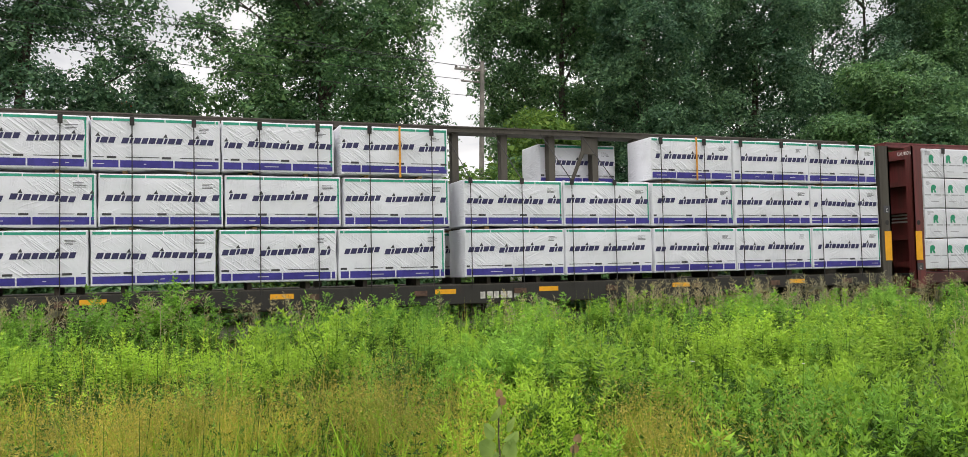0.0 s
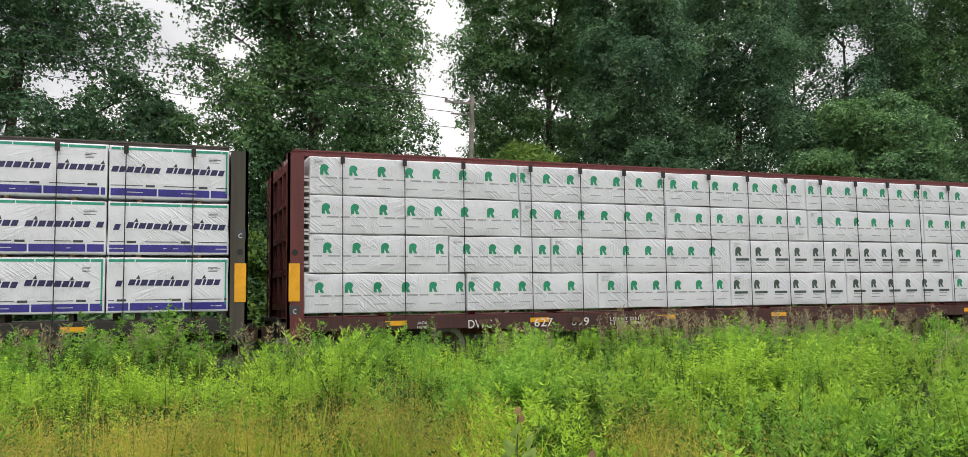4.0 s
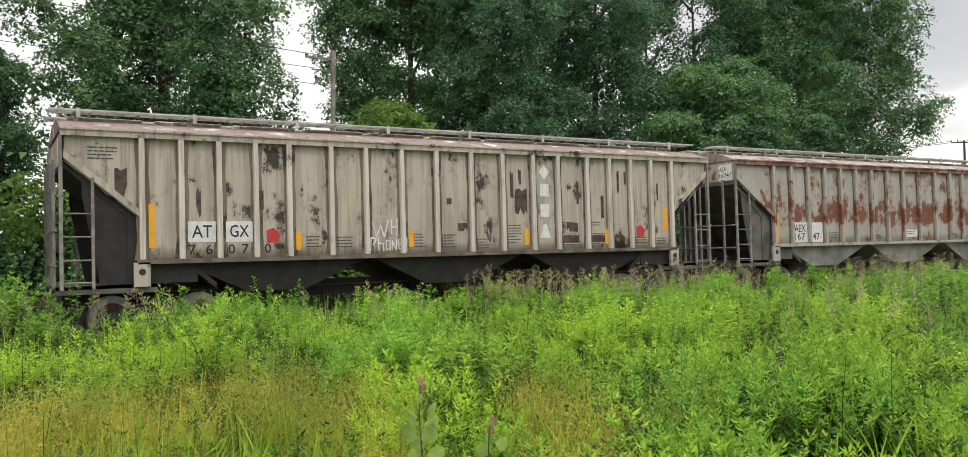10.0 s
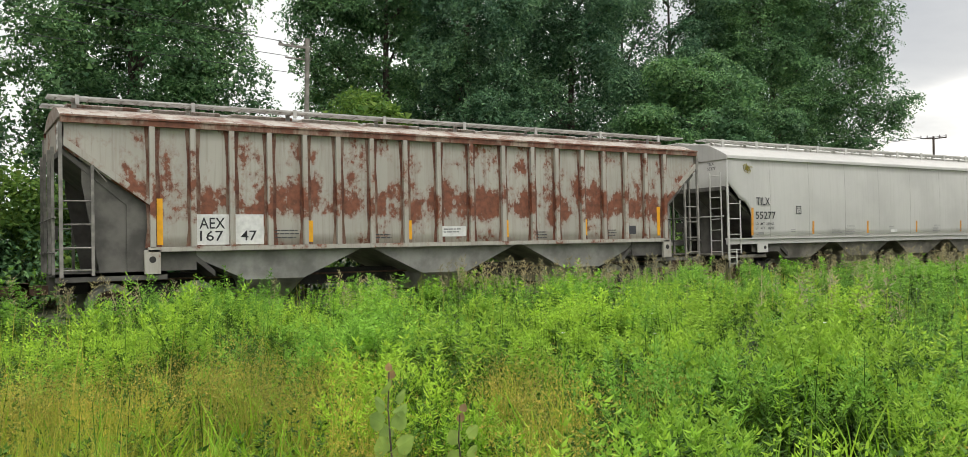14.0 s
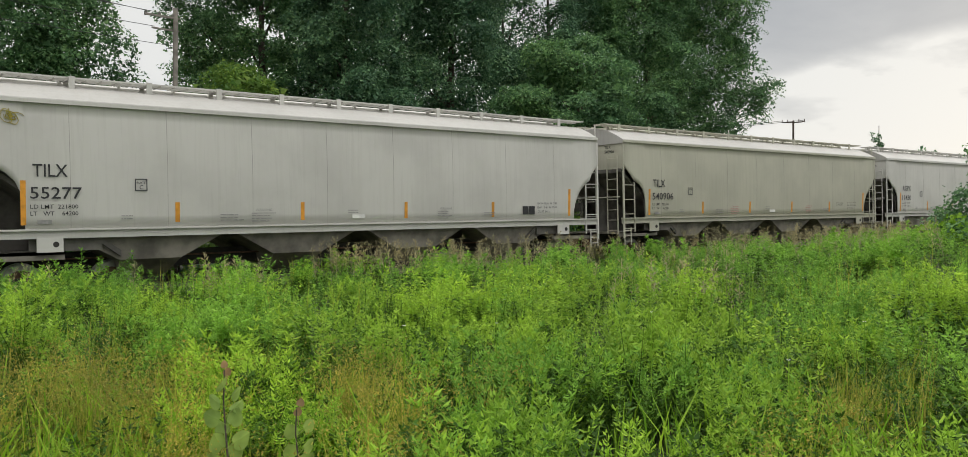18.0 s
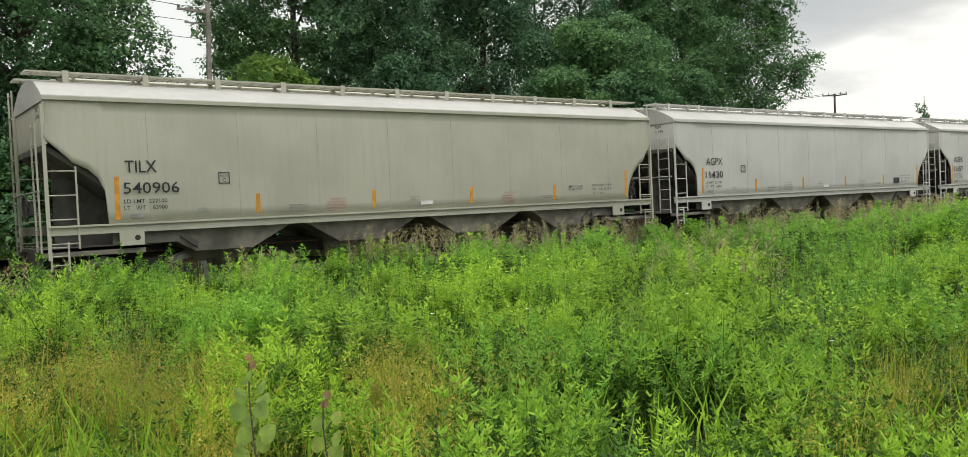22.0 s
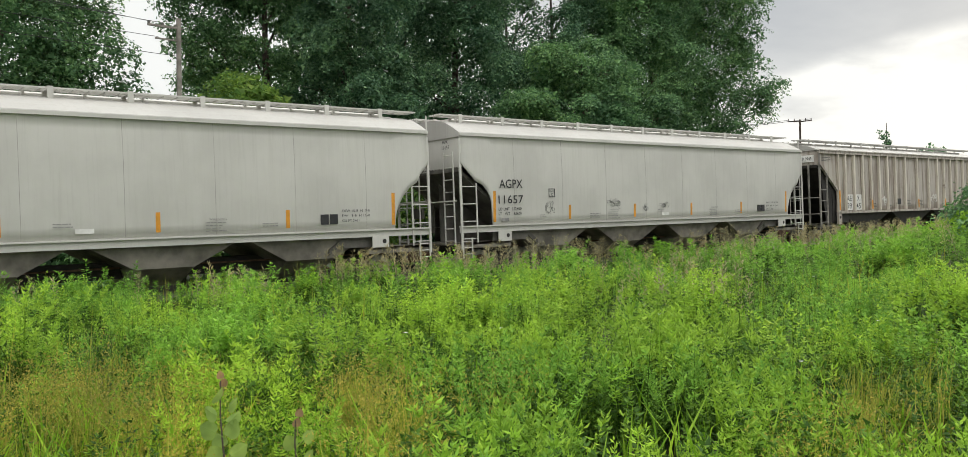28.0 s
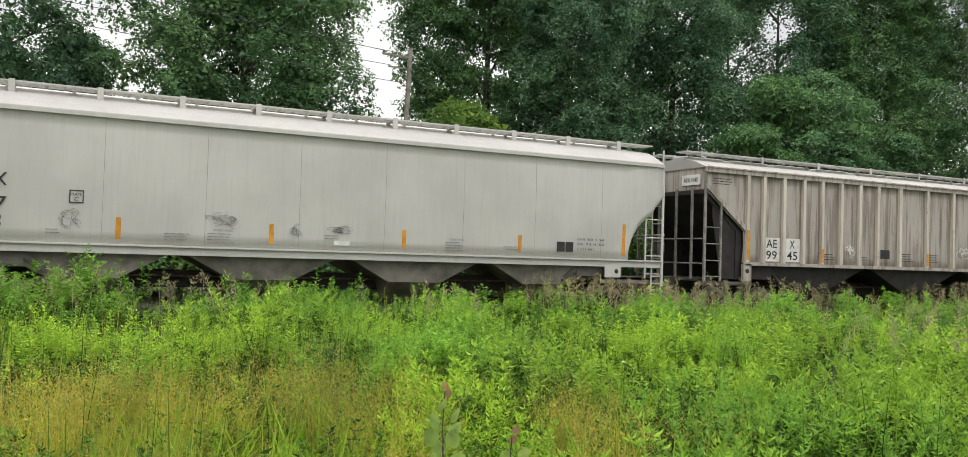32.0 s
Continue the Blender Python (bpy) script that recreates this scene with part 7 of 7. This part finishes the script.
def tree(x, y, height, radius, crown_low, count, mat, label, seed, size=0.17, lobes=60, extra=(), open_sky=0.0, flat=0.85, lump=1.0):
    lobes = int(lobes * 1.5)
    r = np.random.default_rng(seed)
    z0 = float(ground_z(x, y))
    t = thing("tree", label, "tree", "trees behind the track", at=pose(x, y, z0 - 0.1))
    blobs = []
    for k in range(lobes):
        h = crown_low + (height - crown_low) * (k + 0.5) / lobes
        f = (h - crown_low) / (height - crown_low)
        reach = radius * (0.45 + 0.55 * math.sin(math.pi * min(1, 0.25 + 0.72 * f)) ** 0.7) * r.uniform(0.82, 1.06)
        a = k * 2.4 + r.normal(0, 0.3)
        b = radius * r.uniform(0.14, 0.32) * lump
        q = max(0.0, reach - b) * r.uniform(0.10, 1.0) ** 0.45
        if r.random() < open_sky:
            continue
        blobs.append((q * math.cos(a), q * math.sin(a), h, b))
    blobs += [tuple(e) for e in extra]
    v, f = joined([sprays(r, blobs, int(count * 1.55), 48, size * 0.86, (0.26, 0.60), flat=flat, at=(x, y, z0)), sprays(r, [(*b[:3], b[3] * 0.55) for b in blobs], int(len(blobs) * 3.2), 14, 0.30, at=(x, y, z0))])
    part_of("crown", mesh_np("crown", v, f, mat), mat, t)
    bm = bmesh.new()
    pts = [Vector((0.15 * math.sin(k * 1.3 + seed), 0.15 * math.cos(k * 0.9 + seed), height * 0.80 * k / 6)) for k in range(7)]
    for k, (a, b) in enumerate(zip(pts, pts[1:])):
        w = 0.018 * height
        tube(bm, a, b, w * (1 - k / 6.6), w * (1 - (k + 1) / 6.6), 10)
    part("trunk", bm, M_BARK, t)
    for b in blobs[::5]:
        bm = bmesh.new()
        p = Vector(b[:3])
        root = Vector((0, 0, max(1.0, p.z - 0.75 * math.hypot(p.x, p.y) - 0.4)))
        mid = root.lerp(p, 0.55) + Vector((0, 0, 0.25))
        tube(bm, root, mid, 0.08, 0.05, 6)
        tube(bm, mid, p, 0.05, 0.02, 6)
        for k in range(3):
            tip = p + Vector(r.normal(0, 0.6, 3)) * b[3]
            tube(bm, mid.lerp(p, 0.6), tip, 0.025, 0.008, 5)
        part("limb", bm, M_BARK, t)
    return t


def at_bearing(deg, dist):
    return dist * math.sin(radians(deg)), dist * math.cos(radians(deg))


def behind(deg, y):
    """A spot at a bearing from the viewer, y metres deep."""
    return y * math.tan(radians(deg)), y


BROAD = "tall dark green broadleaf tree in full leaf behind the railway"
tree(*behind(-8.0, 33), 18, 4.7, 2.6, 1500, M_LEAF_DARK, BROAD, 1, open_sky=0.08,
     extra=((3.6, 0, 7.5, 1.2), (3.9, 0, 9.6, 1.0), (3.4, 0, 11.5, 1.3), (3.8, 0, 13.6, 1.3), (3.2, 0, 15.8, 1.4), (2.8, 0, 5.6, 1.3)))
tree(*behind(-16, 36), 17, 5.0, 3.0, 450, M_LEAF_DARK, BROAD, 2, 0.24)
tree(*behind(-0.2, 36), 9.6, 2.2, 3.4, 380, M_LEAF_DARK, "small dark tree between taller ones behind the track", 3, lobes=26)
tree(*behind(9.5, 33), 20, 4.7, 2.0, 2800, M_LEAF_OAK, "large broadleaf tree with fresh green outer leaves behind the railway", 4, lobes=90,
     extra=((4.2, -1, 4.2, 1.2), (4.4, -1, 7.4, 0.8), (4.0, 0, 12.3, 1.1), (4.0, 0, 15.8, 1.2), (3.8, 0, 17.5, 1.3), (3.8, -1, 6.3, 1.1), (3.7, -1, 8.6, 1.0), (3.3, 0, 11.5, 1.2), (3.4, 0, 14.5, 1.2), (-4.2, 0, 13.5, 1.3), (-4.3, 0, 10.5, 1.1), (3.3, -1.5, 5.2, 1.2), (3.4, 0, 13, 1.0), (3.4, 0, 10, 1.0), (-4.0, 0, 8, 1.2), (-3.8, 0, 6, 1.3), (-4.2, 0, 16, 1.3)))
tree(*behind(25.6, 38), 20, 3.9, 2.2, 1700, M_LEAF_OAK, BROAD, 5, extra=((-2.6, 0, 8.0, 1.6), (-2.8, 0, 10.4, 1.6), (-2.8, 0, 12.8, 1.7), (-2.6, 0, 15.2, 1.7), (-2.6, 0, 17.6, 1.7), (-4.3, 0, 10.2, 0.8), (-4.4, 0, 12.4, 1.0), (-4.2, 0, 14.0, 1.2), (-4.0, 0, 16.6, 1.3), (-3.6, 0, 8.6, 0.9), (-4.0, 0, 11.3, 0.9), (-3.8, 0, 12.8, 1.1), (-3.7, 0.3, 14.2, 1.1), (-3.5, 0, 15.8, 1.2), (-2.9, 0, 9.2, 1.0), (-2.8, 0, 7.4, 1.0), (-2.8, 0, 5.8, 1.0)))
tree(*behind(31.0, 34), 20, 4.3, 2.2, 1700, M_LEAF_DARK, BROAD, 6)
tree(*behind(38.0, 35), 20, 5.0, 2.2, 1900, M_LEAF_DARK, BROAD, 7)
tree(*behind(44.5, 35), 20, 5.0, 2.2, 1900, M_LEAF_DARK, BROAD, 8, open_sky=0.1)
tree(*behind(51.0, 33), 21, 5.4, 2.4, 3300, M_LEAF_OAK, "spreading broadleaf tree at the end of the row", 9, lobes=80,
     extra=((2.8, -2.4, 10.5, 1.8), (3.0, -2.6, 13.0, 1.8), (3.0, -2.6, 15.5, 1.8), (2.8, -2.4, 18.0, 1.9), (4.0, -2.8, 12.0, 1.5), (4.0, -2.8, 14.4, 1.6), (3.9, -2.8, 16.8, 1.6), (5.0, -3.0, 11.0, 1.5), (5.2, -3.0, 13.0, 1.5), (5.0, -3.0, 15.0, 1.6), (4.8, -3.0, 17.0, 1.7), (4.4, -3.0, 19.0, 1.8), (4.0, -2.6, 21.0, 1.8), (3.6, -2.2, 8.8, 1.7), (3.2, -2.0, 6.4, 1.5), (5.4, -3.0, 9.0, 1.3), (6.0, -3.4, 9.4, 1.2), (7.0, -3.9, 9.9, 0.9), (7.8, -4.2, 10.2, 0.55), (6.3, -3.5, 8.2, 0.8), (4.8, -2.6, 12.0, 1.3), (4.4, -2.6, 7.4, 1.2)))
for k, deg in enumerate((28.6, 34.6, 41.4, 47.6, 52.6)):
    tree(*behind(deg, 43), 21, 4.2, 2.5, 340, M_LEAF_DARK, "dark tree standing behind the front row", 30 + k, 0.3, 50, open_sky=0.15)
tree(*behind(46.5, 29), 9.6, 4.5, 2.4, 1100, M_LEAF_OAK, "lower maple with layered light green branches", 10, 0.16, 90, flat=0.5, lump=0.5,
     extra=((-4.6, -0.5, 5.6, 1.0), (-4.2, -0.6, 7.2, 1.3), (4.4, -0.8, 6.2, 1.1), (4.9, -1.0, 8.0, 0.9), (0.5, 0, 10.6, 0.9), (-2.2, 0, 9.8, 1.2), (2.6, 0, 9.4, 1.3)))
tree(*behind(24.0, 30), 7.7, 2.4, 1.6, 400, M_LEAF_LIME, "young lime green tree in front of the dark row", 12, 0.15, 34, flat=0.6, lump=0.6)


def bushes():
    r = np.random.default_rng(21)
    k = 0
    for x in np.arange(-13, 47, 2.6):
        y = 29.0 + r.uniform(-1.5, 2.0)
        z0 = float(ground_z(x, y))
        h = r.uniform(3.2, 4.6)
        if x > 36:
            h *= 0.8
        if 5 < x < 16:
            h *= 1.45
        b = thing("bush", "dense dark green undergrowth bush behind the track", "bush", "undergrowth", at=pose(x, y, z0))
        lobes = [(r.normal(0, 0.9), r.normal(0, 0.7), h * r.uniform(0.15, 0.85), r.uniform(0.8, 1.35)) for _ in range(12)]
        v, f = sprays(r, lobes, 210, 36, 0.19)
        part_of("leaves", mesh_np("leaves", v, f, M_LEAF_OAK if k % 3 else M_LEAF_LIME), [], b)
        for lobe in lobes[:5]:
            bm = bmesh.new()
            tube(bm, (lobe[0] * 0.2, lobe[1] * 0.2, 0), lobe[:3], 0.04, 0.012, 5)
            part("stem", bm, M_BARK, b)
        k += 1


def undergrowth():
    r = np.random.default_rng(23)
    for x in np.arange(-14, 50, 2.9):
        x, y = x + r.uniform(-0.6, 0.6), 33.2 + r.uniform(-1.0, 1.0)
        b = thing("bush", "low dark green thicket under the trees", "bush", "undergrowth", at=pose(x, y, float(ground_z(x, y))))
        lobes = [(r.normal(0, 1.0), r.normal(0, 0.6), r.uniform(0.2, 2.6), r.uniform(0.8, 1.3)) for _ in range(9)]
        v, f = sprays(r, lobes, 120, 26, 0.27)
        part_of("leaves", mesh_np("leaves", v, f, M_LEAF_DARK), [], b)
        for lobe in lobes[:4]:
            bm = bmesh.new()
            tube(bm, (lobe[0] * 0.2, lobe[1] * 0.2, 0), lobe[:3], 0.04, 0.012, 5)
            part("stem", bm, M_BARK, b)


bushes()
undergrowth()


# ---------------------------------------------------------------- poles, wires and the far distance
def cable(bm, p, q, sag, r=0.018, n=10):
    """One sagging wire, four-sided, from p to q."""
    p, q = Vector(p), Vector(q)
    a = (q - p).cross(Vector((0, 0, 1))).normalized() * r
    b = Vector((0, 0, r))
    rings = []
    for k in range(n + 1):
        c = p.lerp(q, k / n) - Vector((0, 0, sag * 4 * (k / n) * (1 - k / n)))
        rings.append([bm.verts.new(c + d) for d in (a, b, -a, -b)])
    for u, v in zip(rings, rings[1:]):
        for k in range(4):
            bm.faces.new((u[k], u[(k + 1) % 4], v[(k + 1) % 4], v[k]))


def utility_pole():
    x, y = at_bearing(20.3, 31)
    z0 = float(ground_z(x, y))
    top = 1.58 + 31 * math.tan(radians(14.2)) - z0
    p = thing("utility_pole", "weathered wooden utility pole with a crossarm, among trees", "utility pole", at=pose(x, y, z0))
    bm = bmesh.new()
    tube(bm, (0, 0, -0.5), (0, 0, top), 0.105, 0.08, 12)
    part("pole", bm, M_POLE, p)
    bm = bmesh.new()
    box(bm, -1.05, 0.15, -0.04, 0.04, top - 0.38, top - 0.31)
    part("crossarm", bm, M_POLE, p)
    bm = bmesh.new()
    box(bm, -0.8, 0.12, -0.035, 0.035, top - 0.80, top - 0.75)
    part("crossarm", bm, M_POLE, p)
    for k in range(3):
        bm = bmesh.new()
        disc(bm, -1.0 + 0.45 * k, -0.04, 0.04, top - 0.27, 0.045, 10)
        part("insulator", bm, M_DARKGREY, p)
    for dx, z, far in ((-1.0, top - 0.23, 11.2), (-0.55, top - 0.23, 10.5), (-0.7, top - 0.72, 9.7), (0.0, top - 1.3, 9.0)):
        bm = bmesh.new()
        cable(bm, (x + dx, y, z0 + z), (x - 30, y - 3, z0 + far), 0.4, 0.010)
        tagged(part("overhead_wire", bm, M_WIRE), "thin black overhead wire strung from the pole", "wire", "overhead wires")


utility_pole()


def far_pole():
    x, y = at_bearing(60.1, 78)
    z0 = float(ground_z(x, y))
    p = thing("utility_pole", "distant dark utility pole with one crossarm", "utility pole", at=pose(x, y, z0))
    top = 1.58 + 78 * math.tan(radians(7.35)) - z0
    bm = bmesh.new()
    tube(bm, (0, 0, -0.5), (0, 0, top), 0.11, 0.085, 8)
    part("pole", bm, M_DARKPOLE, p)
    bm = bmesh.new()
    a = Vector((math.cos(radians(60)), -math.sin(radians(60)), 0))
    for s in (-1, 1):
        tube(bm, Vector((0, 0, top - 0.18)), a * s * 0.95 + Vector((0, 0, top - 0.12)), 0.05, n=6)
    part("crossarm", bm, M_DARKPOLE, p)
    for s in (-0.9, -0.45, 0.45, 0.9):
        bm = bmesh.new()
        b = a * s + Vector((0, 0, top - 0.1))
        tube(bm, b, b + Vector((0, 0, 0.2)), 0.035, n=6)
        part("insulator", bm, M_DARKPOLE, p)
    for s in (-0.9, 0.9):
        bm = bmesh.new()
        b = a * s + Vector((x, y, z0 + top))
        cable(bm, b, b + Vector((-40, 22, -2.0)), 1.0, 0.02)
        tagged(part("overhead_wire", bm, M_WIRE), "thin wire running off behind the trees", "wire", "overhead wires")


far_pole()


def far_growth():
    r = np.random.default_rng(33)
    x, y = at_bearing(65.0, 95)
    z0 = float(ground_z(x, y))
    t = thing("conifer", "small distant ragged conifer showing above the train", "tree", at=pose(x, y, z0))
    top = 1.58 + 95 * math.tan(radians(6.8)) - z0
    bm = bmesh.new()
    tube(bm, (0, 0, 0), (0, 0, top), 0.16, 0.03, 8)
    part("trunk", bm, M_BARK, t)
    lobes = [(r.normal(0, 0.03 + 0.06 * k), 0, top - 0.34 * k - 0.15, 0.07 + 0.045 * k) for k in range(9)]
    lobes += [(-1.1, 0, top - 1.5, 0.25), (-1.5, 0, top - 1.0, 0.18)]
    v, f = leaf_cloud(r, lobes, 1000, 0.16, 0.6)
    part_of("crown", mesh_np("crown", v, f, M_LEAF_DARK), [], t)
    for k in range(16):
        b, d = 58 + 2.3 * k, 110 + 12 * (k % 3)
        x, y = at_bearing(b, d)
        z0 = float(ground_z(x, y))
        h = 1.58 + d * math.tan(radians(5.1 + 0.5 * math.sin(k * 1.9))) - z0
        if k < 3:
            h *= 0.8
        t = thing("far_tree", "distant low grey-green tree on the horizon", "tree", "far trees", at=pose(x, y, z0))
        lobes = [(r.normal(0, 2.0), r.normal(0, 1.0), h * r.uniform(0.4, 0.86), 1.6) for _ in range(7)]
        v, f = leaf_cloud(r, lobes, 2600, 0.5, 1.2)
        part_of("crown", mesh_np("crown", v, f, M_LEAF_DARK), [], t)
        bm = bmesh.new()
        tube(bm, (0, 0, 0), (0, 0, h * 0.6), 0.22, 0.1, 7)
        part("trunk", bm, M_BARK, t)


far_growth()


def vine_pole():
    x, y = at_bearing(72.4, 31)
    z0 = float(ground_z(x, y))
    top = 1.58 + 31 * math.tan(radians(13.3)) - z0
    p = thing("vine_covered_pole", "old dark pole overgrown by a cone of climbing vines", "pole", at=pose(x, y, z0))
    bm = bmesh.new()
    tube(bm, (0, 0, -0.4), (0.05, 0, top), 0.15, 0.12, 12)
    part("pole", bm, M_DARKPOLE, p)
    r = np.random.default_rng(44)
    lobes = []
    for k in range(70):
        f = k / 69
        h = 0.2 + (top - 1.3) * f
        w = 1.9 * (1 - f) ** 1.1 + 0.30
        a = k * 2.4
        q = w * r.uniform(0.35, 0.95)
        lobes.append((q * math.cos(a), q * math.sin(a), h, (0.22 + 0.36 * (1 - f)) * r.uniform(0.6, 1.25)))
    lobes += [(0.55, -0.2, top - 1.5, 0.22), (-0.4, 0.1, top - 1.2, 0.2), (-1.5, 0.6, 0.6, 0.7), (-2.2, 1.0, 0.3, 0.6), (1.6, -0.6, 0.7, 0.8)]
    v, f = sprays(r, lobes, 950, 30, 0.13, (0.15, 0.42))
    part_of("vine_leaves", mesh_np("vine_leaves", v, f, M_LEAF_OAK), [], p)
    for k in range(7):
        a = k * 0.9
        bm = bmesh.new()
        pts = [Vector((0.2 * math.cos(a + 3 * j / 8), 0.2 * math.sin(a + 3 * j / 8), top * 0.85 * j / 8)) for j in range(9)]
        for q, s in zip(pts, pts[1:]):
            tube(bm, q, s, 0.02, n=5)
        part("vine_stem", bm, M_BARK, p)
    for k in range(9):
        b, d = 69.0 + 1.6 * k, 29 + 1.5 * (k % 3)
        x, y = at_bearing(b, d)
        z0 = float(ground_z(x, y))
        t = thing("bush", "lime green bush on the bank beside the pole", "bush", "bank bushes", at=pose(x, y, z0))
        lobes = [(r.normal(0, 0.5), r.normal(0, 0.5), r.uniform(0.2, 0.8), r.uniform(0.35, 0.6)) for _ in range(7)]
        v, f = leaf_cloud(r, lobes, 1500, 0.14, 1.5)
        part_of("leaves", mesh_np("leaves", v, f, M_LEAF_LIME if k % 2 else M_WEED), [], t)


vine_pole()


def white_flowers():
    r = np.random.default_rng(61)
    bm = bmesh.new()
    for _ in range(18):
        b, d = r.uniform(35, 72), r.uniform(5, 16)
        x, y = at_bearing(b, d)
        z = float(ground_z(x, y)) + r.uniform(0.75, 1.0)
        for k in range(5):
            a = k * math.tau / 5
            p = Vector((x, y, z))
            q = p + Vector((math.cos(a), math.sin(a), 0.3)) * 0.011
            s = Vector((-math.sin(a), math.cos(a), 0)) * 0.005
            bm.faces.new([bm.verts.new(c) for c in (p, q + s, q + (q - p) * 0.4, q - s)])
        tube(bm, (x, y, z - 0.5), (x, y, z), 0.003, n=3, mat=1)
    tagged(part("white_flowers", bm, [M_FLOWER, M_WEED]), "tiny white flowers scattered in the weeds", "flowers", kind="stuff")


white_flowers()


def trumpet_flowers():
    r = np.random.default_rng(71)
    x, y = behind(-2.25, 33.5)
    z = 1.58 + math.hypot(x, y) * math.tan(radians(10.3))
    cluster = thing("trumpet_flowers", "cluster of orange-red trumpet flowers on a climbing vine", "flowers", at=pose(x, y, z))
    for k in range(6):
        d = Vector((r.normal(0, 0.8), -0.9, r.normal(0.1, 0.5))).normalized()
        foot = Vector(r.normal(0, 0.12, 3))
        bm = bmesh.new()
        tube(bm, foot, foot + d * 0.14, 0.015, 0.035, 8)
        tube(bm, foot + d * 0.14, foot + d * 0.17, 0.035, 0.08, 8)
        part("flower", bm, M_TRUMPET, cluster)
    bm = bmesh.new()
    tube(bm, (0, 0.1, 0.1), (0.3, 0.8, -3.0), 0.02, 0.03, 5)
    part("vine_stem", bm, M_BARK, cluster)


trumpet_flowers()


# ---------------------------------------------------------------- what moves
def motions():
    for ob, u, *at in MOVING:
        seat = Matrix.Translation((0, *at)) if at else Matrix()
        walk(ob, [(t, on_track(u + s) @ seat) for t, s in ROLL])
    ts, ss = zip(*ROLL)
    steps = [0.125 * k for k in range(257)]
    turns = [math.degrees(float(np.interp(t, ts, ss)) / 0.455) for t in steps]
    for w, x in SPINNING:
        y = 0.0
        walk(w, [(t, pose(x, y, 0.455, 0, a, 0)) for t, a in zip(steps, turns)])


motions()
